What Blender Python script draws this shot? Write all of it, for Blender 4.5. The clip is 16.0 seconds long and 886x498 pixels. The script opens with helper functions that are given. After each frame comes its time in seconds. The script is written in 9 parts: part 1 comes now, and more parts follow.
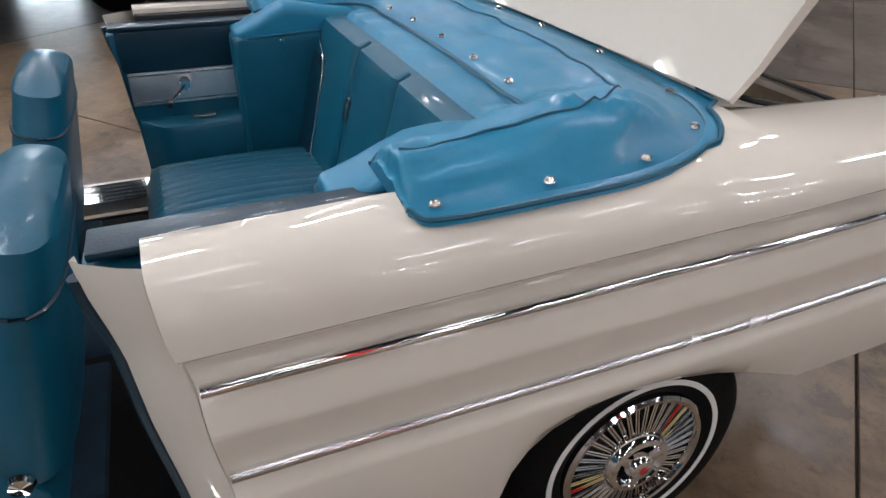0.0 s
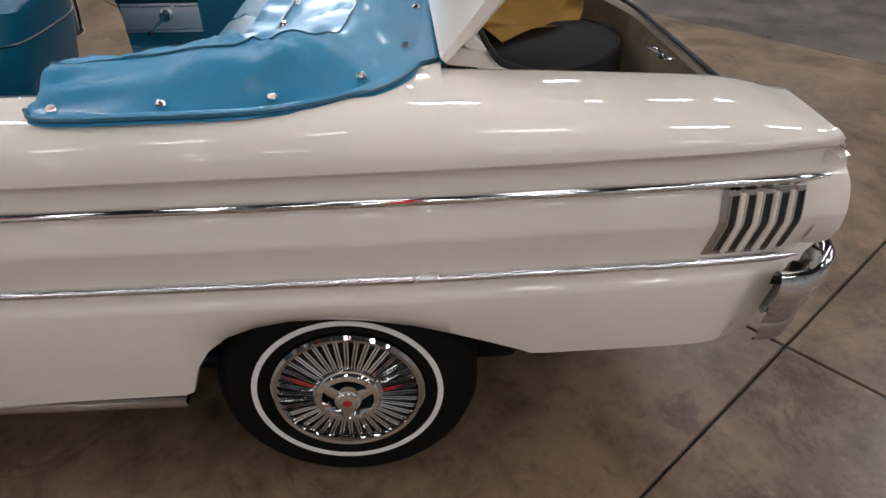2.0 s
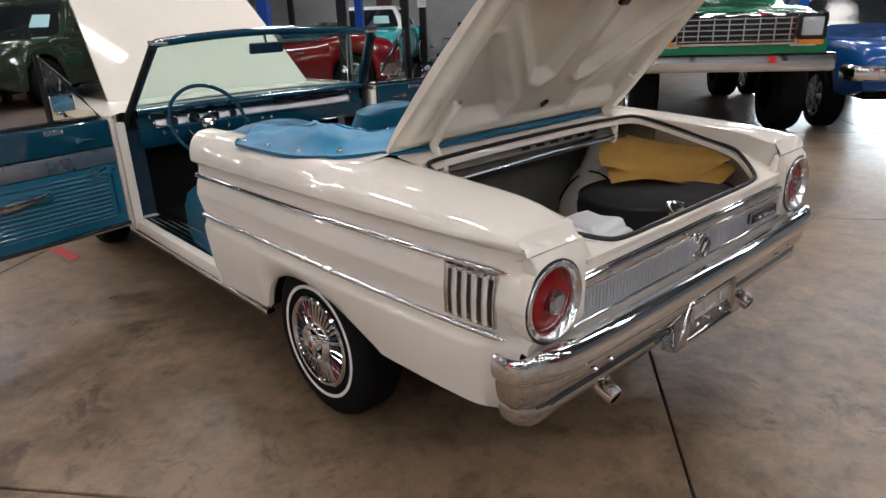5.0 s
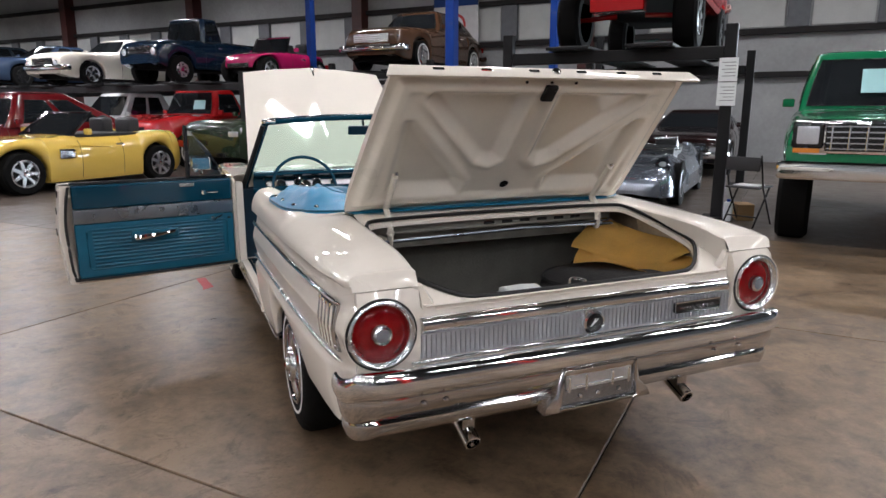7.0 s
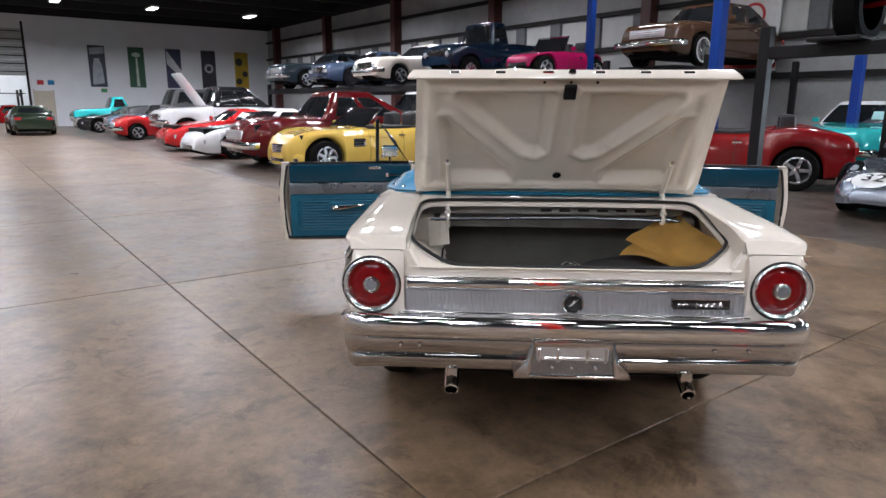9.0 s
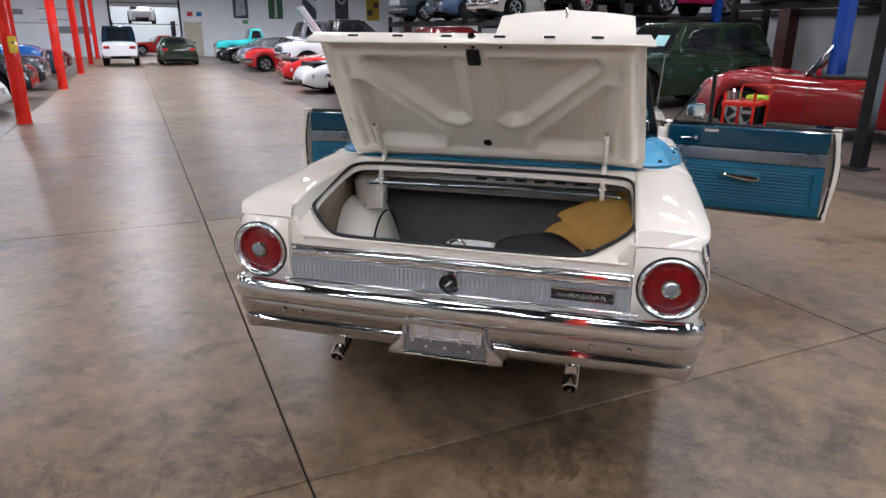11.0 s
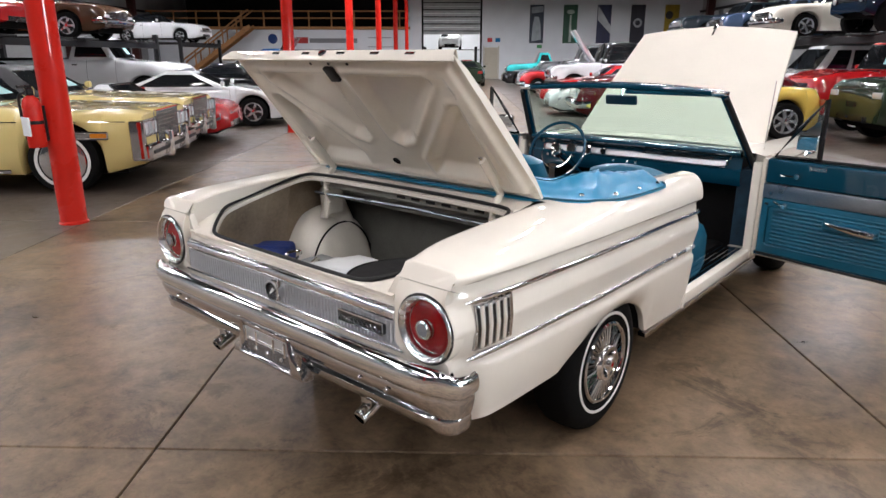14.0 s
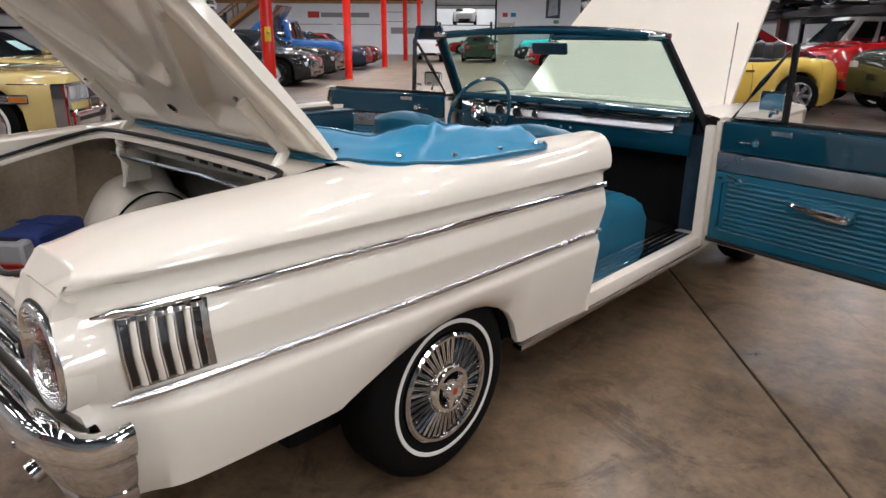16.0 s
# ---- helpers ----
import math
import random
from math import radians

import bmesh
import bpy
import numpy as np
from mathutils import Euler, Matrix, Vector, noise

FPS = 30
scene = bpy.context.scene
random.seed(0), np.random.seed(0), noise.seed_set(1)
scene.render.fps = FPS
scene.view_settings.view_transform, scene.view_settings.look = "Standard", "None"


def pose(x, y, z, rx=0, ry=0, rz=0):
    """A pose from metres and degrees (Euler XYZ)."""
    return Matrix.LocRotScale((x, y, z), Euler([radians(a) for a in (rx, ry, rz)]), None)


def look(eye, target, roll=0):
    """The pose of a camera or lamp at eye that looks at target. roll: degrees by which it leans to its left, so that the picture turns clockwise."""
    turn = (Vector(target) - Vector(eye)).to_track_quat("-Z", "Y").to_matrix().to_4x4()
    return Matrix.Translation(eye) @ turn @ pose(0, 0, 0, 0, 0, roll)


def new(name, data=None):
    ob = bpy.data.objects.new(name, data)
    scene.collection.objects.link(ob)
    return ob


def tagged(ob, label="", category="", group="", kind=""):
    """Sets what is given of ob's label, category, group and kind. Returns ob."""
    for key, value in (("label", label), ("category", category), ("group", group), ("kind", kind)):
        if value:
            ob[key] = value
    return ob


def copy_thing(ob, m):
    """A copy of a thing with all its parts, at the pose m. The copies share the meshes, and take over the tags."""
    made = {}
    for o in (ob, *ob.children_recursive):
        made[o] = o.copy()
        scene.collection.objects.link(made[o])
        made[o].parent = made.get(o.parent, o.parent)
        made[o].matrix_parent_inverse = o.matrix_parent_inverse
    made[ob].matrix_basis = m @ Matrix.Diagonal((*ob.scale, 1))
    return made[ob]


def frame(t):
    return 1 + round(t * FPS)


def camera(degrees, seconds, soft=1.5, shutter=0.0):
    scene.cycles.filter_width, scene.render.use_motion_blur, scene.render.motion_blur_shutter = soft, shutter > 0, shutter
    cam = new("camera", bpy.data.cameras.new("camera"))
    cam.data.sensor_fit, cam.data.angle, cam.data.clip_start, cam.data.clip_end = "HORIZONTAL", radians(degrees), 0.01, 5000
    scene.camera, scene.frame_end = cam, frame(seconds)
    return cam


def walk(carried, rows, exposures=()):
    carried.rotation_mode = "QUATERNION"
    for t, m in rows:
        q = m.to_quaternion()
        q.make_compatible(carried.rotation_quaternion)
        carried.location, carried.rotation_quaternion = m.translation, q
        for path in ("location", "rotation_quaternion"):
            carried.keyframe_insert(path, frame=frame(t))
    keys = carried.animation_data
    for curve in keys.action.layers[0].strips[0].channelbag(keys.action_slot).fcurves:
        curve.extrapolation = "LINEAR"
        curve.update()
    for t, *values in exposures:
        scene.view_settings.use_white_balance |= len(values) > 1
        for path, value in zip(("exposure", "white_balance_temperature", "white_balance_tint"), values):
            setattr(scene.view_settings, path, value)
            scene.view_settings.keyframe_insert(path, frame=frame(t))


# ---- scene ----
cam = camera(68.2, 16.0)
PATH = [
    (0, (-1.54, 1.767, 1.384), (0.033, 1.101, 0.343), 1.0),
    (0.5, (-1.72, 1.601, 1.384), (-0.129, 1.03, 0.315), 0.9),
    (1, (-1.873, 1.413, 1.403), (-0.23, 1.045, 0.322), 0.3),
    (1.5, (-1.863, 1.123, 1.4), (-0.226, 0.845, 0.285), 0.3),
    (2, (-1.864, 0.862, 1.387), (-0.214, 0.775, 0.26), -0.2),
    (2.5, (-1.952, 0.574, 1.42), (-0.328, 0.769, 0.269), -0.5),
    (3, (-1.962, 0.299, 1.391), (-0.367, 0.74, 0.267), -0.6),
    (3.5, (-1.95, 0.008, 1.404), (-0.413, 0.685, 0.318), -0.8),
    (4, (-2.089, -0.307, 1.434), (-0.603, 0.591, 0.44), -0.6),
    (4.5, (-2.135, -0.548, 1.432), (-0.683, 0.564, 0.623), -0.1),
    (4.7, (-2.048, -0.675, 1.423), (-0.678, 0.564, 0.659), -0.8),
    (6.8, (-1.334, -1.569, 1.363), (-0.478, 0.187, 0.936), -0.1),
    (7, (-1.269, -1.672, 1.371), (-0.503, 0.127, 0.95), 0.0),
    (7.5, (-1.073, -1.835, 1.357), (-0.59, 0.06, 0.935), -0.0),
    (8, (-0.81, -1.938, 1.363), (-0.53, -0.001, 0.95), 0.0),
    (8.5, (-0.568, -2.116, 1.366), (-0.477, -0.163, 0.943), 0.2),
    (9, (-0.35, -2.245, 1.374), (-0.452, -0.295, 0.943), 0.2),
    (9.2, (-0.259, -2.254, 1.353), (-0.406, -0.306, 0.923), 0.2),
    (11.3, (0.666, -1.97, 1.513), (0.077, -0.167, 0.879), 0.3),
    (11.5, (0.773, -1.935, 1.517), (0.095, -0.157, 0.901), 0.2),
    (12, (1.053, -1.848, 1.546), (0.152, -0.159, 0.967), 0.3),
    (12.5, (1.242, -1.7, 1.536), (0.185, -0.095, 0.98), 0.2),
    (13, (1.458, -1.56, 1.555), (0.298, -0.022, 1.02), 0.2),
    (13.5, (1.745, -1.441, 1.55), (0.502, 0.034, 1.021), -0.0),
    (14, (1.901, -1.24, 1.483), (0.65, 0.215, 0.919), 0.1),
    (14.5, (1.983, -0.989, 1.435), (0.731, 0.441, 0.81), 0.0),
    (15, (2.068, -0.729, 1.366), (0.784, 0.661, 0.719), 0.1),
    (15.5, (2.086, -0.498, 1.317), (0.776, 0.868, 0.672), 0.3),
    (16, (1.974, -0.251, 1.287), (0.687, 1.149, 0.665), 0.4),
]
walk(cam, [(t, look(eye, target, roll)) for t, eye, target, roll in PATH], exposures=[(0.0, -0.60, 6450, 10), (3.0, -0.56, 6550, 10), (4.7, -0.46, 6600, 10), (7.0, -0.32, 6450, 10), (8.5, -0.18, 6320, 10), (11.5, -0.20, 6150, 10), (13.0, -0.12, 6320, 10), (15.0, -0.26, 6680, 10), (16.0, -0.34, 6680, 10)])

# ---- world and lights ----
HALL = radians(39.35)                      # the hall's long axis, turned left from the car's own axis
HX, HY = -math.sin(HALL), math.cos(HALL)   # along the hall
RX, RY = math.cos(HALL), math.sin(HALL)    # across it, to the right


def hr(h, r, z=0.0):
    """A place from metres along and across the hall."""
    return Vector((h * HX + r * RX, h * HY + r * RY, z))


def hall_pose(h, r, z=0.0, turn=0.0):
    """A pose whose y axis points along the hall (turn in degrees, to the left)."""
    return Matrix.Translation(hr(h, r, z)) @ pose(0, 0, 0, 0, 0, math.degrees(HALL) + turn)


world = bpy.data.worlds.new("world")
scene.world = world
world.use_nodes = True
_wn = world.node_tree.nodes
_sky = _wn.new("ShaderNodeTexSky")
_sky.sky_type = "NISHITA"
_sky.sun_disc = False
_sky.sun_elevation, _sky.sun_rotation = radians(40), radians(200)
_wn["Background"].inputs["Strength"].default_value = 0.12
world.node_tree.links.new(_sky.outputs["Color"], _wn["Background"].inputs["Color"])

# rows of long high-bay lamps under the roof
LAMP_Z = 6.2
LAMPS = []
for _h in (-10.0, -7.4, -4.8, -2.2, 0.4, 3.0, 5.6, 8.2, 10.8, 17.2, 26.0, 36.5):
    for _r in (-16.0, -9.5, -5.2, -1.2, 3.0, 7.4, 12.6):
        LAMPS.append((_h, _r))


def lamp_power(h, r):
    """Watts of one lamp, set by region to balance floor, flank and wall brightness."""
    if h > 12:
        return 350
    if h < -6:
        return 90
    if r < -9:
        return 170 if r < -12 else 84
    if r < 0:
        near = 20 if r < -4 else 10
        return near if h > 0 else near + 26
    if r < 5:
        return 54 if h < 0 else 62 if h < 1 else 74
    return 74 if h < 1 else 60


def high_bay_light(h, r):
    data = bpy.data.lights.new("high_bay_light", "AREA")
    data.shape, data.size, data.size_y = "RECTANGLE", 0.18, 1.15
    data.energy = lamp_power(h, r)
    data.color = (0.985, 0.975, 1.045)
    data.spread = radians(164)
    ob = new("high_bay_light", data)
    ob.matrix_world = hall_pose(h, r, LAMP_Z - 0.12)
    return ob


for _h, _r in LAMPS:
    high_bay_light(_h, _r)

# daylight through the open vehicle door in the side wall
_day = bpy.data.lights.new("door_daylight", "AREA")
_day.shape, _day.size, _day.size_y, _day.energy, _day.color = "RECTANGLE", 3.6, 4.8, 1800, (0.78, 0.90, 1.0)
new("door_daylight", _day).matrix_world = hall_pose(-7.5, 16.85, 1.95) @ pose(0, 0, 0, 0, 90, 0)

# ---- materials ----
MATS = {}


def material(name, colour, rough=0.5, metal=0.0, vary=0.08, scale=6.0, bump=0.0, bump_scale=60.0, coat=0.0, trans=0.0,
             spec=0.5, colour2=None, rough_vary=0.05, emit=0.0, island=0.0, stretch=None):
    """A principled surface with blotches at one scale, grain at another and optional relief."""
    m = bpy.data.materials.new(name)
    m.use_nodes = True
    nt = m.node_tree
    nodes, links = nt.nodes, nt.links
    b = nodes["Principled BSDF"]
    b.inputs["Metallic"].default_value = metal
    b.inputs["Roughness"].default_value = rough
    b.inputs["Coat Weight"].default_value = coat
    b.inputs["Coat Roughness"].default_value = 0.025
    b.inputs["Transmission Weight"].default_value = trans
    b.inputs["Specular IOR Level"].default_value = spec
    co = nodes.new("ShaderNodeTexCoord")
    vec = co.outputs["Object"]
    if stretch:
        mp = nodes.new("ShaderNodeMapping")
        mp.inputs["Scale"].default_value = stretch
        links.new(vec, mp.inputs["Vector"])
        vec = mp.outputs["Vector"]
    big = nodes.new("ShaderNodeTexNoise")
    big.inputs["Scale"].default_value = scale
    big.inputs["Detail"].default_value = 5
    links.new(vec, big.inputs["Vector"])
    fine = nodes.new("ShaderNodeTexNoise")
    fine.inputs["Scale"].default_value = scale * 14
    fine.inputs["Detail"].default_value = 4
    links.new(vec, fine.inputs["Vector"])
    add = nodes.new("ShaderNodeMath")
    add.operation = "MULTIPLY_ADD"
    add.inputs[1].default_value = 0.35
    links.new(fine.outputs["Fac"], add.inputs[0])
    links.new(big.outputs["Fac"], add.inputs[2])
    ramp = nodes.new("ShaderNodeValToRGB")
    ramp.color_ramp.elements[0].position, ramp.color_ramp.elements[1].position = 0.42, 0.92
    c2 = colour2 or tuple(min(1, c * (1 + vary)) for c in colour)
    c1 = colour if colour2 else tuple(c * (1 - vary) for c in colour)
    ramp.color_ramp.elements[0].color = (*c1, 1)
    ramp.color_ramp.elements[1].color = (*c2, 1)
    links.new(add.outputs[0], ramp.inputs["Fac"])
    links.new(ramp.outputs["Color"], b.inputs["Base Color"])
    if rough_vary:
        mr = nodes.new("ShaderNodeMapRange")
        mr.inputs["From Min"].default_value, mr.inputs["From Max"].default_value = 0.3, 0.7
        mr.inputs["To Min"].default_value, mr.inputs["To Max"].default_value = max(0.01, rough - rough_vary), rough + rough_vary
        links.new(big.outputs["Fac"], mr.inputs["Value"])
        links.new(mr.outputs["Result"], b.inputs["Roughness"])
    if bump:
        bn = nodes.new("ShaderNodeTexNoise")
        bn.inputs["Scale"].default_value = bump_scale
        bn.inputs["Detail"].default_value = 6
        links.new(vec, bn.inputs["Vector"])
        bp = nodes.new("ShaderNodeBump")
        bp.inputs["Strength"].default_value = bump
        bp.inputs["Distance"].default_value = 0.01
        links.new(bn.outputs["Fac"], bp.inputs["Height"])
        links.new(bp.outputs["Normal"], b.inputs["Normal"])
    if emit:
        b.inputs["Emission Color"].default_value = (*colour, 1)
        b.inputs["Emission Strength"].default_value = emit
    MATS[name] = m
    return m


def paint(name, colour, rough=0.22, coat=1.0, vary=0.03, metal=0.0):
    return material(name, colour, rough, metal, vary, 3.0, 0.0, 60, coat, spec=0.12, rough_vary=0.03)


CREAM = material("cream_paint", (0.79, 0.733, 0.648), 0.3, vary=0.03, scale=3.0, coat=1.0, spec=0.0, rough_vary=0.03)
CREAM.node_tree.nodes["Principled BSDF"].inputs["Coat Roughness"].default_value = 0.012
# Body cream lightened, making up for light that misses the lid's underside.
CREAM_LIT = material("lit_cream_underside", (0.85, 0.80, 0.70), 0.32, vary=0.06, coat=0.8)
CHROME = material("chrome", (0.86, 0.87, 0.88), 0.06, 1.0, 0.02, 5, rough_vary=0.03)
# Chrome with a darkened base; on the bumper's face this stands for mirrored shade.
CHROME_DARK = material("darkened_chrome", (0.60, 0.585, 0.58), 0.075, 1.0, 0.10, 4, bump=0.035, bump_scale=9, rough_vary=0.045)
CHROME_SATIN = material("satin_chrome", (0.82, 0.82, 0.82), 0.24, 1.0, 0.04, 9)
STAINLESS = material("stainless", (0.70, 0.70, 0.70), 0.24, 1.0, 0.05, 8)
BRUSHED = material("brushed_silver", (0.76, 0.77, 0.79), 0.36, 0.9, 0.08, 10, bump=0.1, bump_scale=120)
VINYL = material("turquoise_vinyl", (0.006, 0.102, 0.172), 0.36, vary=0.16, scale=5, bump=0.06, bump_scale=260, coat=0.08, spec=0.4)
VINYL_LIGHT = material("boot_vinyl", (0.020, 0.222, 0.385), 0.36, vary=0.12, scale=4, bump=0.05, bump_scale=240, coat=0.08, spec=0.4)
VINYL_DARK = material("dark_teal_vinyl", (0.002, 0.028, 0.052), 0.36, vary=0.12, scale=6, bump=0.1, bump_scale=200, coat=0.15)
TEAL_PAINT = paint("teal_metal_paint", (0.003, 0.045, 0.080), 0.25)
CARPET = material("dark_blue_carpet", (0.010, 0.034, 0.060), 0.97, vary=0.35, scale=20, bump=0.9, bump_scale=380)
BLACK = material("black_rubber", (0.008, 0.008, 0.0085), 0.6, vary=0.25, scale=12, bump=0.1, bump_scale=90)
BLACK_GLOSS = material("black_trim", (0.01, 0.01, 0.011), 0.25, vary=0.2, coat=0.3)
UNDER = material("undercoat", (0.006, 0.0055, 0.0055), 0.95, spec=0.2, vary=0.3, scale=10, bump=0.4, bump_scale=60)
TRUNK_MAT = material("trunk_mat", (0.15, 0.145, 0.122), 0.95, vary=0.3, scale=14, bump=0.6, bump_scale=140)
TRUNK_WALL = material("trunk_wall", (0.34, 0.27, 0.19), 0.75, vary=0.35, scale=5, bump=0.25, bump_scale=45)
BLACK_FELT = material("black_cover", (0.007, 0.007, 0.0075), 0.92, vary=0.25, scale=20, bump=0.4, bump_scale=260)
TAN = material("tan_felt_mat", (0.64, 0.38, 0.09), 0.9, vary=0.14, scale=9, bump=0.5, bump_scale=320)
PAPER = material("white_paper", (0.78, 0.80, 0.80), 0.75, vary=0.03, scale=10)
RED_LENS = material("red_lens", (0.20, 0.002, 0.004), 0.14, vary=0.25, scale=30, coat=0.5, spec=0.3)
GREY_LENS = material("grey_lens", (0.20, 0.21, 0.23), 0.2, vary=0.15, coat=0.6)
WHITEWALL = material("whitewall_rubber", (0.74, 0.73, 0.70), 0.55, vary=0.05, scale=20)
TYRE = material("tyre_rubber", (0.005, 0.005, 0.005), 0.75, spec=0.10, vary=0.25, scale=16, bump=0.25, bump_scale=120)
RED_BADGE = material("red_enamel", (0.34, 0.012, 0.015), 0.2, coat=1.0, vary=0.05)


def glass(name, colour, mixin=0.85):
    m = bpy.data.materials.new(name)
    m.use_nodes = True
    nt = m.node_tree
    nt.nodes.remove(nt.nodes["Principled BSDF"])
    tr = nt.nodes.new("ShaderNodeBsdfTransparent")
    tr.inputs["Color"].default_value = (*colour, 1)
    gl = nt.nodes.new("ShaderNodeBsdfGlossy")
    gl.inputs["Roughness"].default_value = 0.02
    lw = nt.nodes.new("ShaderNodeLayerWeight")
    lw.inputs["Blend"].default_value = 0.5
    pw = nt.nodes.new("ShaderNodeMath")
    pw.operation = "POWER"
    pw.inputs[1].default_value = 4.0
    nt.links.new(lw.outputs["Facing"], pw.inputs[0])
    fr = nt.nodes.new("ShaderNodeMath")
    fr.operation = "MULTIPLY_ADD"
    fr.inputs[1].default_value, fr.inputs[2].default_value = 0.7, 0.05
    nt.links.new(pw.outputs[0], fr.inputs[0])
    mx = nt.nodes.new("ShaderNodeMixShader")
    nt.links.new(fr.outputs[0], mx.inputs["Fac"])
    nt.links.new(tr.outputs["BSDF"], mx.inputs[1])
    nt.links.new(gl.outputs["BSDF"], mx.inputs[2])
    nt.links.new(mx.outputs["Shader"], nt.nodes["Material Output"].inputs["Surface"])
    MATS[name] = m
    return m


GLASS_GREEN = glass("tinted_glass", (0.70, 0.88, 0.81))
GLASS_CLEAR = glass("clear_glass", (0.9, 0.93, 0.93))
GLASS_DARK = material("dark_window_glass", (0.012, 0.014, 0.016), 0.05, vary=0.2, scale=2, spec=0.6, coat=0.5)

ARGENT = material("argent_band_paint", (0.47, 0.48, 0.50), 0.42, 0.7, 0.05, 9, bump=0.05, bump_scale=90)
# Worn silver band; its dim bluish reflection is put into the base colour.
BAND_METAL = material("worn_darkened_band_metal", (0.26, 0.29, 0.33), 0.3, 0.85, 0.15, 7)
STEEL_DARK = material("black_steel", (0.009, 0.009, 0.010), 0.5, vary=0.3, scale=5, bump=0.05, spec=0.25)
BLUE_STEEL = paint("blue_lift_paint", (0.012, 0.05, 0.26), 0.35, coat=0.4, vary=0.15)
RED_COLUMN = paint("red_column_paint", (0.58, 0.02, 0.012), 0.28, coat=0.6, vary=0.08)
OXBLOOD = material("oxblood_steel", (0.055, 0.012, 0.010), 0.5, vary=0.3, scale=4)
WALL_WHITE = material("white_wall_paint", (0.66, 0.68, 0.71), 0.65, vary=0.05, scale=1.2, bump=0.08, bump_scale=40)
WALL_PANEL = material("insulated_wall_panel", (0.31, 0.315, 0.315), 0.7, vary=0.2, scale=0.8, bump=0.15, bump_scale=6)
GIRT = material("dark_girt", (0.014, 0.012, 0.012), 0.65, vary=0.3, spec=0.25)
ROOF_DARK = material("dark_roof_deck", (0.016, 0.016, 0.017), 0.8, vary=0.35, scale=2)
WOOD = material("stair_timber", (0.36, 0.17, 0.06), 0.6, vary=0.25, scale=3, stretch=(1, 1, 6), bump=0.2)
LAMP_GLOW = material("lamp_lens", (1.0, 0.95, 0.86), 0.4, emit=9.0)
DAYLIGHT = material("daylight_backdrop", (0.86, 0.94, 1.0), 1.0, vary=0.02, emit=13.0)
SIGN_GREY = material("sign_grey", (0.20, 0.20, 0.21), 0.6)
SIGN_RED = material("sign_red", (0.42, 0.02, 0.02), 0.5)


def concrete(name, light, dark, rough):
    """Sealed slab concrete: clouds, blotches, scuffs, pits and uneven gloss; each slab a little different."""
    m = bpy.data.materials.new(name)
    m.use_nodes = True
    nt = m.node_tree
    nodes, links = nt.nodes, nt.links
    b = nodes["Principled BSDF"]
    geo = nodes.new("ShaderNodeNewGeometry")
    info = nodes.new("ShaderNodeObjectInfo")

    def noise_node(scale, detail, rough_=0.6, distort=0.0):
        n = nodes.new("ShaderNodeTexNoise")
        n.inputs["Scale"].default_value = scale
        n.inputs["Detail"].default_value = detail
        n.inputs["Roughness"].default_value = rough_
        n.inputs["Distortion"].default_value = distort
        links.new(geo.outputs["Position"], n.inputs["Vector"])
        return n

    cloud, blot, scuff, grain = noise_node(0.7, 6, 0.62, 0.3), noise_node(3.4, 9, 0.72, 0.5), noise_node(22.0, 6, 0.65, 0.2), noise_node(90, 4)
    ramp = nodes.new("ShaderNodeValToRGB")
    ramp.color_ramp.elements[0].position, ramp.color_ramp.elements[1].position = 0.435, 0.605
    ramp.color_ramp.elements[0].color, ramp.color_ramp.elements[1].color = (*dark, 1), (*light, 1)
    mid = noise_node(8.5, 9, 0.75, 0.3)

    def weighted(src, k, then=None):
        n = nodes.new("ShaderNodeMath")
        n.operation = "MULTIPLY_ADD"
        n.inputs[1].default_value = k
        n.inputs[2].default_value = 0.0
        links.new(src.outputs["Fac"], n.inputs[0])
        if then:
            links.new(then.outputs[0], n.inputs[2])
        return n

    mixv = weighted(cloud, 0.34, weighted(blot, 0.36, weighted(mid, 0.30)))
    tone = nodes.new("ShaderNodeMath")
    tone.operation = "MULTIPLY_ADD"
    tone.inputs[1].default_value = 0.05
    links.new(info.outputs["Random"], tone.inputs[0])
    links.new(mixv.outputs[0], tone.inputs[2])
    links.new(tone.outputs[0], ramp.inputs["Fac"])
    sr = nodes.new("ShaderNodeValToRGB")
    sr.color_ramp.elements[0].position, sr.color_ramp.elements[1].position = 0.33, 0.42
    sr.color_ramp.elements[0].color, sr.color_ramp.elements[1].color = (0.50, 0.46, 0.42, 1), (1, 1, 1, 1)
    links.new(scuff.outputs["Fac"], sr.inputs["Fac"])
    mul = nodes.new("ShaderNodeMix")
    mul.data_type, mul.blend_type = "RGBA", "MULTIPLY"
    mul.inputs["Factor"].default_value = 0.38
    links.new(ramp.outputs["Color"], mul.inputs["A"])
    links.new(sr.outputs["Color"], mul.inputs["B"])
    # old spills with ragged edges, and small pits
    spill, pit = noise_node(2.1, 12, 0.78, 1.2), noise_node(34.0, 3, 0.5, 0.0)
    st = nodes.new("ShaderNodeValToRGB")
    st.color_ramp.elements[0].position, st.color_ramp.elements[1].position = 0.40, 0.455
    st.color_ramp.elements[0].color, st.color_ramp.elements[1].color = (0.46, 0.42, 0.39, 1), (1, 1, 1, 1)
    links.new(spill.outputs["Fac"], st.inputs["Fac"])
    pr = nodes.new("ShaderNodeValToRGB")
    pr.color_ramp.elements[0].position, pr.color_ramp.elements[1].position = 0.635, 0.69
    pr.color_ramp.elements[0].color, pr.color_ramp.elements[1].color = (1, 1, 1, 1), (0.42, 0.39, 0.36, 1)
    links.new(pit.outputs["Fac"], pr.inputs["Fac"])
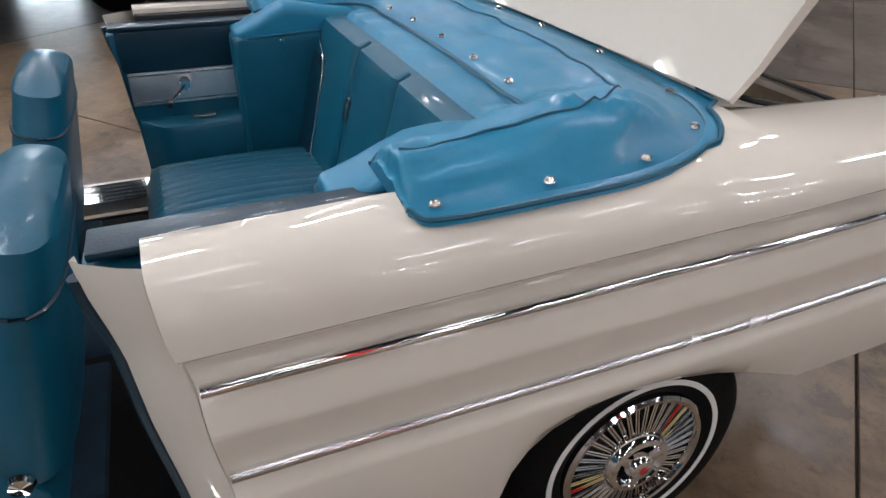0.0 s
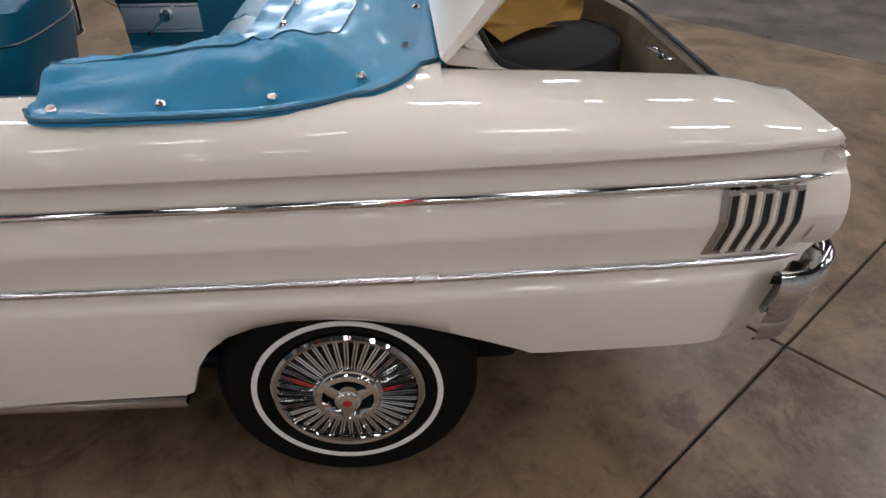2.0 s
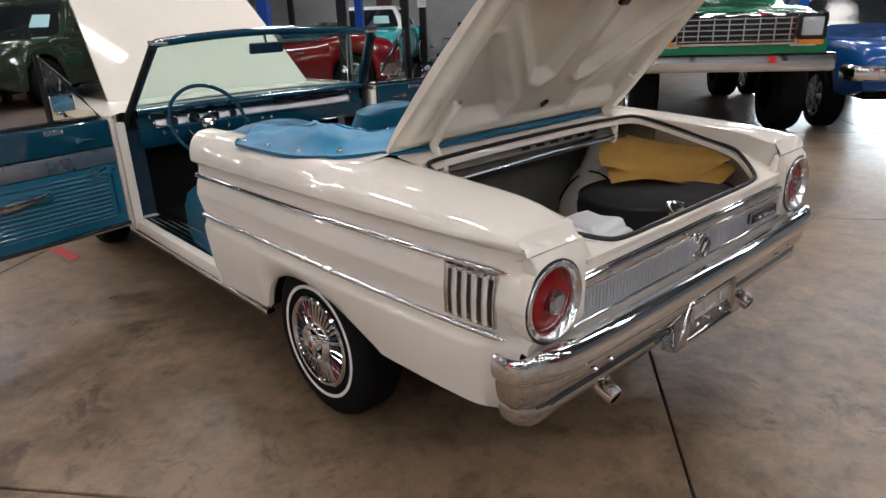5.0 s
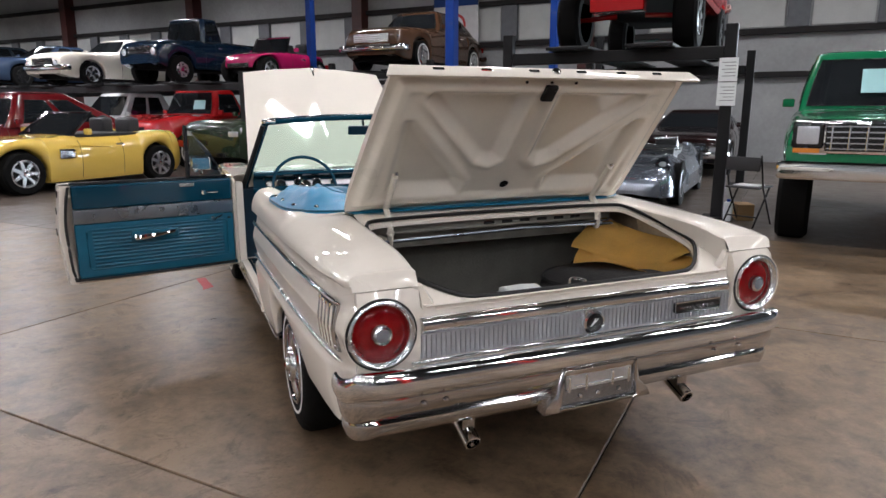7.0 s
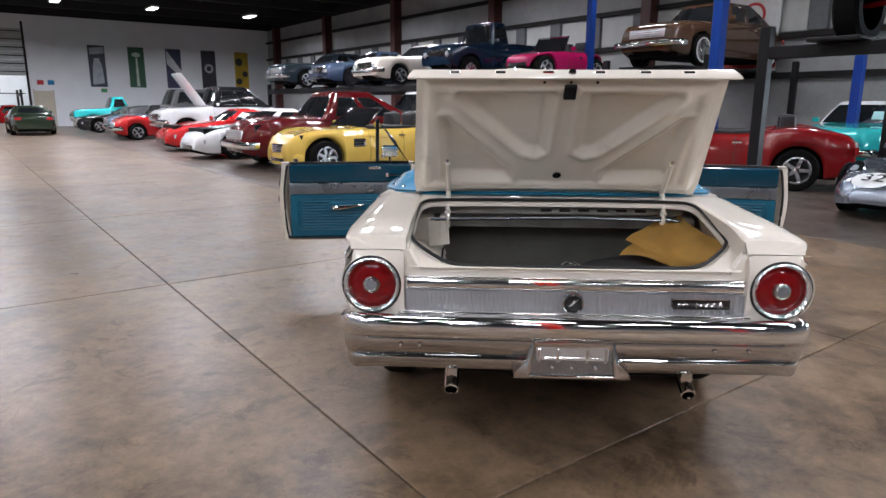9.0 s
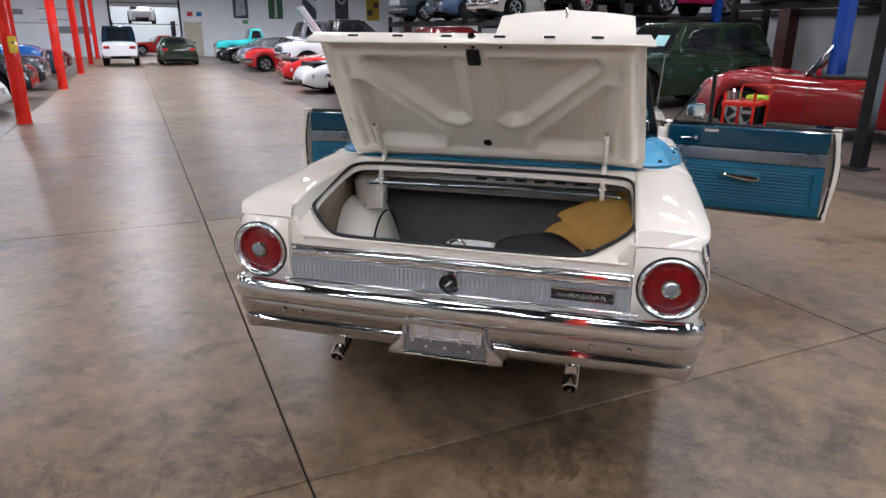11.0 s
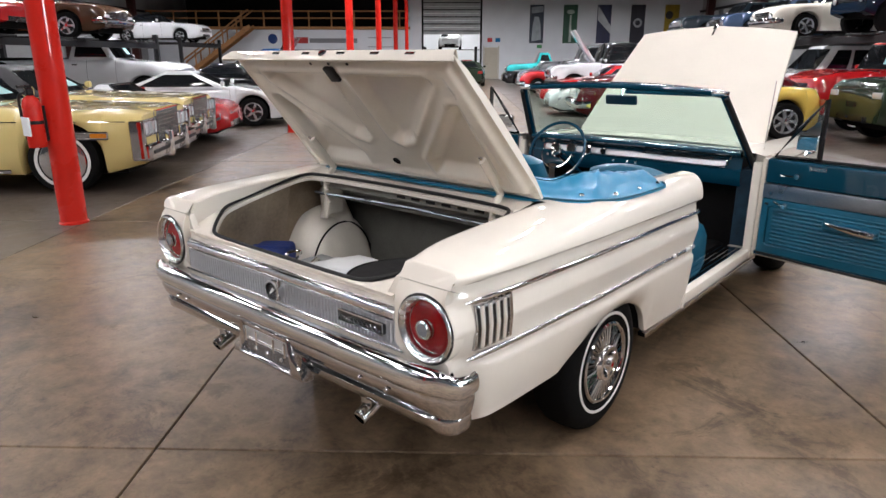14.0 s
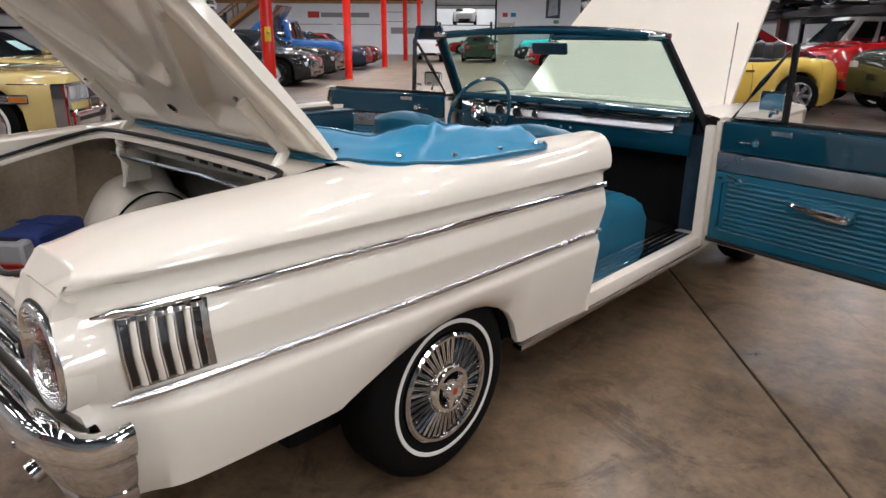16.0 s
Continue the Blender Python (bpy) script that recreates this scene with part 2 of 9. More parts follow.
    for src, k in ((st, 0.75), (pr, 0.35)):
        nx = nodes.new("ShaderNodeMix")
        nx.data_type, nx.blend_type = "RGBA", "MULTIPLY"
        nx.inputs["Factor"].default_value = k
        links.new(mul.outputs["Result"], nx.inputs["A"])
        links.new(src.outputs["Color"], nx.inputs["B"])
        mul = nx
    gr = nodes.new("ShaderNodeMix")
    gr.data_type, gr.blend_type = "RGBA", "OVERLAY"
    gr.inputs["Factor"].default_value = 0.12
    links.new(mul.outputs["Result"], gr.inputs["A"])
    links.new(grain.outputs["Color"], gr.inputs["B"])
    links.new(gr.outputs["Result"], b.inputs["Base Color"])
    rr = nodes.new("ShaderNodeMapRange")
    rr.inputs["From Min"].default_value, rr.inputs["From Max"].default_value = 0.3, 0.7
    rr.inputs["To Min"].default_value, rr.inputs["To Max"].default_value = rough - 0.06, rough + 0.13
    links.new(blot.outputs["Fac"], rr.inputs["Value"])
    links.new(rr.outputs["Result"], b.inputs["Roughness"])
    b.inputs["Specular IOR Level"].default_value = 0.46
    bp = nodes.new("ShaderNodeBump")
    bp.inputs["Strength"].default_value = 0.06
    bp.inputs["Distance"].default_value = 0.003
    links.new(scuff.outputs["Fac"], bp.inputs["Height"])
    links.new(bp.outputs["Normal"], b.inputs["Normal"])
    MATS[name] = m
    return m


CONCRETE = concrete("sealed_concrete", (0.234, 0.161, 0.099), (0.055, 0.036, 0.021), 0.325)
CONCRETE_GREY = concrete("worn_grey_concrete", (0.145, 0.115, 0.092), (0.05, 0.039, 0.031), 0.32)
JOINT = material("joint_filler", (0.028, 0.024, 0.02), 0.85, vary=0.3)

# ---- building helpers ----
def thing(name, label, category, group="", kind="", m=None):
    ob = new(name)
    ob.empty_display_size = 0.1
    if m is not None:
        ob.matrix_world = m
    return tagged(ob, label, category, group, kind)


def finish(me, smooth=True, sharp=35):
    if smooth and len(me.polygons):
        me.polygons.foreach_set("use_smooth", [True] * len(me.polygons))
        me.set_sharp_from_angle(angle=radians(sharp))


def part(name, bm, mat, parent=None, label="", smooth=True, sharp=35, m=None):
    """Links a bmesh as one mesh object under a thing or a part."""
    me = bpy.data.meshes.new(name)
    bmesh.ops.recalc_face_normals(bm, faces=bm.faces)
    bm.to_mesh(me)
    bm.free()
    finish(me, smooth, sharp)
    me.materials.append(mat)
    ob = new(name, me)
    if m is not None:
        ob.matrix_basis = m
    if parent is not None:
        ob.parent = parent
    if label:
        ob["label"] = label
    return ob


def again(ob, name, m, parent):
    """The same mesh once more, as an object of its own."""
    o = new(name, ob.data)
    o.matrix_basis = m
    o.parent = parent
    if ob.get("label"):
        o["label"] = ob["label"]
    return o


def box(x0, x1, y0, y1, z0, z1, bevel=0.0, seg=2, bm=None):
    bm = bm or bmesh.new()
    r = bmesh.ops.create_cube(bm, size=1)
    vs = r["verts"]
    for v in vs:
        v.co = Vector(((x0 + x1) / 2 + v.co.x * (x1 - x0), (y0 + y1) / 2 + v.co.y * (y1 - y0), (z0 + z1) / 2 + v.co.z * (z1 - z0)))
    if bevel:
        es = {e for v in vs for e in v.link_edges}
        bmesh.ops.bevel(bm, geom=list(es), offset=bevel, segments=seg, affect="EDGES", profile=0.6)
    return bm


def grid_mesh(rows, close_u=False, close_v=False, bm=None):
    """A skin over rows of points."""
    bm = bm or bmesh.new()
    vv = [[bm.verts.new(p) for p in row] for row in rows]
    n, k = len(vv), len(vv[0])
    for i in range(n if close_u else n - 1):
        for j in range(k if close_v else k - 1):
            a, b, c, d = vv[i][j], vv[(i + 1) % n][j], vv[(i + 1) % n][(j + 1) % k], vv[i][(j + 1) % k]
            if len({a, b, c, d}) == 4:
                try:
                    bm.faces.new((a, b, c, d))
                except ValueError:
                    pass
    return bm


def cap(bm, pts):
    bm.faces.new([bm.verts.new(p) for p in pts])
    return bm


def lathe(profile, seg=48, axis="x", bm=None):
    """Turns (radius, along) pairs round an axis."""
    rows = []
    for i in range(seg):
        a = 2 * math.pi * i / seg
        c, s = math.cos(a), math.sin(a)
        if axis == "x":
            rows.append([(u, r * c, r * s) for r, u in profile])
        elif axis == "y":
            rows.append([(r * c, u, r * s) for r, u in profile])
        else:
            rows.append([(r * c, r * s, u) for r, u in profile])
    return grid_mesh(rows, close_u=True, bm=bm)


def tube(points, radius, seg=8, closed=False, bm=None, flat=1.0):
    """A round bar along points."""
    pts = [Vector(p) for p in points]
    n = len(pts)
    rows = []
    up = Vector((0, 0, 1))
    for i, p in enumerate(pts):
        a = pts[(i - 1) % n] if closed or i else p
        b = pts[(i + 1) % n] if closed or i < n - 1 else p
        t = (b - a).normalized()
        side = t.cross(up)
        if side.length < 0.05:
            side = t.cross(Vector((1, 0, 0)))
        side.normalize()
        nrm = side.cross(t).normalized()
        rad = radius(i / max(1, n - 1)) if callable(radius) else radius
        rows.append([p + side * math.cos(2 * math.pi * j / seg) * rad + nrm * math.sin(2 * math.pi * j / seg) * rad * flat for j in range(seg)])
    bm = grid_mesh(rows, close_u=closed, close_v=True, bm=bm)
    if not closed:
        for row in (rows[0], rows[-1]):
            cap(bm, row)
        bmesh.ops.remove_doubles(bm, verts=bm.verts, dist=1e-5)
    return bm


def prism(poly, z0, z1, bevel=0.0, bm=None):
    """A flat outline in x, y raised from z0 to z1."""
    bm = bm or bmesh.new()
    lo = [bm.verts.new((x, y, z0)) for x, y in poly]
    hi = [bm.verts.new((x, y, z1)) for x, y in poly]
    bm.faces.new(lo)
    bm.faces.new(hi)
    n = len(poly)
    es = []
    for i in range(n):
        f = bm.faces.new((lo[i], lo[(i + 1) % n], hi[(i + 1) % n], hi[i]))
        es += list(f.edges)
    if bevel:
        bmesh.ops.bevel(bm, geom=list(set(es)), offset=bevel, segments=2, affect="EDGES", profile=0.6)
    return bm


def spline(pts, n):
    """A smooth curve (Catmull-Rom) of n points through the given ones."""
    p = [np.array(q, float) for q in pts]
    p = [2 * p[0] - p[1]] + p + [2 * p[-1] - p[-2]]
    out = []
    segs = len(p) - 3
    for i in range(n):
        u = i / (n - 1) * segs
        k = min(int(u), segs - 1)
        t = u - k
        a, b, c, d = p[k:k + 4]
        out.append(0.5 * (2 * b + (c - a) * t + (2 * a - 5 * b + 4 * c - d) * t ** 2 + (3 * b - a - 3 * c + d) * t ** 3))
    return out


def moved(bm, m):
    bmesh.ops.transform(bm, matrix=m, verts=bm.verts)
    return bm


def smoothstep(a, b, x):
    t = min(1.0, max(0.0, (x - a) / (b - a)))
    return t * t * (3 - 2 * t)

# ---- the hall ----
H0, H1, R0, R1, EAVE = -16.0, 45.0, -21.0, 17.0, 6.4
AXES = hall_pose(0, 0)      # local x runs across the hall, y along it


def hall_part(name, bm, mat, kind="structure", label="", category="", smooth=False, parent=None):
    ob = part(name, bm, mat, parent, label, smooth)
    if parent is None:
        ob.matrix_world = AXES
        tagged(ob, label, category, "", kind)
    return ob


floor = hall_part("floor", box(R0, R1, H0, H1 + 14, -0.2, -0.012), JOINT,
                  label="brown sealed concrete floor with dark saw-cut joints", category="floor")

JOINT_R = [R0, -17.9, -14.9, -11.9, -8.9, -5.85, -2.78, -0.5, 2.48, 5.58, 8.6, 11.6, 14.4, R1]
JOINT_H = [H0, -13.9, -10.3, -6.65, -3.0, 0.06, 3.72] + [3.72 + 3.65 * i for i in range(1, 15)]


def floor_slabs():
    """Every slab is a piece of the floor, with rounded arrises and a narrow joint round it."""
    g = 0.0045
    meshes = {}
    for i in range(len(JOINT_R) - 1):
        for j in range(len(JOINT_H) - 1):
            a, b, c, d = JOINT_R[i], JOINT_R[i + 1], JOINT_H[j], JOINT_H[j + 1]
            w, l = round(b - a - 2 * g, 3), round(d - c - 2 * g, 3)
            grey = d < -2.9 or (a > 5.5 and c < 3.0) or (a > 2.4 and c > 3.0) or a < -2.9
            key = (w, l, grey)
            if key not in meshes:
                bm = box(-w / 2, w / 2, -l / 2, l / 2, -0.1, 0, 0.003, 1)
                me = bpy.data.meshes.new("slab")
                bm.to_mesh(me)
                bm.free()
                me.materials.append(CONCRETE_GREY if grey else CONCRETE)
                meshes[key] = me
            o = new("slab", meshes[key])
            o.location = ((a + b) / 2, (c + d) / 2, 0)
            o.parent = floor


def wall_with_holes(name, along, at, lo, hi, height, thick, holes, mat, label, z0=0.0):
    """A wall across ('x') or along ('y') the hall with real openings (lo, hi, bottom, top)."""
    bm = bmesh.new()
    cuts = sorted({lo, hi, *[q for h in holes for q in h[:2]]})
    for a, b in zip(cuts, cuts[1:]):
        spans = [(z0, height)]
        for h in holes:
            if h[0] <= a and h[1] >= b:
                new_spans = []
                for s, t in spans:
                    if h[2] > s:
                        new_spans.append((s, min(t, h[2])))
                    if h[3] < t:
                        new_spans.append((max(s, h[3]), t))
                spans = new_spans
        for s, t in spans:
            if t - s > 0.001:
                if along == "x":
                    box(a, b, at, at + thick, s, t, bm=bm)
                else:
                    box(at, at + thick, a, b, s, t, bm=bm)
    return hall_part(name, bm, mat, label=label, category="wall")


# far end wall with the half-open roller door and a staff door
wall_far = wall_with_holes("wall_far", "x", H1, -2.7, R1, EAVE, 0.3, [(-1.8, 2.1, 0.0, 5.6)], WALL_WHITE,
                           "white painted end wall hung with five tall posters")
# white partition below the loft, farther to the left
wall_sign = wall_with_holes("wall_sign", "x", H1, R0, -2.7, 3.25, 0.3, [], WALL_WHITE, "white partition wall below the loft with a wide sign")
wall_right = wall_with_holes("wall_right", "y", R1, H0, H1, EAVE, 0.3, [(-10.0, -5.0, 0.0, 4.0)], WALL_PANEL, "pale insulated metal side wall with an open daylit vehicle door")
apron = hall_part("pavement", box(R1, R1 + 6.0, -16.0, 1.0, -0.12, -0.004), CONCRETE_GREY, label="pale concrete apron outside the open door", category="pavement")
backdrop = hall_part("backdrop", box(R1 + 6.0, R1 + 6.1, -16.0, 1.0, 0.0, 6.0), DAYLIGHT, label="white daylight seen through the open door", category="backdrop")
wall_left = hall_part("wall_left", box(R0 - 0.3, R0, H0, H1 + 8, 0, EAVE), WALL_PANEL, label="pale side wall behind the car racks", category="wall")
# Unseen wall added to close the hall; dark so the chrome mirrors dark bands.
wall_back = wall_with_holes("wall_back", "x", H0 - 0.3, R0, R1, EAVE, 0.3, [], material("unseen_back_wall", (0.09, 0.09, 0.095), 0.7, vary=0.25, scale=0.8), "unseen back wall, kept dark for chrome reflections")
wall_loft = hall_part("wall_loft", box(R0, -3.01, H1 + 7.5, H1 + 7.8, 0, 7.195), GIRT, label="dark wall behind the loft", category="wall")
wall_annex = hall_part("wall_annex", box(-2.7, 4.0, H1 + 13.6, H1 + 13.9, 0, 7.195), WALL_WHITE, label="white wall of the room behind the roller door", category="wall")
wall_annex_side = hall_part("wall_annex_side", box(4.0, 4.3, H1 + 0.3, H1 + 13.6, 0, 7.195), WALL_WHITE, label="white side wall of the back room", category="wall")
wall_annex_left = hall_part("wall_annex_left", box(-3.0, -2.7, H1 + 0.3, H1 + 13.6, 0, 7.195), WALL_WHITE, label="white side wall of the back room", category="wall")
for _n, _b in (("wall_header_far", (R0, R1, H1 - 0.02, H1 + 0.3, EAVE, 7.2)), ("wall_header_right", (R1 - 0.02, R1 + 0.3, H0, H1 - 0.03, EAVE, 7.2)),
               ("wall_header_left", (R0 - 0.3, R0 + 0.02, H0, H1 - 0.03, EAVE, 7.2)), ("wall_header_loft", (R0 - 0.3, R0 + 0.02, H1 + 0.3, H1 + 8, EAVE, 7.19)), ("wall_header_back", (R0 + 0.03, R1 - 0.03, H0 - 0.3, H0, EAVE, 7.2))):
    hall_part(_n, box(*_b), GIRT, label="dark band of the wall below the roof", category="wall")
ceiling_bm = box(R0 - 0.3, R1 + 0.3, H0 - 0.3, H1 + 14, 7.2, 7.4)
for _h in np.arange(H0 + 1.2, H1, 3.8):       # rafters and purlins stay in the ceiling's one mesh
    box(R0, R1, _h - 0.1, _h + 0.1, 6.55, 7.2, bm=ceiling_bm)
for _r in np.arange(R0 + 1, R1, 1.9):
    box(_r - 0.05, _r + 0.05, H0, H1, 7.0, 7.19, bm=ceiling_bm)
ceiling = hall_part("ceiling", ceiling_bm, ROOF_DARK, label="dark metal roof deck on steel rafters", category="ceiling")

# annex room lights
for _h in (H1 + 4, H1 + 10):
    _l = bpy.data.lights.new("annex_light", "AREA")
    _l.shape, _l.size, _l.size_y, _l.energy = "RECTANGLE", 1.2, 3.0, 420
    new("annex_light", _l).matrix_world = hall_pose(_h, 0.3, 6.0)


def lamp_fixture():
    root = thing("high_bay_lamp", "white high-bay ceiling lamp glowing under the dark roof", "ceiling lamp", "high-bay lamps")
    part("housing", box(-0.22, 0.22, -0.62, 0.62, 0.03, 0.12, 0.02), WALL_WHITE, root)
    part("diffuser", box(-0.17, 0.17, -0.57, 0.57, 0.0, 0.028, 0.008), LAMP_GLOW, root, "glowing diffuser")
    for s in (-0.5, 0.5):
        part("hanger", tube([(0, s, 0.12), (0, s, 1.0)], 0.006, 5), STEEL_DARK, root)
    return root


_first = lamp_fixture()
for _i, (_h, _r) in enumerate(LAMPS):
    _m = hall_pose(_h, _r, LAMP_Z - 0.02)
    if _i == 0:
        _first.matrix_world = _m
    else:
        copy_thing(_first, _m)

# side wall: steel columns, girts and pale panels
for _side, _x, _s in (("right", R1, -1), ("left", R0, 1)):
    for _k, _h in enumerate(np.arange(-10.4, H1, 7.6)):
        bm = box(min(_x, _x + _s * 0.42), max(_x, _x + _s * 0.42), _h - 0.16, _h - 0.14 + 0.015, 0, EAVE)
        box(min(_x, _x + _s * 0.42), max(_x, _x + _s * 0.42), _h + 0.125, _h + 0.155, 0, EAVE, bm=bm)
        box(min(_x + _s * 0.03, _x + _s * 0.40), max(_x + _s * 0.03, _x + _s * 0.40), _h - 0.03, _h + 0.03, 0, EAVE, bm=bm)
        box(min(_x + _s * 0.38, _x + _s * 0.46), max(_x + _s * 0.38, _x + _s * 0.46), _h - 0.19, _h + 0.19, 0, EAVE, bm=bm)
        col = part("steel_column", bm, OXBLOOD, None, "", False)
        col.matrix_world = AXES
        tagged(col, "dark red steel frame column against the side wall", "column", "wall columns")
    for _z in (2.2, 3.25, 4.42, 5.55):
        for _a, _b in (((H0, -10.02), (-4.98, H1)) if _side == "right" and _z < 4.1 else ((H0, H1),)):
            g = part("wall_girt", box(min(_x + _s * 0.002, _x + _s * 0.16), max(_x + _s * 0.002, _x + _s * 0.16), _a, _b, _z - 0.07, _z + 0.07), GIRT, None, "", False)
            g.matrix_world = AXES
            tagged(g, "dark horizontal steel girt on the side wall", "girt", "wall girts", "structure")

MULLION = material("grey_mullion", (0.12, 0.125, 0.135), 0.6, vary=0.15)
PANE_WHITE = material("backed_window_pane", (0.47, 0.48, 0.465), 0.5, vary=0.10, scale=2)
win = thing("window_1", "row of pale blanked windows with grey mullions in the side wall", "window", kind="structure", m=AXES)
for _h in np.arange(-4.2, H1 - 2, 1.9):
    part("pane", box(R1 - 0.03, R1 - 0.004, _h + 0.3, _h + 1.6, 3.36, 4.30, 0.01, 1), PANE_WHITE, win)
    part("mullion", box(R1 - 0.12, R1 - 0.003, _h - 0.25, _h + 0.25, 3.33, 4.34, 0.01, 1), MULLION, win)

# roller door: slats hanging in the upper half of the opening
roller = thing("door_1", "grey ribbed roller door drawn half-way up", "door", kind="structure", m=AXES)
ROLL = material("roller_door_steel", (0.36, 0.38, 0.38), 0.5, vary=0.1, scale=3)
for _i in range(6):
    _z = 2.95 + _i * 0.455
    part("slat", box(-1.85, 2.15, H1 + 0.06, H1 + 0.12, _z, _z + 0.44, 0.012, 1), ROLL, roller)
    part("rib", box(-1.85, 2.15, H1 + 0.03, H1 + 0.058, _z + 0.2, _z + 0.25, 0.008, 1), GIRT, roller)
for _x in (-1.9, 2.1):
    part("guide_rail", box(_x, _x + 0.12, H1 - 0.08, H1 - 0.003, 0, 6.0, 0.01, 1), STEEL_DARK, roller)

staff = thing("door_2", "beige steel staff door in the end wall", "door", kind="structure", m=AXES)
BEIGE = material("beige_door_paint", (0.44, 0.40, 0.32), 0.5, vary=0.05)
part("door_leaf", box(2.42, 3.34, H1 - 0.05, H1 - 0.006, 0.02, 2.1, 0.01, 1), BEIGE, staff)
part("door_frame", box(2.34, 2.41, H1 - 0.07, H1 - 0.004, 0, 2.18, 0.005, 1), BEIGE, staff)
part("door_frame", box(3.35, 3.42, H1 - 0.07, H1 - 0.004, 0, 2.18, 0.005, 1), BEIGE, staff)
part("door_handle", box(2.5, 2.62, H1 - 0.11, H1 - 0.051, 0.98, 1.02, 0.01, 1), STAINLESS, staff)

# small safety signs by the staff door
for _x, _m, _l in ((2.6, SIGN_RED, "small red safety sign on the end wall"), (3.15, paint("sign_blue", (0.03, 0.2, 0.42)), "small blue safety sign on the end wall"),
                   (6.0, paint("sign_green", (0.1, 0.3, 0.14)), "small green notice on the end wall")):
    s = part("safety_sign", box(_x, _x + 0.34, H1 - 0.03, H1 - 0.004, 2.45 if _x < 5 else 2.05, 2.72 if _x < 5 else 2.28, 0.006, 1), _m)
    s.matrix_world = AXES
    tagged(s, _l, "sign")

# five tall posters
POSTER_LOOKS = [((0.03, 0.04, 0.06), (0.30, 0.33, 0.36), "dark poster of a car seen from above"), ((0.012, 0.07, 0.035), (0.35, 0.42, 0.36), "green poster with a pale stripe"),
                ((0.02, 0.025, 0.07), (0.5, 0.52, 0.55), "blue and white poster of a car wing"), ((0.02, 0.018, 0.03), (0.33, 0.33, 0.35), "black poster with a round grey emblem"),
                ((0.40, 0.27, 0.02), (0.03, 0.025, 0.02), "yellow poster with dark shapes")]
for _i, (_a, _b, _l) in enumerate(POSTER_LOOKS):
    _r = 5.45 + _i * 2.27
    root = thing("poster", "tall " + _l, "poster", "posters on the end wall", m=hall_pose(H1, _r))
    ma, mb = material("poster_base_%d" % _i, _a, 0.5, vary=0.3, scale=1.5), material("poster_figure_%d" % _i, _b, 0.5, vary=0.2, scale=3)
    part("sheet", box(0, 0.95, -0.03, -0.006, 2.38, 4.86), ma, root, smooth=False)
    if _i == 0:
        fig = prism([(0.15, 2.5), (0.8, 2.6), (0.74, 3.6), (0.6, 4.1), (0.32, 4.1), (0.2, 3.5)], 0, 0.003)
        part("figure", moved(fig, Matrix.Translation((0, -0.031, 0)) @ pose(0, 0, 0, 90, 0, 0)), mb, root)
        part("figure", moved(prism([(0.1, 4.3), (0.9, 4.4), (0.9, 4.78), (0.1, 4.7)], 0, 0.003), Matrix.Translation((0, -0.031, 0)) @ pose(0, 0, 0, 90, 0, 0)), mb, root)
    elif _i == 1:
        part("figure", moved(prism([(0.4, 2.45), (0.58, 2.45), (0.54, 4.2), (0.44, 4.2)], 0, 0.003), Matrix.Translation((0, -0.031, 0)) @ pose(0, 0, 0, 90, 0, 0)), mb, root)
        part("figure", moved(lathe([(0, 0), (0.26, 0), (0.26, 0.003)], 20, "y"), Matrix.Translation((0.48, -0.034, 4.4)) @ Matrix.Diagonal((1, 1, 0.55, 1))), mb, root)
    elif _i == 2:
        part("figure", moved(prism([(0.05, 4.8), (0.95, 3.5), (0.95, 3.0), (0.05, 3.9)], 0, 0.003), Matrix.Translation((0, -0.031, 0)) @ pose(0, 0, 0, 90, 0, 0)), mb, root)
    elif _i == 3:
        part("figure", moved(lathe([(0.16, 0), (0.3, 0), (0.3, 0.003)], 28, "y"), Matrix.Translation((0.48, -0.034, 3.7))), mb, root)
    else:
        for _q in ((0.3, 4.2, 0.26), (0.7, 3.4, 0.2), (0.25, 2.9, 0.22)):
            part("figure", moved(lathe([(0, 0), (_q[2], 0), (_q[2], 0.003)], 20, "y"), Matrix.Translation((_q[0], -0.034, _q[1]))), mb, root)

# the wide sign on the partition: plain bars in place of its lettering
sign = thing("wall_sign_board", "grey and red lettering band on the white partition", "sign", m=hall_pose(H1, 0))
part("red_bar", box(-10.55, -9.75, -0.02, -0.004, 2.35, 2.75, 0.004, 1), SIGN_RED, sign)
part("grey_bar", box(-9.65, -6.35, -0.02, -0.004, 2.38, 2.68, 0.004, 1), SIGN_GREY, sign)
for _a, _b, _z in ((-11.2, -8.9, 1.9), (-8.6, -5.2, 1.9), (-5.6, -4.0, 2.7), (-5.6, -3.6, 2.1)):
    part("thin_bar", box(_a, _b, -0.015, -0.004, _z, _z + 0.05, 0.002, 1), SIGN_GREY, sign)
part("blue_emblem", moved(lathe([(0, 0), (0.33, 0), (0.33, 0.012)], 20, "y"), Matrix.Translation((-12.2, -0.02, 2.65))), paint("emblem_blue", (0.02, 0.05, 0.18)), sign)
part("dark_band", box(-4.9, -2.9, -0.02, -0.004, 1.35, 1.75, 0.004, 1), SIGN_GREY, sign)

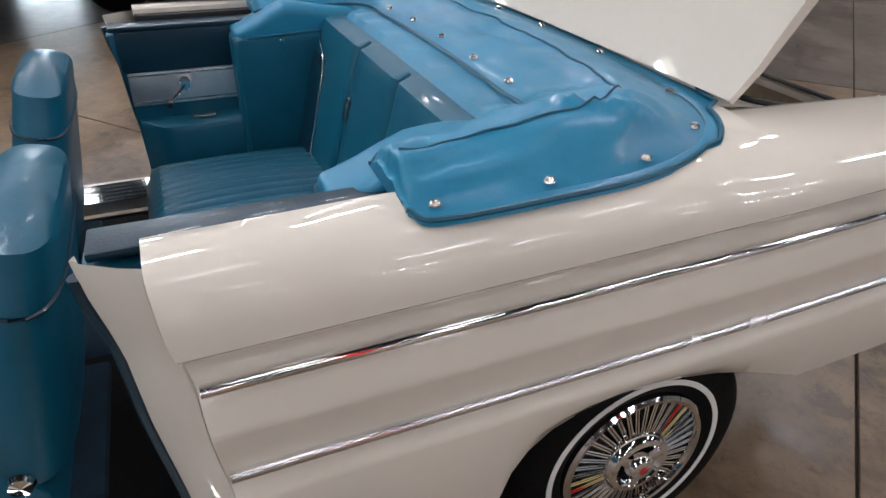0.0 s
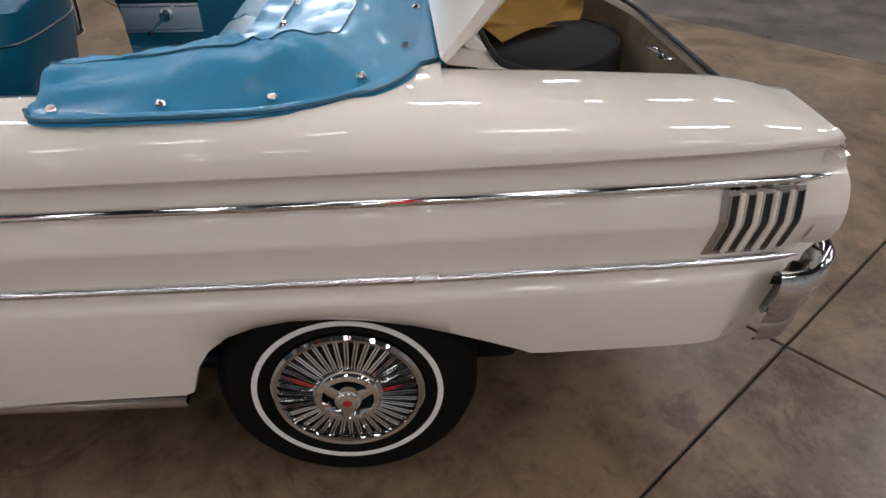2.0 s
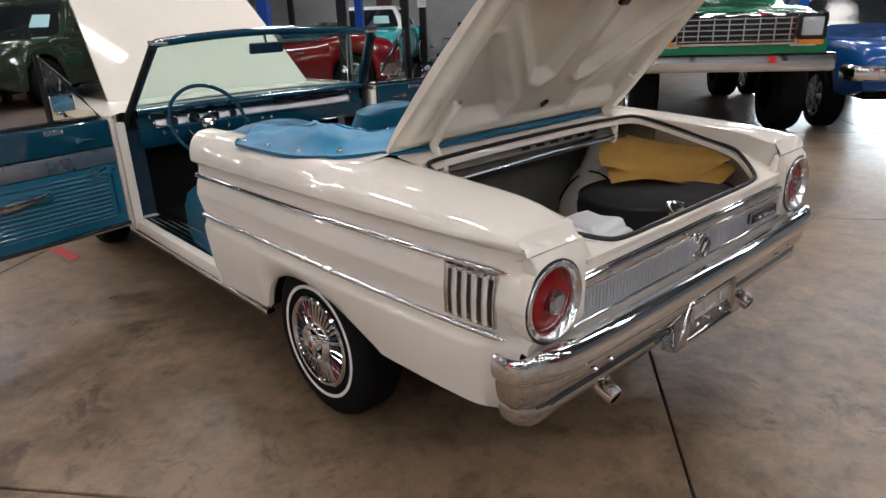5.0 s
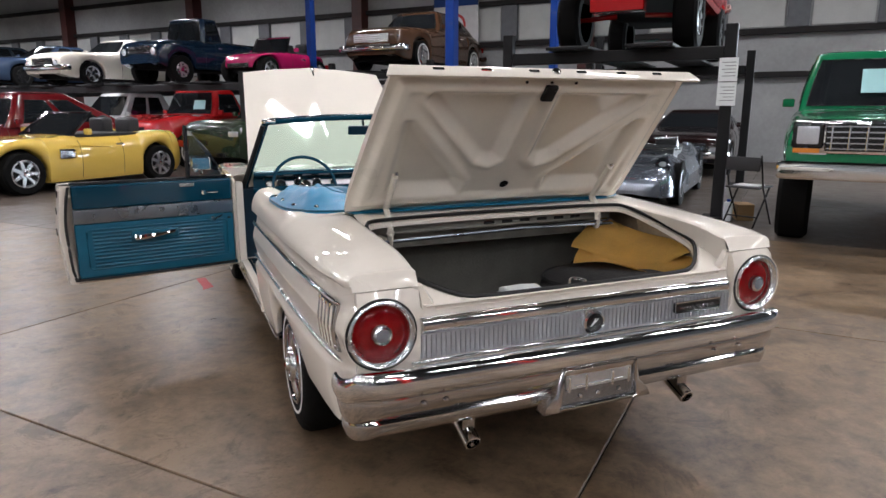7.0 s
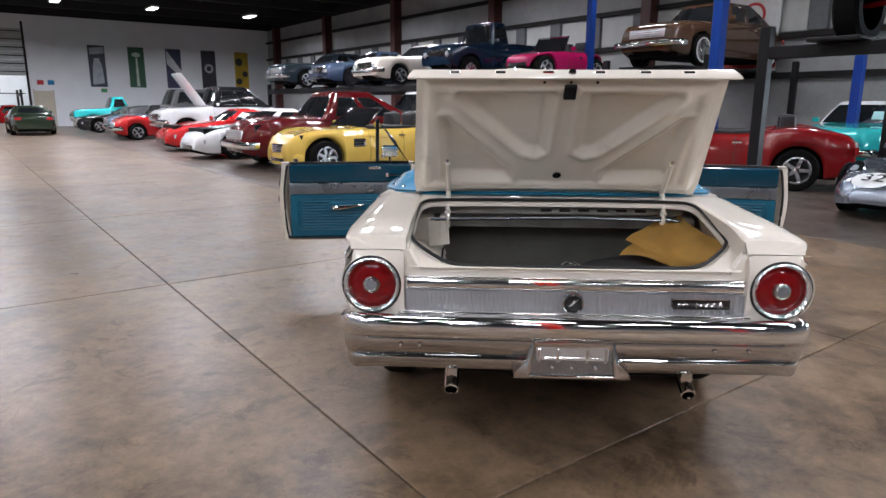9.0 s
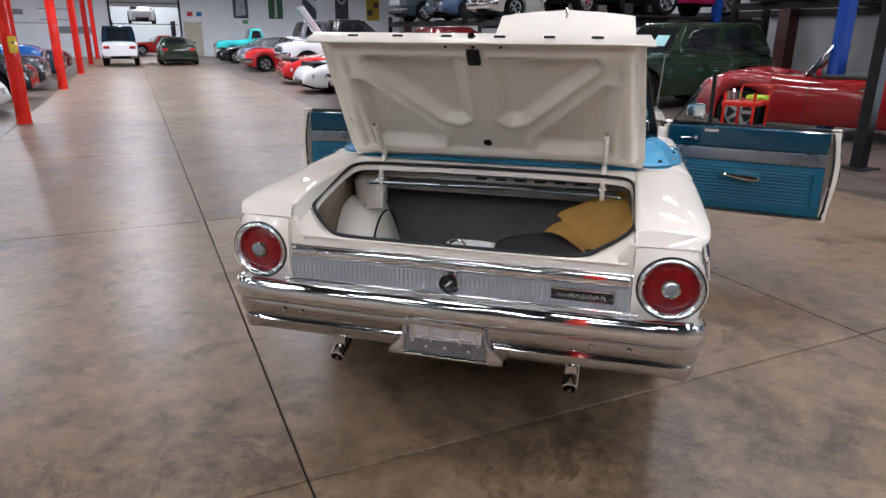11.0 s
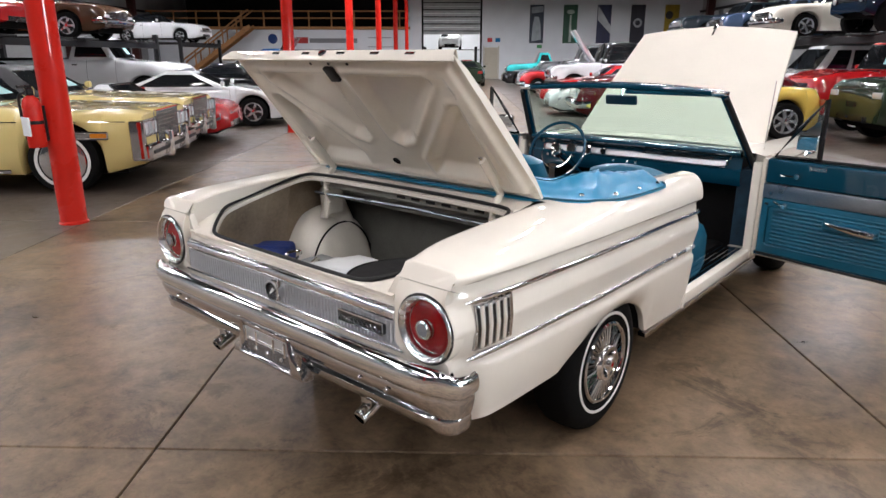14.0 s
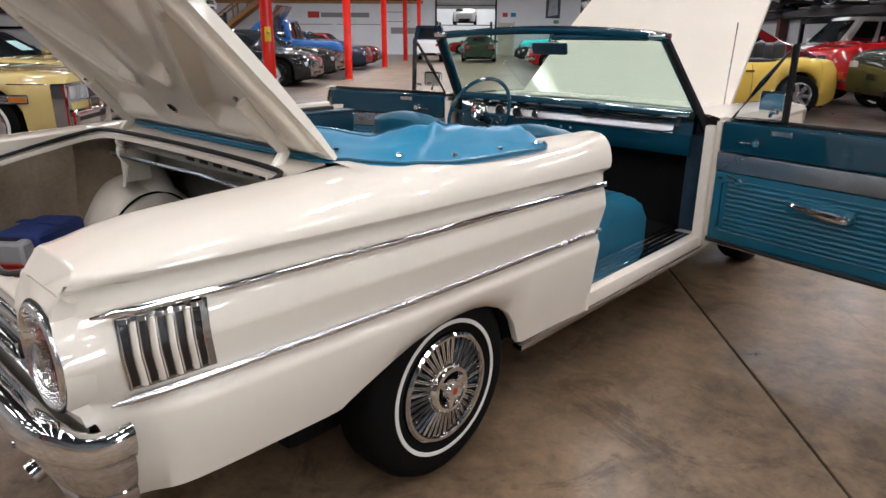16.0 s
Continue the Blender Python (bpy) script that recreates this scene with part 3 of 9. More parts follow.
# loft with timber railing and stair
loft = thing("loft", "dark loft deck with a timber railing above the partition", "loft", kind="structure", m=hall_pose(H1, 0))
part("deck", box(R0, -2.7, -0.1, 7.4, 3.28, 3.45), WOOD, loft)
for _z in (3.95, 4.4):
    part("rail", box(R0, -2.75, -0.08, -0.02, _z, _z + 0.09), WOOD, loft)
for _x in np.arange(R0 + 0.5, -2.7, 1.55):
    part("post", box(_x, _x + 0.09, -0.16, -0.083, 3.3, 4.5), WOOD, loft)
stair = thing("stair", "straight timber stair with handrail up to the loft", "stair", kind="structure", m=hall_pose(H1 - 0.55, 0))
_n = 15
for _i in range(_n):
    _x = -18.4 + _i * 0.33
    part("tread", box(_x, _x + 0.34, -0.55, 0.35, (_i + 1) * 0.228 - 0.05, (_i + 1) * 0.228), WOOD, stair)
for _y in (-0.6, 0.37):
    part("stringer", moved(box(0, 6.0, _y, _y + 0.06, -0.28, 0.0), Matrix.Translation((-18.4, 0, 0.14)) @ pose(0, 0, 0, 0, -34.6, 0)), WOOD, stair)
    part("handrail", moved(box(0, 6.0, _y, _y + 0.06, -0.1, 0.0), Matrix.Translation((-18.4, 0, 1.12)) @ pose(0, 0, 0, 0, -34.6, 0)), WOOD, stair)
    for _i in range(0, _n, 3):
        part("baluster", box(-18.3 + _i * 0.33, -18.22 + _i * 0.33, _y - 0.002, _y + 0.058, _i * 0.228 + 0.15, _i * 0.228 + 1.1), WOOD, stair)

# red round columns along the aisle
def red_pole(h, r):
    root = thing("aisle_column", "glossy red steel column standing at the aisle edge", "column", "red aisle columns", m=hall_pose(h, r))
    part("shaft", lathe([(0, 0), (0.115, 0), (0.115, 6.9), (0, 6.9)], 28, "z"), RED_COLUMN, root)
    part("base_ring", lathe([(0.116, 0), (0.128, 0), (0.128, 0.015), (0.116, 0.03)], 28, "z"), RED_COLUMN, root)
    return root


for _k in range(-2, 6):
    red_pole(3.66 + 7.6 * _k, -2.68 if _k else -2.88)

ext = thing("fire_extinguisher", "red fire extinguisher strapped to the aisle column", "fire extinguisher", m=hall_pose(3.66, -2.88, 0.72, 150))
part("cylinder", moved(lathe([(0, 0), (0.07, 0), (0.075, 0.02), (0.075, 0.36), (0.06, 0.41), (0.025, 0.44), (0, 0.44)], 20, "z"), Matrix.Translation((0, 0.205, 0))), RED_COLUMN, ext)
part("label", moved(box(-0.055, 0.055, 0.062, 0.079, 0.10, 0.26, 0.004, 1), Matrix.Translation((0, 0.205, 0))), PAPER, ext, "white paper label")
part("valve", moved(box(-0.02, 0.02, -0.03, 0.03, 0.44, 0.50, 0.006, 1), Matrix.Translation((0, 0.205, 0))), BLACK_GLOSS, ext)
part("handle", moved(box(-0.012, 0.012, -0.02, 0.1, 0.50, 0.525, 0.004, 1), Matrix.Translation((0, 0.205, 0))), BLACK_GLOSS, ext)
part("hose", tube(spline([(0.02, 0.23, 1.0 - 0.53), (0.1, 0.25, 0.42), (0.11, 0.24, 0.2), (0.1, 0.23, 0.05)], 12), 0.012, 8), BLACK, ext)
part("strap", moved(lathe([(0.077, 0.2), (0.079, 0.2), (0.079, 0.23), (0.077, 0.23)], 20, "z"), Matrix.Translation((0, 0.205, 0))), STEEL_DARK, ext)
part("bracket", box(-0.03, 0.03, 0.112, 0.134, 0.05, 0.35), STEEL_DARK, ext)

box_y = thing("switch_box", "yellow switch box on the second red column", "switch box", m=hall_pose(3.66 + 7.6, -2.68, 1.15, -160))
part("case", box(-0.06, 0.06, 0.117, 0.19, 0, 0.26, 0.012), paint("switch_yellow", (0.62, 0.42, 0.03)), box_y)
part("button", moved(lathe([(0, 0), (0.02, 0), (0.02, 0.02), (0, 0.024)], 12, "y"), Matrix.Translation((0, 0.19, 0.16))), BLACK_GLOSS, box_y)

# ---- the cream convertible ----
car = thing("convertible_car", "cream vintage convertible, turquoise interior, with doors, bonnet and boot open", "car")


def lerp(a, b, t):
    return a + (b - a) * t


def smooth_table(ys, vs, width):
    """A line through a few stations, rounded over a given number of centimetres."""
    grid = np.linspace(-0.5, 2.5, 301)
    k = np.hanning(width + 2)
    v = np.interp(grid, ys, vs)
    return grid, np.convolve(np.pad(v, width, mode="edge"), k / k.sum(), "same")[width:-width]


SIDE_LINE = smooth_table([-0.06, 0.06, 0.15, 0.3, 0.8, 1.8], [0.826, 0.838, 0.846, 0.857, 0.868, 0.862], 30)


def side_x(y):
    return float(np.interp(y, *SIDE_LINE))


def pod_edge(z):
    """Half-width of the flank's end, which swells round the lamp."""
    return max(0.73 + math.sqrt(max(0.0, 0.1105 ** 2 - (z - 0.732) ** 2)), 0.800)


def pod_x(y, z):
    return lerp(pod_edge(z), side_x(y), smoothstep(0.0, 0.20, y))


def rear_y(y, z):
    """Pulls the last stretch of the flank to its raked end: the wing's tip overhangs the lamp."""
    end = float(np.interp(z, [0.40, 0.48, 0.60, 0.636, 0.66, 0.80, 0.84, 0.856, 0.860, 0.872, 0.905, 0.93], [0.130, 0.118, 0.088, 0.055, 0.040, 0.040, 0.050, 0.064, 0.070, 0.070, 0.100, 0.105]))
    return lerp(end, 0.25, y / 0.25) if y < 0.25 else y


SHOULDER_LINE = smooth_table([-0.1, 0.05, 0.12, 0.3, 0.6, 0.85, 1.2, 1.82], [0.898, 0.908, 0.922, 0.938, 0.952, 0.962, 0.966, 0.962], 16)


def shoulder_z(y):
    return float(np.interp(y, *SHOULDER_LINE))


ARCH = [(0.0, 0.408), (0.02, 0.407), (0.045, 0.406), (0.08, 0.405), (0.13, 0.404), (0.35, 0.402), (0.58, 0.402), (0.62, 0.404), (0.645, 0.416), (0.70, 0.438), (0.78, 0.468), (0.87, 0.497),
        (0.96, 0.514), (1.04, 0.521), (1.12, 0.519), (1.19, 0.506), (1.25, 0.482), (1.295, 0.445), (1.325, 0.40), (1.342, 0.35), (1.35, 0.328),
        (1.37, 0.32), (1.6, 0.314), (1.82, 0.305)]


def deck_z(y):
    return float(np.interp(y, [0.0, 0.05, 0.12, 0.22, 0.45, 0.66, 0.8, 0.9], [0.785, 0.796, 0.822, 0.858, 0.908, 0.948, 0.966, 0.968]))


def trim_z(y, which):
    f = (y - 0.1) / 1.7
    return lerp(*{"upper": (0.820, 0.790), "lower": (0.645, 0.623), "mid": (0.738, 0.713), "step": (0.610, 0.582), "shelf": (0.868, 0.832)}[which], f)


def edge_bulge(y, z):
    """The door edge's lean: furthest forward at the top."""
    edge = float(np.interp(z, [0.30, 0.50, 0.65, 0.80, 0.87, 0.95], [1.765, 1.785, 1.805, 1.815, 1.833, 1.843]))
    return y + (edge - 1.82) * smoothstep(1.55, 1.82, y)


def tip_in(y):
    """Draws the wing's side in at its very end."""
    return 0.016 * (1 - min(1.0, y / 0.07)) ** 2


def wing_inner(y):
    return 0.606 if y < 0.82 else lerp(0.606, 0.735, smoothstep(0.82, 0.98, y))


def shoulder_w(y):
    """How far in the shoulder's roll reaches."""
    return min(lerp(0.15, 0.075, smoothstep(1.35, 1.8, y)), side_x(y) - wing_inner(y) - 0.012)


def flank_levels(y, b):
    """The flank's section from its lower edge to the top of the shoulder: offset from the side line, height."""
    st, lo, mi, up, sh, zt = trim_z(y, "step"), trim_z(y, "lower"), trim_z(y, "mid"), trim_z(y, "upper"), trim_z(y, "shelf"), shoulder_z(y)
    lev = [(-0.055, b + 0.012), (-0.036, b - 0.001), (-0.026, b + 0.004), (-0.006, lerp(b, st, 0.45)), (0.002, st - 0.018), (0.001, st - 0.008), (-0.003, st), (-0.009, st + 0.006), (-0.013, lo - 0.010), (-0.012, lo),
           (-0.011, lo + 0.012), (0.004, mi - 0.008), (0.005, mi), (0.004, mi + 0.008), (-0.001, lerp(mi, up, 0.45)), (-0.006, up - 0.026), (-0.011, up - 0.017), (-0.018, up - 0.009), (-0.021, up + 0.006),
           (-0.024, sh - 0.006), (-0.021, sh + 0.001), (-0.006, sh + 0.010), (0.001, sh + 0.018)]
    w, z0 = shoulder_w(y), sh + 0.020
    for a in (6, 14, 22, 31, 41, 52, 64, 77, 90):
        lev.append((0.001 - w * (1 - math.cos(radians(a))), z0 + (zt - z0) * math.sin(radians(a))))
    return lev


def flank_scale(y):
    return 1 if y > 0.2 else lerp(0.35, 1, y / 0.2)


def flank_off(y, z):
    lev = flank_levels(y, 0.3)[3:]
    return float(np.interp(z, [q for _, q in lev], [d for d, _ in lev])) * flank_scale(y)


def quarter(s):
    bm = bmesh.new()
    ys = sorted({a for a, _ in ARCH} | set(np.round(np.arange(0.15, 1.8, 0.05), 3)) | {0.085, 1.0})
    bot = lambda y: float(np.interp(y, *zip(*ARCH)))
    rows, end = [], []
    for y in ys:
        x, sh = side_x(y), trim_z(y, "shelf")
        row = [(s * ((x - tip_in(y) if z > sh - 0.004 else pod_x(y, z)) + d * flank_scale(y)), rear_y(edge_bulge(y, z), z), z) for d, z in flank_levels(y, bot(y))]
        rows.append(row)
        if y == 0.0:
            end = row[-11:]
    grid_mesh(rows, bm=bm)
    # the top of the wing and, at the back, its inner wall down to the deck
    rows = []
    for y in ys:
        x, zt = side_x(y), shoulder_z(y)
        inner = wing_inner(y)
        low = min(deck_z(rear_y(y, 0.80)) - 0.002, zt - 0.004) if y < 0.85 else zt - lerp(0.004, 0.06, smoothstep(0.85, 1.0, y))
        xo = x - tip_in(y) + (0.001 - shoulder_w(y)) * flank_scale(y)
        pts = [(xo, zt), (lerp(xo, inner, 0.35), zt + 0.002), (lerp(xo, inner, 0.8), zt + 0.002), (inner + 0.008, zt), (inner, zt - 0.006), (inner - 0.002, low)]
        row = [(s * px, rear_y(edge_bulge(y, zt), pz), pz) for px, pz in pts]
        rows.append(row)
        if y == 0.0:
            end = end + row[1:5]
    grid_mesh(rows, bm=bm)
    # the raked end of the wing's tip, rounded in from its outline
    n = len(end)
    base = [(s * lerp(abs(end[0][0]) - 0.006, 0.607, k / (n - 1)), rear_y(0, 0.858) - 0.002, 0.860) for k in range(n)]
    mid = [(lerp(p[0], s * 0.70, 0.03), p[1] - 0.006, p[2] - (0.006 if k > 6 else 0.0)) for k, p in enumerate(end)]
    grid_mesh([end, [(lerp(p[0], m[0], 0.5), lerp(p[1], m[1], 0.72), lerp(p[2], m[2], 0.4)) for p, m in zip(end, mid)], mid, base], bm=bm)
    rows = [[(s * x, y, z) for x in (0.605, 0.70, 0.80, 0.832)] for y, z in ((rear_y(0, 0.858), 0.858), (0.085, 0.852))]
    grid_mesh(rows, bm=bm)
    # the face round the lamp
    ring, edge = [], []
    for i in range(64):
        a = 2 * math.pi * i / 64
        c, sn = math.cos(a), math.sin(a)
        t = 0.1065
        while t < 0.18:
            x, z = 0.73 + c * t, 0.732 + sn * t
            if x < 0.612 or z > 0.856 or z < 0.600 or x > pod_edge(z):
                break
            t += 0.001
        ring.append((s * (0.73 + c * 0.1035), 0.047, 0.732 + sn * 0.1035))
        edge.append((s * (0.73 + c * t), rear_y(0.0, max(0.62, 0.732 + sn * t)), 0.732 + sn * t))
    grid_mesh([ring, edge, [(x * 0.995, 0.09, z) for x, y, z in edge]], close_v=True, bm=bm)
    # door jamb
    rows = []
    for z in np.linspace(0.315, 0.945, 12):
        y = edge_bulge(1.82, z)
        x = side_x(1.8) + flank_off(1.8, z) - 0.004
        q = 0.738
        rows.append([(s * x, y + 0.002, z), (s * (x - 0.006), y - 0.006, z), (s * lerp(x, q, 0.28), y - 0.010, z), (s * lerp(x, q, 0.42), y + 0.004, z), (s * lerp(x, q, 0.55), y + 0.030, z), (s * lerp(x, q, 0.85), y + 0.072, z), (s * q, y + 0.086, z), (s * (q - 0.012), y + 0.080, z)])
    grid_mesh(rows, bm=bm)
    part("weatherstrip", tube([(s * 0.727, edge_bulge(1.82, z) + 0.088, z) for z in np.linspace(0.335, 0.915, 16)], 0.0135, 8), VINYL_DARK, car, "dark teal weatherstrip")
    part("jamb_trim", box(min(s * 0.703, s * 0.748), max(s * 0.703, s * 0.748), 1.76, 1.846, 0.335, 0.912, 0.01), VINYL_DARK, car)
    return part("quarter_panel", bm, CREAM, car, sharp=42)


def trim_strip(s, which):
    pts = [(s * (side_x(y) - 0.006), edge_bulge(y, trim_z(y, which)), trim_z(y, which)) for y in np.linspace(0.095 if which == "upper" else 0.105, 1.815, 70)]
    return part("side_trim", tube(pts, lambda u: 0.0095 * min(1, 0.30 + u * 26), 12), CHROME_SATIN if which == "lower" else CHROME, car, "bright metal side moulding", sharp=60)


def louvre_line(z):
    """The ornament's bend: its slots lean back to the flank's crease, then forward below it."""
    return float(np.interp(z, [0.660, 0.692, 0.728, 0.739, 0.79, 0.806], [0.006, 0.001, -0.005, -0.006, -0.004, -0.003]))


LOUVRE_Z = (0.806, 0.790, 0.765, 0.745, 0.735, 0.724, 0.700, 0.680, 0.663)


def louvre_strip(s, y0, y1, z0, z1, sink, out, crown=0.0):
    rows = []
    for z in [z1] + [z for z in LOUVRE_Z if z0 + 0.004 < z < z1 - 0.004] + [z0]:
        row = []
        for v, e in ((0.0, -1), (0.0, 0), (0.18, 0.7), (0.5, 1), (0.82, 0.7), (1.0, 0), (1.0, -1)):
            y = lerp(y0, y1, v) + louvre_line(z)
            x = pod_x(y, z) + float(np.interp(z, [0.660, 0.735, 0.806], [-0.009, 0.004, -0.005])) * flank_scale(y)
            row.append((s * (x - sink if e < 0 else x + out + crown * e), y, z))
        rows.append(row)
    bm = grid_mesh(rows)
    cap(bm, rows[0])
    cap(bm, rows[-1])
    return bm


def louvres(s):
    root = part("side_louvre", louvre_strip(s, 0.136, 0.302, 0.660, 0.806, 0.006, 0.0025), CHROME_DARK, car, "chrome louvre ornament with black slots")
    for i in range(5):
        y0 = 0.141 + i * 0.0325
        part("slot", louvre_strip(s, y0, y0 + 0.0135, 0.668, 0.796, 0.002, 0.0032), BLACK_GLOSS, root)
        if i < 4:
            # Cream paint stands for the pale reflection in a chrome blade.
            part("blade", louvre_strip(s, y0 + 0.0175, y0 + 0.0285, 0.666, 0.797, 0.002, 0.004, 0.005), CREAM, root, "rounded chrome blade, its pale reflection painted cream")
        for a in (0.0137, -0.0018):
            part("blade_edge", louvre_strip(s, y0 + a, y0 + a + 0.0022, 0.664, 0.800, 0.002, 0.006, 0.001), CHROME, root)
        part("blade_cap", louvre_strip(s, y0 - 0.002, y0 + 0.021, 0.796, 0.806, 0.002, 0.0055, 0.0045), CHROME, root)


for _s in (-1, 1):
    quarter(_s)
    trim_strip(_s, "upper")
    trim_strip(_s, "lower")
    louvres(_s)

# rear panel under the deck lip, and the deck round the boot opening
def rear_panel():
    bm = bmesh.new()
    rows = []
    for x in np.linspace(-0.79, 0.79, 41):
        ax = abs(x)
        y = 0.064 + 0.012 * smoothstep(0.60, 0.63, ax)
        lip = 0.0 if ax < 0.58 else 1.0
        rows.append([(x, 0.10, 0.45), (x, y + 0.02, 0.46), (x, y, 0.50), (x, y, 0.60), (x, y - 0.004, 0.62), (x, y, 0.70), (x, y, 0.765),
                     (x, y - 0.006 * (1 - lip), 0.782 + 0.07 * lip), (x, y + 0.004, 0.793 + 0.065 * lip), (x, y + 0.02, 0.802 + 0.06 * lip)])
    return part("rear_panel", grid_mesh(rows, bm=bm), CREAM, car)


rear_panel()


def opening(n=72, grow=0.0):
    """The boot opening's outline, seen from above, as a closed loop with its heights."""
    pts = spline([(0, 0.062), (0.22, 0.062), (0.40, 0.066), (0.47, 0.085), (0.545, 0.15), (0.605, 0.225), (0.622, 0.30), (0.622, 0.45), (0.618, 0.58), (0.60, 0.655), (0.54, 0.69), (0.3, 0.705), (0, 0.71)], n // 2 + 1)
    right = [(p[0], p[1]) for p in pts]
    loop = right + [(-x, y) for x, y in right[-2:0:-1]]
    out = []
    for x, y in loop:
        cx, cy = 0.0, 0.38
        k = 1 + grow
        xx, yy = cx + (x - cx) * k, cy + (y - cy) * k
        out.append((xx, yy, deck_z(yy)))
    return out


def deck():
    bm = bmesh.new()
    n = 72
    inner = opening(n)
    rows = [[], [], [], [], [], []]
    for x, y, z in inner:
        # outward to a frame round the opening
        fx = 0.606
        dx, dy = x, y - 0.38
        kx = fx / abs(dx) if abs(dx) > 1e-6 else 99
        if abs(x) > 0.6:
            ox, oy = math.copysign(max(fx + 0.02, abs(x)), x), y
        else:
            ky = ((0.052 - 0.38) / dy if dy < 0 else (0.82 - 0.38) / dy) if abs(dy) > 1e-6 else 99
            k = min(kx, ky)
            ox, oy = dx * k, 0.38 + dy * k
        rows[0].append((x * 0.965, lerp(y, 0.38, 0.035), z - 0.028))
        rows[1].append((x * 0.97, lerp(y, 0.38, 0.03), z - 0.012))
        rows[2].append((x * 0.985, lerp(y, 0.38, 0.015), z - 0.012))
        rows[3].append((x, y, z - 0.004))
        rows[4].append((lerp(x, ox, 0.15), lerp(y, oy, 0.15), deck_z(lerp(y, oy, 0.15))))
        rows[5].append((ox, oy, deck_z(oy)))
    grid_mesh(rows, close_v=True, bm=bm)
    # deck behind the cockpit
    grid_mesh([[(x, y, 0.968 + 0.006 * (1 - (x / 0.75) ** 2) - (0.03 if y > 0.93 else 0) - 0.009 * smoothstep(0.66, 0.735, abs(x))) for x in np.linspace(-0.735, 0.735, 15)] for y in (0.80, 0.86, 0.92, 0.94)], bm=bm)
    return part("deck_panel", bm, CREAM, car, sharp=40)


deck()
part("boot_seal", tube([(x * 0.978, lerp(y, 0.38, 0.022), z + 0.002) for x, y, z in opening(72)], 0.0072, 7, closed=True), BLACK, car, "black rubber boot seal")

# tail lamps
for _s in (-1, 1):
    at = Matrix.Translation((_s * 0.73, 0.062, 0.732))
    lamp = part("tail_lamp", moved(lathe([(0.080, 0.004), (0.083, -0.012), (0.089, -0.024), (0.096, -0.029), (0.102, -0.026), (0.1045, -0.018), (0.1045, 0.0)], 64, "y"), at), CHROME_SATIN, car, "round tail lamp with chrome bezel")
    part("gasket", moved(tube([(0.1062 * math.cos(a), -0.0185, 0.1062 * math.sin(a)) for a in np.linspace(0, 2 * math.pi, 64, endpoint=False)], 0.0028, 6, closed=True), at), BLACK, lamp)
    part("lens", moved(lathe([(0.03, -0.014), (0.04, -0.0138), (0.05, -0.013), (0.06, -0.0115), (0.068, -0.009), (0.075, -0.005), (0.0815, 0.001)], 64, "y"), at), RED_LENS, lamp, "deep red lens")
    rows = []
    bm = bmesh.new()
    for i in range(96):
        a = 2 * math.pi * i / 96
        k = 0.0305 if (i // 2) % 2 else 0.027
        rows.append([(math.cos(a) * k, -0.006, math.sin(a) * k), (math.cos(a) * k, -0.028, math.sin(a) * k), (math.cos(a) * 0.020, -0.032, math.sin(a) * 0.020)])
    part("fluted_ring", moved(grid_mesh(rows, close_u=True, bm=bm), Matrix.Translation((_s * 0.73, 0.062, 0.732))), CHROME_DARK, lamp)
    part("reversing_lens", moved(lathe([(0, -0.034), (0.010, -0.0335), (0.0195, -0.0315)], 24, "y"), Matrix.Translation((_s * 0.73, 0.062, 0.732))), GREY_LENS, lamp, "grey reversing lens")
# ribbed metal band between the lamps
rows = []
for i in range(76):
    x = -0.606 + 1.212 * i / 75
    for dx, d in ((-0.0024, 0.0), (-0.0017, 0.0042), (0.0017, 0.0042), (0.0024, 0.0), (0.0081, -0.0008)):
        rows.append([(x + dx, 0.0585, 0.632), (x + dx, 0.0545, 0.635), (x + dx, 0.0535 + d * 0.4, 0.640), (x + dx, 0.0530 + d, 0.648), (x + dx, 0.0530 + d, 0.702), (x + dx, 0.0535 + d * 0.4, 0.710), (x + dx, 0.0585, 0.714)])
band = part("ribbed_band", grid_mesh(rows), ARGENT, car, "ribbed silver metal band with narrow dark grooves", sharp=20)


def half_round(x, z0, z1, out, back=0.064):
    """A straight convex moulding across the tail."""
    prof = [(back, z0), (back - 0.006, z0 + 0.001)] + [(back - 0.006 - out * math.sin(math.pi * k / 12) ** 0.7, lerp(z0, z1, 0.5 - 0.5 * math.cos(math.pi * k / 12))) for k in range(1, 12)] + [(back - 0.006, z1 - 0.001), (back, z1)]
    rows = [[(u, y, z) for y, z in prof] for u in np.linspace(-x, x, 13)]
    bm = grid_mesh(rows)
    cap(bm, rows[0])
    cap(bm, rows[-1])
    return bm


part("band_moulding", half_round(0.60, 0.7155, 0.756, 0.014), CHROME, car, "wide bright moulding above the ribbed band")
part("band_moulding", half_round(0.61, 0.757, 0.765, 0.008), CHROME, car)
part("band_moulding", half_round(0.635, 0.619, 0.631, 0.008), CHROME, car)
for _x in (-0.5, -0.1, 0.32, 0.55):
    part("rivet", moved(lathe([(0, -0.005), (0.004, -0.004), (0.005, 0)], 10, "y"), Matrix.Translation((_x, 0.040, 0.742))), CHROME_DARK, band)
badge = part("boot_emblem", moved(lathe([(0.031, 0.0), (0.033, -0.018), (0.040, -0.016), (0.0425, 0.0), (0.0425, 0.02)], 36, "y"), Matrix.Translation((0, 0.046, 0.678))), CHROME, car, "round chrome emblem with black centre")
part("emblem_face", moved(lathe([(0, -0.006), (0.025, -0.004), (0.032, 0.0)], 28, "y"), Matrix.Translation((0, 0.042, 0.678))), BLACK_GLOSS, badge)
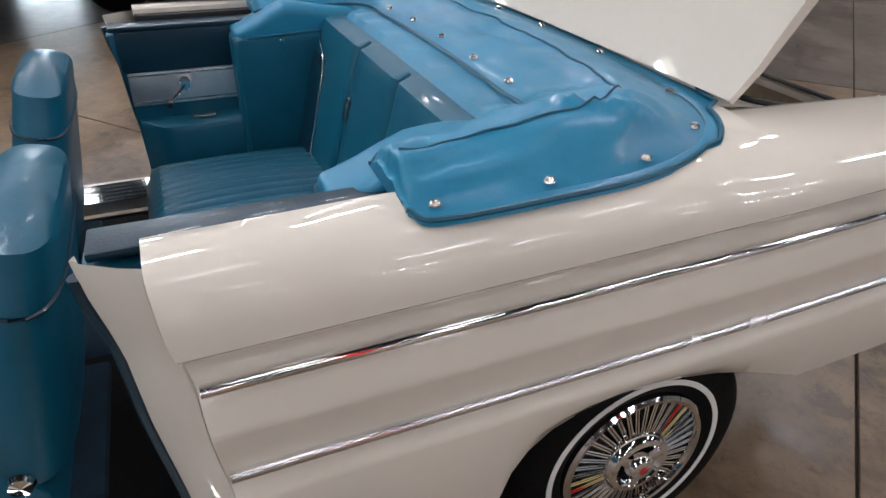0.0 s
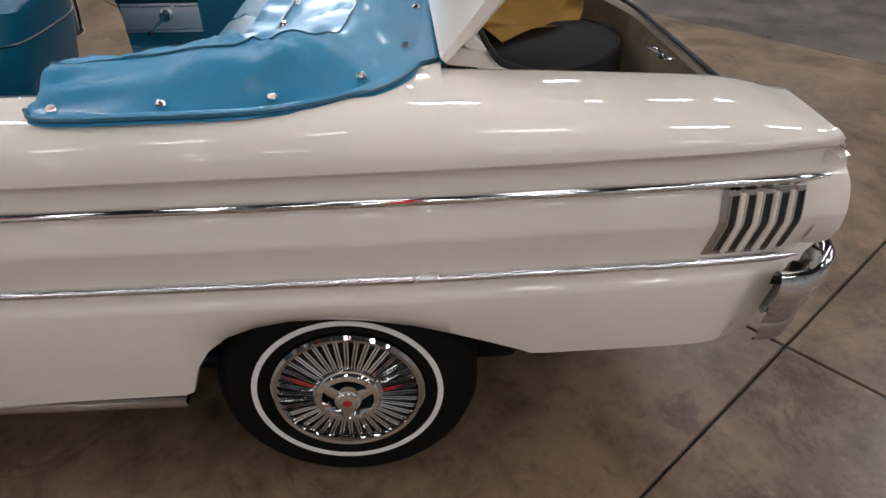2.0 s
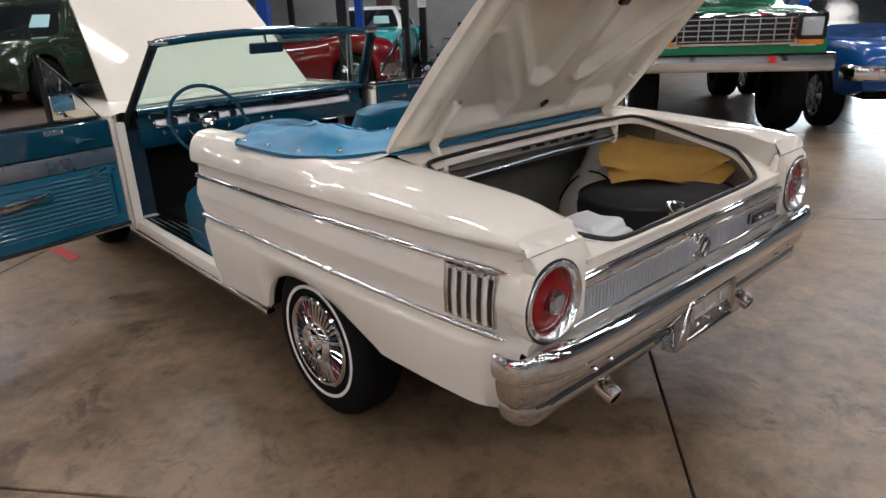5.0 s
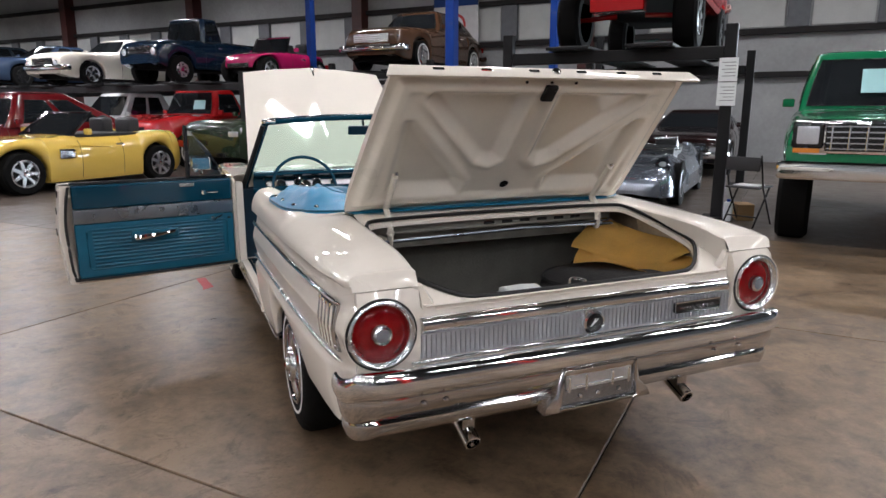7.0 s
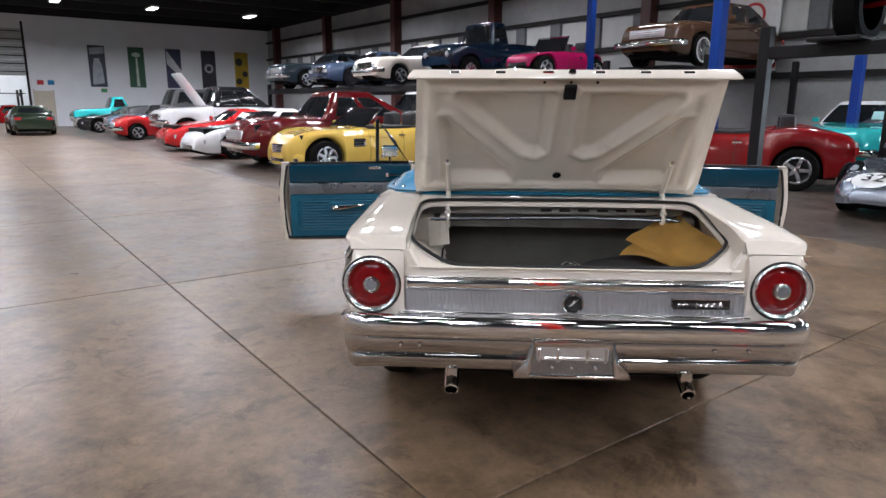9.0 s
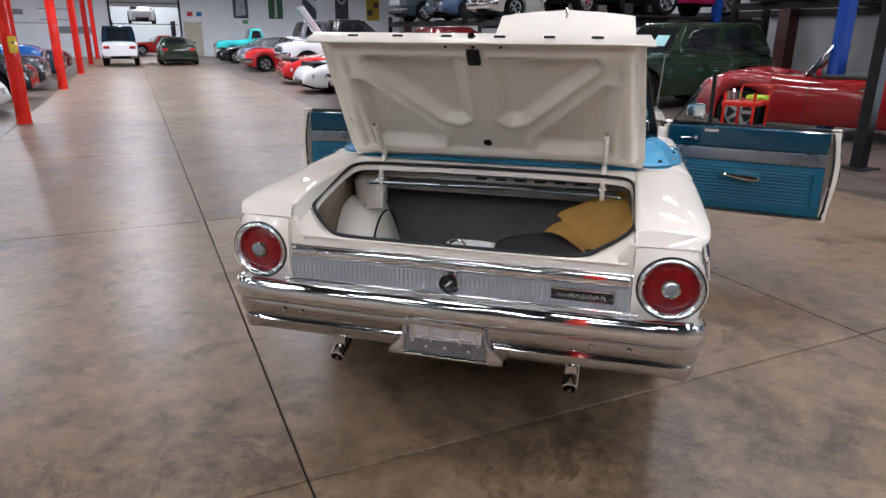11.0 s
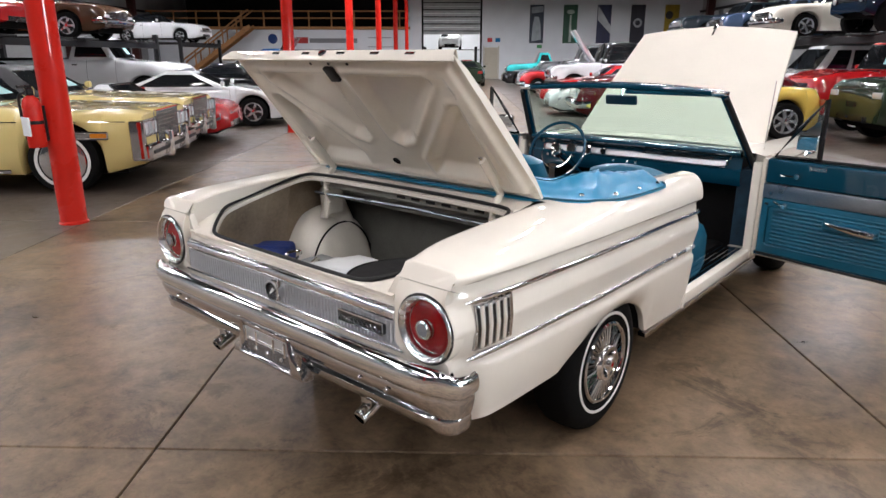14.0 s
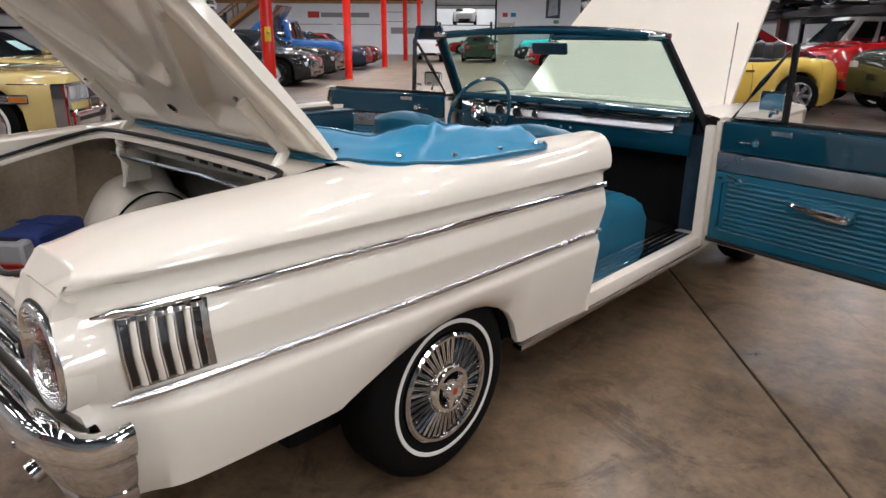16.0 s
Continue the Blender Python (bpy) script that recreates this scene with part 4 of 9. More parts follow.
part("emblem_figure", moved(prism([(-0.014, -0.012), (-0.004, -0.008), (0.018, 0.012), (0.004, 0.002), (0.006, 0.014), (-0.004, -0.002)], 0, 0.003), Matrix.Translation((0, 0.033, 0.678)) @ pose(0, 0, 0, 90, 0, 0)), WHITEWALL, badge)
plate = part("name_plate", box(0.352, 0.556, 0.042, 0.058, 0.662, 0.698, 0.003, 2), BLACK_GLOSS, car, "black name plate with a silver flourish")
part("plate_frame", tube([(0.352, 0.041, 0.662), (0.556, 0.041, 0.662), (0.556, 0.041, 0.698), (0.352, 0.041, 0.698)], 0.0028, 5, closed=True), CHROME, plate)
part("flourish", tube([(0.375 + i * 0.0034, 0.0405, 0.678 + 0.0075 * math.sin(i * 1.05) * (1 if i > 8 else 0.4)) for i in range(48)], 0.0019, 5), CHROME_DARK, plate)

# rear bumper
BPATH = [(0.846, 0.130), (0.848, 0.105), (0.845, 0.075), (0.834, 0.040), (0.808, 0.008), (0.765, -0.008), (0.69, -0.014), (0.5, -0.018), (0.25, -0.021), (0, -0.023)]
BPATH = spline([(x, y + 0.012 * smoothstep(0.12, 0.02, y)) for x, y in BPATH], 34)
BPATH = [(-x, y) for x, y in BPATH] + [(x, y) for x, y in BPATH[-2::-1]]


def along_path(path, profile, side=1.0, dip=0.0, low=0.41):
    """A skin that follows a path; side below one flattens the profile where the path turns to the flanks."""
    rows = []
    n = len(path)
    for i, (x, y) in enumerate(path):
        a, b = path[max(0, i - 1)], path[min(n - 1, i + 1)]
        t = Vector((b[0] - a[0], b[1] - a[1], 0)).normalized()
        nrm = Vector((t.y, -t.x, 0))
        k = lerp(1.0, side, abs(nrm.x) ** 0.7)
        w = dip * smoothstep(0.55, 1.0, abs(nrm.x))
        rows.append([(x + nrm.x * d * k, y + nrm.y * d * k, z - w * max(0.0, z - low)) for d, z in profile])
    return grid_mesh(rows)


bumper = part("rear_bumper", along_path(BPATH, [(-0.05, 0.58), (-0.046, 0.606), (-0.034, 0.624), (-0.018, 0.633), (0.000, 0.636), (0.014, 0.632), (0.024, 0.621), (0.029, 0.606), (0.029, 0.590), (0.025, 0.575), (0.017, 0.562), (0.009, 0.555), (0.004, 0.552)], 0.55, 0.13), CHROME, car, "curved chrome rear bumper")
part("bumper_face", along_path(BPATH, [(0.004, 0.552), (0.002, 0.548), (0.004, 0.540), (0.003, 0.53), (-0.006, 0.508), (-0.019, 0.488), (-0.030, 0.478), (-0.035, 0.473), (-0.031, 0.468), (-0.027, 0.462), (-0.029, 0.450), (-0.038, 0.432), (-0.048, 0.416), (-0.060, 0.410), (-0.07, 0.415)], 0.32, 0.13), CHROME_DARK, bumper)
for _x in (-0.62, -0.55, 0.5, 0.62):
    part("bolt", moved(lathe([(0, -0.006), (0.006, -0.005), (0.009, 0)], 14, "y"), Matrix.Translation((_x, -0.0105, 0.522))), CHROME_DARK, bumper)
# the number plate's pocket: a pressed frame that runs below the bumper's edge, a mirror back darkened for the shade it
# reflects, and a bare bracket
PLATE_DARK = material("plate_pocket", (0.30, 0.32, 0.35), 0.18, 0.9, 0.3, 9, rough_vary=0.1)
OUTER = [(-0.215, 0.402), (0.215, 0.402), (0.205, 0.428), (0.165, 0.470), (0.152, 0.545), (0.140, 0.556), (-0.140, 0.556), (-0.152, 0.545), (-0.165, 0.470), (-0.205, 0.428)]
INNER = [(-0.150, 0.418), (0.150, 0.418), (0.150, 0.428), (0.145, 0.470), (0.140, 0.538), (0.132, 0.546), (-0.132, 0.546), (-0.140, 0.538), (-0.145, 0.470), (-0.150, 0.428)]
bm = grid_mesh([[(x, 0.03, z) for x, z in OUTER], [(x, -0.006 if z > 0.44 else 0.004, z) for x, z in OUTER], [(x * 0.985, -0.016, lerp(z, 0.48, 0.05)) for x, z in OUTER],
                [(lerp(x, a, 0.8), -0.022, lerp(z, c, 0.8)) for (x, z), (a, c) in zip(OUTER, INNER)], [(x, -0.019, z) for x, z in INNER], [(x * 0.97, 0.004, lerp(z, 0.48, 0.04)) for x, z in INNER]], close_v=True)
recess = part("plate_recess", bm, CHROME_DARK, bumper, "number plate pocket with bare bracket", sharp=50)
part("recess_back", box(-0.15, 0.15, -0.006, 0.004, 0.412, 0.552, 0.002, 1), PLATE_DARK, recess, "bright metal back of the pocket, darkened for mirrored shade")
part("bracket", moved(prism([(-0.128, 0.476), (0.128, 0.476), (0.130, 0.520), (0.112, 0.544), (0.075, 0.544), (0.055, 0.528), (-0.055, 0.528), (-0.075, 0.544), (-0.112, 0.544), (-0.130, 0.520)], 0.006, 0.011, 0.003), pose(0, 0, 0, 90, 0, 0)), BRUSHED, recess, "bare bright plate bracket")
for _x in (-0.118, -0.052, 0.052, 0.118):
    part("bracket_tab", box(_x - 0.005, _x + 0.005, -0.018, -0.0112, 0.466, 0.522, 0.003, 1), CHROME_SATIN, recess)
part("bracket_bar", box(-0.10, 0.10, -0.0155, -0.0112, 0.483, 0.489, 0.002, 1), CHROME_SATIN, recess)
for _x in (-0.07, 0.0, 0.085):
    part("bolt", moved(lathe([(0, -0.006), (0.006, -0.005), (0.008, 0)], 12, "y"), Matrix.Translation((_x, -0.007, 0.447))), CHROME_SATIN, recess)


for _s in (-1, 1):
    pipe = part("exhaust_pipe", moved(lathe([(0.022, 0.3), (0.022, -0.002), (0.0275, 0.0), (0.0285, 0.09), (0.0285, 0.10), (0.020, 0.11), (0.018, 0.6)], 24, "y"), Matrix.Translation((_s * 0.437, 0.040, 0.330)) @ pose(0, 0, 0, 24, 0, 0)), CHROME, car, "chrome exhaust tip")
    part("hanger", box(_s * 0.437 - 0.02, _s * 0.437 + 0.02, 0.07, 0.076, 0.355, 0.45), CHROME_DARK, pipe)

# wheels with wire-look covers
def wheel(s, y, spokes):
    m = Matrix.Translation((s * 0.735, y, 0.296)) @ pose(0, 0, 0, 0, 0, 0 if s > 0 else 180)
    w = part("wheel", lathe([(0.165, -0.07), (0.19, -0.082), (0.24, -0.088), (0.28, -0.075), (0.294, -0.05), (0.296, 0.0), (0.294, 0.05), (0.282, 0.074), (0.262, 0.086), (0.236, 0.092), (0.2130, 0.0925), (0.2125, 0.0915)], 64, "x"), TYRE, car, "black tyre with a narrow white wall", m=m)
    part("white_band", lathe([(0.2130, 0.0925), (0.2122, 0.0945), (0.2010, 0.0945), (0.2002, 0.0925)], 64, "x"), WHITEWALL, w, "white wall band")
    part("sidewall", lathe([(0.2002, 0.0925), (0.186, 0.088), (0.172, 0.08)], 64, "x"), TYRE, w)
    cov = part("wheel_cover", lathe([(0.174, 0.078), (0.172, 0.092), (0.165, 0.098), (0.157, 0.096), (0.153, 0.086), (0.15, 0.076)], 64, "x"), CHROME_DARK, w, "chrome wire-look wheel cover")
    part("cover_back", lathe([(0.152, 0.074), (0.10, 0.062), (0.0, 0.062)], 40, "x"), BLACK_GLOSS, w)
    part("hub_ring", lathe([(0.05, 0.098), (0.058, 0.112), (0.07, 0.11), (0.077, 0.10), (0.079, 0.085)], 48, "x"), CHROME, w)
    if spokes:
        first = None
        for i in range(80):
            a = 2 * math.pi * i / 80
            da = (0.018 if i % 2 else -0.018)
            if i < 2:
                p0 = Vector((0.093, 0.076 * math.cos(0), 0.0))
                p1 = Vector((0.086, 0.154 * math.cos(da), 0.154 * math.sin(da)))
                sp = part("spoke", tube([p0, p1], 0.0024, 6), CHROME, w, m=pose(0, 0, 0, math.degrees(a), 0, 0))
                first = (first or []) + [sp]
            else:
                again(first[i % 2], "spoke", pose(0, 0, 0, math.degrees(a), 0, 0), w)
    part("hub_cup", lathe([(0.052, 0.10), (0.047, 0.080), (0.0, 0.078)], 32, "x"), BLACK_GLOSS, w, "black hub recess")
    part("spinner_hub", lathe([(0.034, 0.075), (0.032, 0.11), (0.026, 0.122), (0.018, 0.124), (0.0, 0.123)], 32, "x"), CHROME, w)
    part("spinner_centre", lathe([(0.011, 0.1235), (0.008, 0.126), (0, 0.127)], 24, "x"), RED_BADGE, w, "red centre medallion")
    for k in range(3):
        a = 120 * k + 25
        bl = prism([(0.022, -0.016), (0.055, -0.009), (0.062, 0.0), (0.055, 0.009), (0.022, 0.016)], 0.096, 0.112, 0.003)
        part("spinner_blade", moved(bl, pose(0, 0, 0, a, 0, 0) @ Matrix(((0, 0, 1, 0), (1, 0, 0, 0), (0, 1, 0, 0), (0, 0, 0, 1)))), CHROME, w)


for _s in (-1, 1):
    wheel(_s, 1.02, True)
    wheel(_s, 3.80, False)

# underbody, wheel wells and sills
part("fuel_tank", box(-0.54, 0.54, 0.26, 0.74, 0.30, 0.438, 0.04, 3), UNDER, car, "dark fuel tank")
part("underbody", box(-0.62, 0.62, 0.60, 4.30, 0.18, 0.34, 0.03), UNDER, car, "dark underbody")
for _s in (-1, 1):
    well = [(1.0 + 0.36 * math.cos(math.pi * i / 20), max(0.25 + 0.31 * math.sin(math.pi * i / 20), float(np.interp(1.0 + 0.36 * math.cos(math.pi * i / 20), *zip(*ARCH))) + 0.004)) for i in range(21)]
    bm = grid_mesh([[(_s * x, y, z) for x in (0.50, 0.66, 0.815)] for y, z in well])
    cap(bm, [(_s * 0.5, y, z) for y, z in well] + [(_s * 0.5, 0.64, 0.3), (_s * 0.5, 1.36, 0.3)])
    part("wheel_well", bm, UNDER, car)
    part("inner_flank", box(min(_s * 0.70, _s * 0.72), max(_s * 0.70, _s * 0.72), 0.12, 0.66, 0.44, 0.62), UNDER, car)
    part("sill", box(min(_s * 0.70, _s * 0.838), max(_s * 0.70, _s * 0.838), 1.77, 2.92, 0.312, 0.372, 0.012), CREAM, car)
    part("sill_moulding", box(min(_s * 0.80, _s * 0.842), max(_s * 0.80, _s * 0.842), 1.37, 2.95, 0.288, 0.3105, 0.008), CHROME_DARK, car)
    part("sill_plate", box(min(_s * 0.655, _s * 0.80), max(_s * 0.655, _s * 0.80), 1.84, 2.80, 0.3735, 0.379, 0.002, 1), CHROME, car, "bright sill plate with fine ribs")
    for k in range(4):
        part("sill_rib", box(min(_s * (0.68 + k * 0.03), _s * (0.688 + k * 0.03)), max(_s * (0.68 + k * 0.03), _s * (0.688 + k * 0.03)), 1.86, 2.78, 0.3792, 0.3806, 0.0005, 1), CHROME, car)
    # striker on the jamb
    part("latch_striker", box(min(_s * 0.725, _s * 0.755), max(_s * 0.725, _s * 0.755), 1.83, 1.872, 0.602, 0.626, 0.006), CHROME_DARK, car)

# boot lid, propped open on its two goose-neck hinges
LID_A = radians(48)
LID = Matrix.Translation((0, 0.80, 0.985)) @ Matrix(((1, 0, 0, 0), (0, -math.cos(LID_A), math.sin(LID_A), 0), (0, math.sin(LID_A), math.cos(LID_A), 0), (0, 0, 0, 1)))
LID_L = 0.690


def in_poly(px, py, poly):
    """Signed distance to a polygon, negative inside."""
    d, inside = 1e9, False
    n = len(poly)
    for i in range(n):
        ax, ay = poly[i]
        bx, by = poly[(i + 1) % n]
        ex, ey, wx, wy = bx - ax, by - ay, px - ax, py - ay
        t = max(0, min(1, (wx * ex + wy * ey) / (ex * ex + ey * ey)))
        d = min(d, math.hypot(wx - ex * t, wy - ey * t))
        if (ay > py) != (by > py) and px < (bx - ax) * (py - ay) / (by - ay) + ax:
            inside = not inside
    return -d if inside else d


CELLS = [[(0.055, 0.615), (0.430, 0.615), (0.440, 0.575), (0.165, 0.275), (0.105, 0.255), (0.062, 0.285)],
         [(0.500, 0.480), (0.470, 0.480), (0.190, 0.165), (0.200, 0.105), (0.500, 0.105)]]


def lid_half(v):
    return 0.645 - 0.058 * min(1.0, v / LID_L) - 0.010 * smoothstep(0.08, 0.0, v)


def lid_outer(u, v):
    return 0.012 * (1 - (u / 0.65) ** 2) + 0.016 * math.sin(math.pi * min(1, v / LID_L)) - 0.01 * smoothstep(0.62, 0.69, v)


def lid_inner(u, v):
    hw = lid_half(v)
    edge = min(hw - abs(u), v, LID_L - v)
    w = -0.012 - 0.020 * smoothstep(0.022, 0.052, edge) + 0.010 * smoothstep(0.070, 0.100, edge)
    d = min(in_poly(abs(u), v, c) for c in CELLS)
    w += 0.030 * (1 - smoothstep(-0.040, 0.012, d))
    return w - 0.007 * math.exp(-((d - 0.016) / 0.014) ** 2)


bm = bmesh.new()
_vs = list(np.linspace(0, LID_L, 91))
_us = np.linspace(-1, 1, 150)
grid_mesh([[(u * lid_half(v), v, lid_outer(u * lid_half(v), v)) for u in _us] for v in _vs[::5]], bm=bm)
lid = part("boot_lid", moved(bm, LID), CREAM, car, "raised cream boot lid", sharp=50)
bm = bmesh.new()
grid_mesh([[(u * lid_half(v), v, lid_inner(u * lid_half(v), v)) for u in _us] for v in _vs], bm=bm)
part("lid_inner_panel", moved(bm, LID), CREAM_LIT, lid, "pressed inner panel with cross ribs", sharp=60)
bm = bmesh.new()
rim = [(-lid_half(v), v) for v in _vs[::10]] + [(u * lid_half(LID_L), LID_L) for u in np.linspace(-1, 1, 30)[1:-1]] + [(lid_half(v), v) for v in _vs[::-10]]
grid_mesh([[(u, v, lid_outer(u, v)) for u, v in rim], [(u, v, -0.013) for u, v in rim]], bm=bm)
# lip that hangs from the lid's rear edge
rows = []
for u in np.linspace(-0.596, 0.596, 40):
    au = abs(u)
    rows.append([(u, LID_L - 0.02, lid_outer(min(au, 0.65), LID_L) + 0.001), (u, LID_L + 0.004, 0.004), (u * 1.004, LID_L + 0.012, -0.004), (u * 1.035, LID_L + 0.016, -0.044), (u * 1.042, LID_L + 0.012, -0.053), (u * 1.035, LID_L + 0.003, -0.050), (u, LID_L - 0.004, -0.016)])
grid_mesh(rows, bm=bm)
part("lid_lip", moved(bm, LID), CREAM, lid)
for _i, _u in enumerate((-0.44, -0.27, -0.09, 0.10, 0.27, 0.43)):
    part("lid_letter_bar", moved(box(-0.02, 0.02, 0, 0.006, -0.006, 0.006, 0.002, 1), LID @ Matrix.Translation((_u, LID_L + 0.0125, -0.024))), CHROME, lid, "small chrome bar in place of a letter")
part("lid_emblem", moved(lathe([(0, 0.009), (0.013, 0.008), (0.017, 0.0)], 18, "y"), LID @ Matrix.Translation((0.0, LID_L + 0.012, -0.022))), CHROME, lid)
part("latch_plate", moved(box(-0.024, 0.024, 0, 0.065, 0, 0.016, 0.005), LID @ Matrix.Translation((0, LID_L - 0.10, -0.047))), STEEL_DARK, lid, "dark grey latch bracket")
part("drain_hole", moved(lathe([(0, 0.0), (0.017, 0.0), (0.019, 0.004)], 20, "z"), LID @ Matrix.Translation((0.0, 0.145, -0.031)) @ pose(0, 0, 0, 180, 0, 0)), BLACK_GLOSS, lid, "black drain hole")
for _u in (-0.1, 0.0, 0.1):
    part("rubber_stop", moved(lathe([(0, 0.004), (0.005, 0.003), (0.006, 0)], 10, "z"), LID @ Matrix.Translation((_u, LID_L - 0.03, -0.026)) @ pose(0, 0, 0, 180, 0, 0)), BLACK, lid)
for _s in (-1, 1):
    pts = [LID @ Vector((_s * 0.482, 0.22, -0.034)), LID @ Vector((_s * 0.482, 0.06, -0.04)), Vector((_s * 0.482, 0.745, 0.99)), Vector((_s * 0.482, 0.70, 0.93)), Vector((_s * 0.482, 0.695, 0.875)), Vector((_s * 0.482, 0.72, 0.83))]
    part("hinge_arm", tube(spline([tuple(p) for p in pts], 22), 0.0115, 8, flat=1.5), CREAM_LIT, lid, "curved cream hinge arm")
    part("hinge_bolt", moved(lathe([(0, 0.008), (0.008, 0.006), (0.009, 0)], 10, "z"), LID @ Matrix.Translation((_s * 0.482, 0.235, -0.036)) @ pose(0, 0, 0, 180, 0, 0)), CHROME_DARK, lid)

# boot interior
bm = bmesh.new()
rows = []
_loop = [p for p in opening(72) if p[1] < 0.60]
_loop = sorted(_loop, key=lambda p: math.atan2(p[0], 0.60 - p[1]))
for x, y, z in _loop:
    rows.append([(x * 0.97, lerp(y, 0.38, 0.03), z - 0.03), (x * 1.0, max(0.082, y), z - 0.09), (x * 1.08, max(0.082, y), lerp(z, 0.45, 0.55)), (x * 1.08, max(0.082, y), 0.455)])
grid_mesh(rows, bm=bm)
part("boot_wall", bm, TRUNK_WALL, car, "bare inner walls of the boot", sharp=60)
part("boot_floor", box(-0.72, 0.72, 0.07, 1.30, 0.44, 0.462, 0.004, 1), TRUNK_MAT, car, "dark mat on the boot floor")
part("boot_bulkhead", box(-0.70, 0.70, 0.98, 1.0, 0.462, 0.93), material("fibre_board", (0.11, 0.108, 0.095), 0.9, vary=0.25, scale=7, bump=0.2, bump_scale=90), car, "dark fibre bulkhead behind the rear seat")
for _s in (-1, 1):
    part("boot_side", box(min(_s * 0.69, _s * 0.71), max(_s * 0.69, _s * 0.71), 0.56, 1.0, 0.46, 0.90), TRUNK_WALL, car)
# Grey replaces body cream on the brace: shade under the deck painted in.
SHELF_GREY = material("shelf_shade_grey", (0.30, 0.295, 0.26), 0.6, vary=0.25, scale=8, bump=0.15, bump_scale=60)
part("parcel_brace", box(-0.58, 0.58, 0.735, 0.775, 0.885, 0.925, 0.008), SHELF_GREY, car, "pressed body-colour brace under the deck, its shade painted grey")
part("shelf_flange", box(-0.66, 0.66, 0.86, 0.885, 0.80, 0.93, 0.008), SHELF_GREY, car, "grey flange of the parcel shelf")
for _x in np.arange(-0.06, 0.45, 0.085):
    part("brace_slot", box(_x, _x + 0.05, 0.731, 0.7352, 0.898, 0.910, 0.002, 1), BLACK, car)
part("torsion_rod", tube([(-0.56, 0.69, 0.865), (0.1, 0.69, 0.878), (0.56, 0.69, 0.868)], 0.006, 6), BAND_METAL, car)
part("torsion_rod", tube([(-0.54, 0.69, 0.862), (0.54, 0.69, 0.885)], 0.005, 6), BLACK, car)
for _s in (-1, 1):
    bm = bmesh.new()
    rows = []
    for i in range(31):
        a = math.pi * i / 30
        row = []
        for j in range(17):
            b = math.pi / 2 * j / 16
            lump = 1 + 0.05 * noise.noise(Vector((i * 0.16, j * 0.2, 2.0 + _s)))
            row.append((_s * (0.68 - 0.21 * math.sin(b) ** 0.9 * lump), 0.80 + 0.23 * math.cos(a) * (0.55 + 0.45 * math.cos(b)) * lump, 0.455 + 0.31 * math.sin(a) * math.cos(b) ** 0.55 * lump))
        rows.append(row)
    part("wheel_housing", grid_mesh(rows, bm=bm), CREAM_LIT, car, "rounded cream wheel housing inside the boot", sharp=80)
    part("housing_seam", tube([Vector(r[9]) + Vector((-_s * 0.003, 0, 0.004)) for r in rows[3:-3]], 0.0045, 5), UNDER, car, "dark sealed seam")
    part("hinge_bracket", box(min(_s * 0.49, _s * 0.52), max(_s * 0.49, _s * 0.52), 0.70, 0.80, 0.76, 0.88, 0.01), CREAM_LIT, car)
    part("shock_tower", moved(lathe([(0.085, 0.0), (0.075, 0.06), (0.062, 0.12), (0.055, 0.20), (0.04, 0.215), (0.0, 0.22)], 20, "z"), Matrix.Translation((_s * 0.58, 0.84, 0.66)) @ pose(0, 0, 0, 6, _s * 8, 0)), CREAM_LIT, car)
    part("tower_flange", moved(box(-0.05, 0.05, -0.006, 0.006, 0.0, 0.12, 0.004), Matrix.Translation((_s * 0.52, 0.70, 0.74)) @ pose(0, 0, 0, -18, _s * 12, 20 * _s)), CREAM_LIT, car)
part("lock_striker", box(-0.045, 0.045, 0.095, 0.135, 0.772, 0.779, 0.003), CHROME, car)
part("lock_loop", tube(spline([(-0.032, 0.115, 0.778), (-0.030, 0.14, 0.792), (0.0, 0.165, 0.797), (0.030, 0.14, 0.792), (0.032, 0.115, 0.778)], 14), 0.005, 6), CHROME, car, "bright lock loop on the boot sill")

# things lying in the boot
def folded_mat():
    """Two soft layers of felt, one lying on the other, propped on the spare wheel's cover."""
    root = thing("felt_mat", "folded tan felt mat lying in the boot", "mat")
    for k, (A, B, C, D) in enumerate((((0.262, 0.555, 0.738), (0.560, 0.735, 0.838), (0.490, 0.250, 0.744), (0.608, 0.215, 0.800)),
                                      ((0.303, 0.635, 0.778), (0.575, 0.765, 0.883), (0.525, 0.320, 0.764), (0.615, 0.225, 0.838)))):
        rows = []
        for i in range(26):
            u = i / 25
            row = []
            for j in range(26):
                v = j / 25
                a, b = 2 * u - 1, 2 * v - 1
                u1, v1 = 0.5 + 0.53 * a * math.sqrt(1 - 0.15 * b * b), 0.5 + 0.53 * b * math.sqrt(1 - 0.15 * a * a)
                p = (Vector(A) * (1 - u1) + Vector(C) * u1) * (1 - v1) + (Vector(B) * (1 - u1) + Vector(D) * u1) * v1
                edge = 1 - (2 * v - 1) ** 2
                p.x += -0.018 * (1 - u) * edge + 0.012 * u * edge
                p.z += 0.010 * math.sin(5.2 * u + 1.6 * v + 1.1 * k) - 0.022 * math.sin(math.pi * u) * math.sin(math.pi * v) + 0.005 * math.sin(9 * v + 3 * u + k) + 0.012 * math.exp(-v / 0.1) * math.sin(math.pi * u) * (1 - 2 * k)
                row.append(p)
            rows.append(row)
        bm = grid_mesh(rows)
        bmesh.ops.solidify(bm, geom=bm.faces[:], thickness=0.015)
        part("fold", bm, TAN, root, sharp=75)
    return root


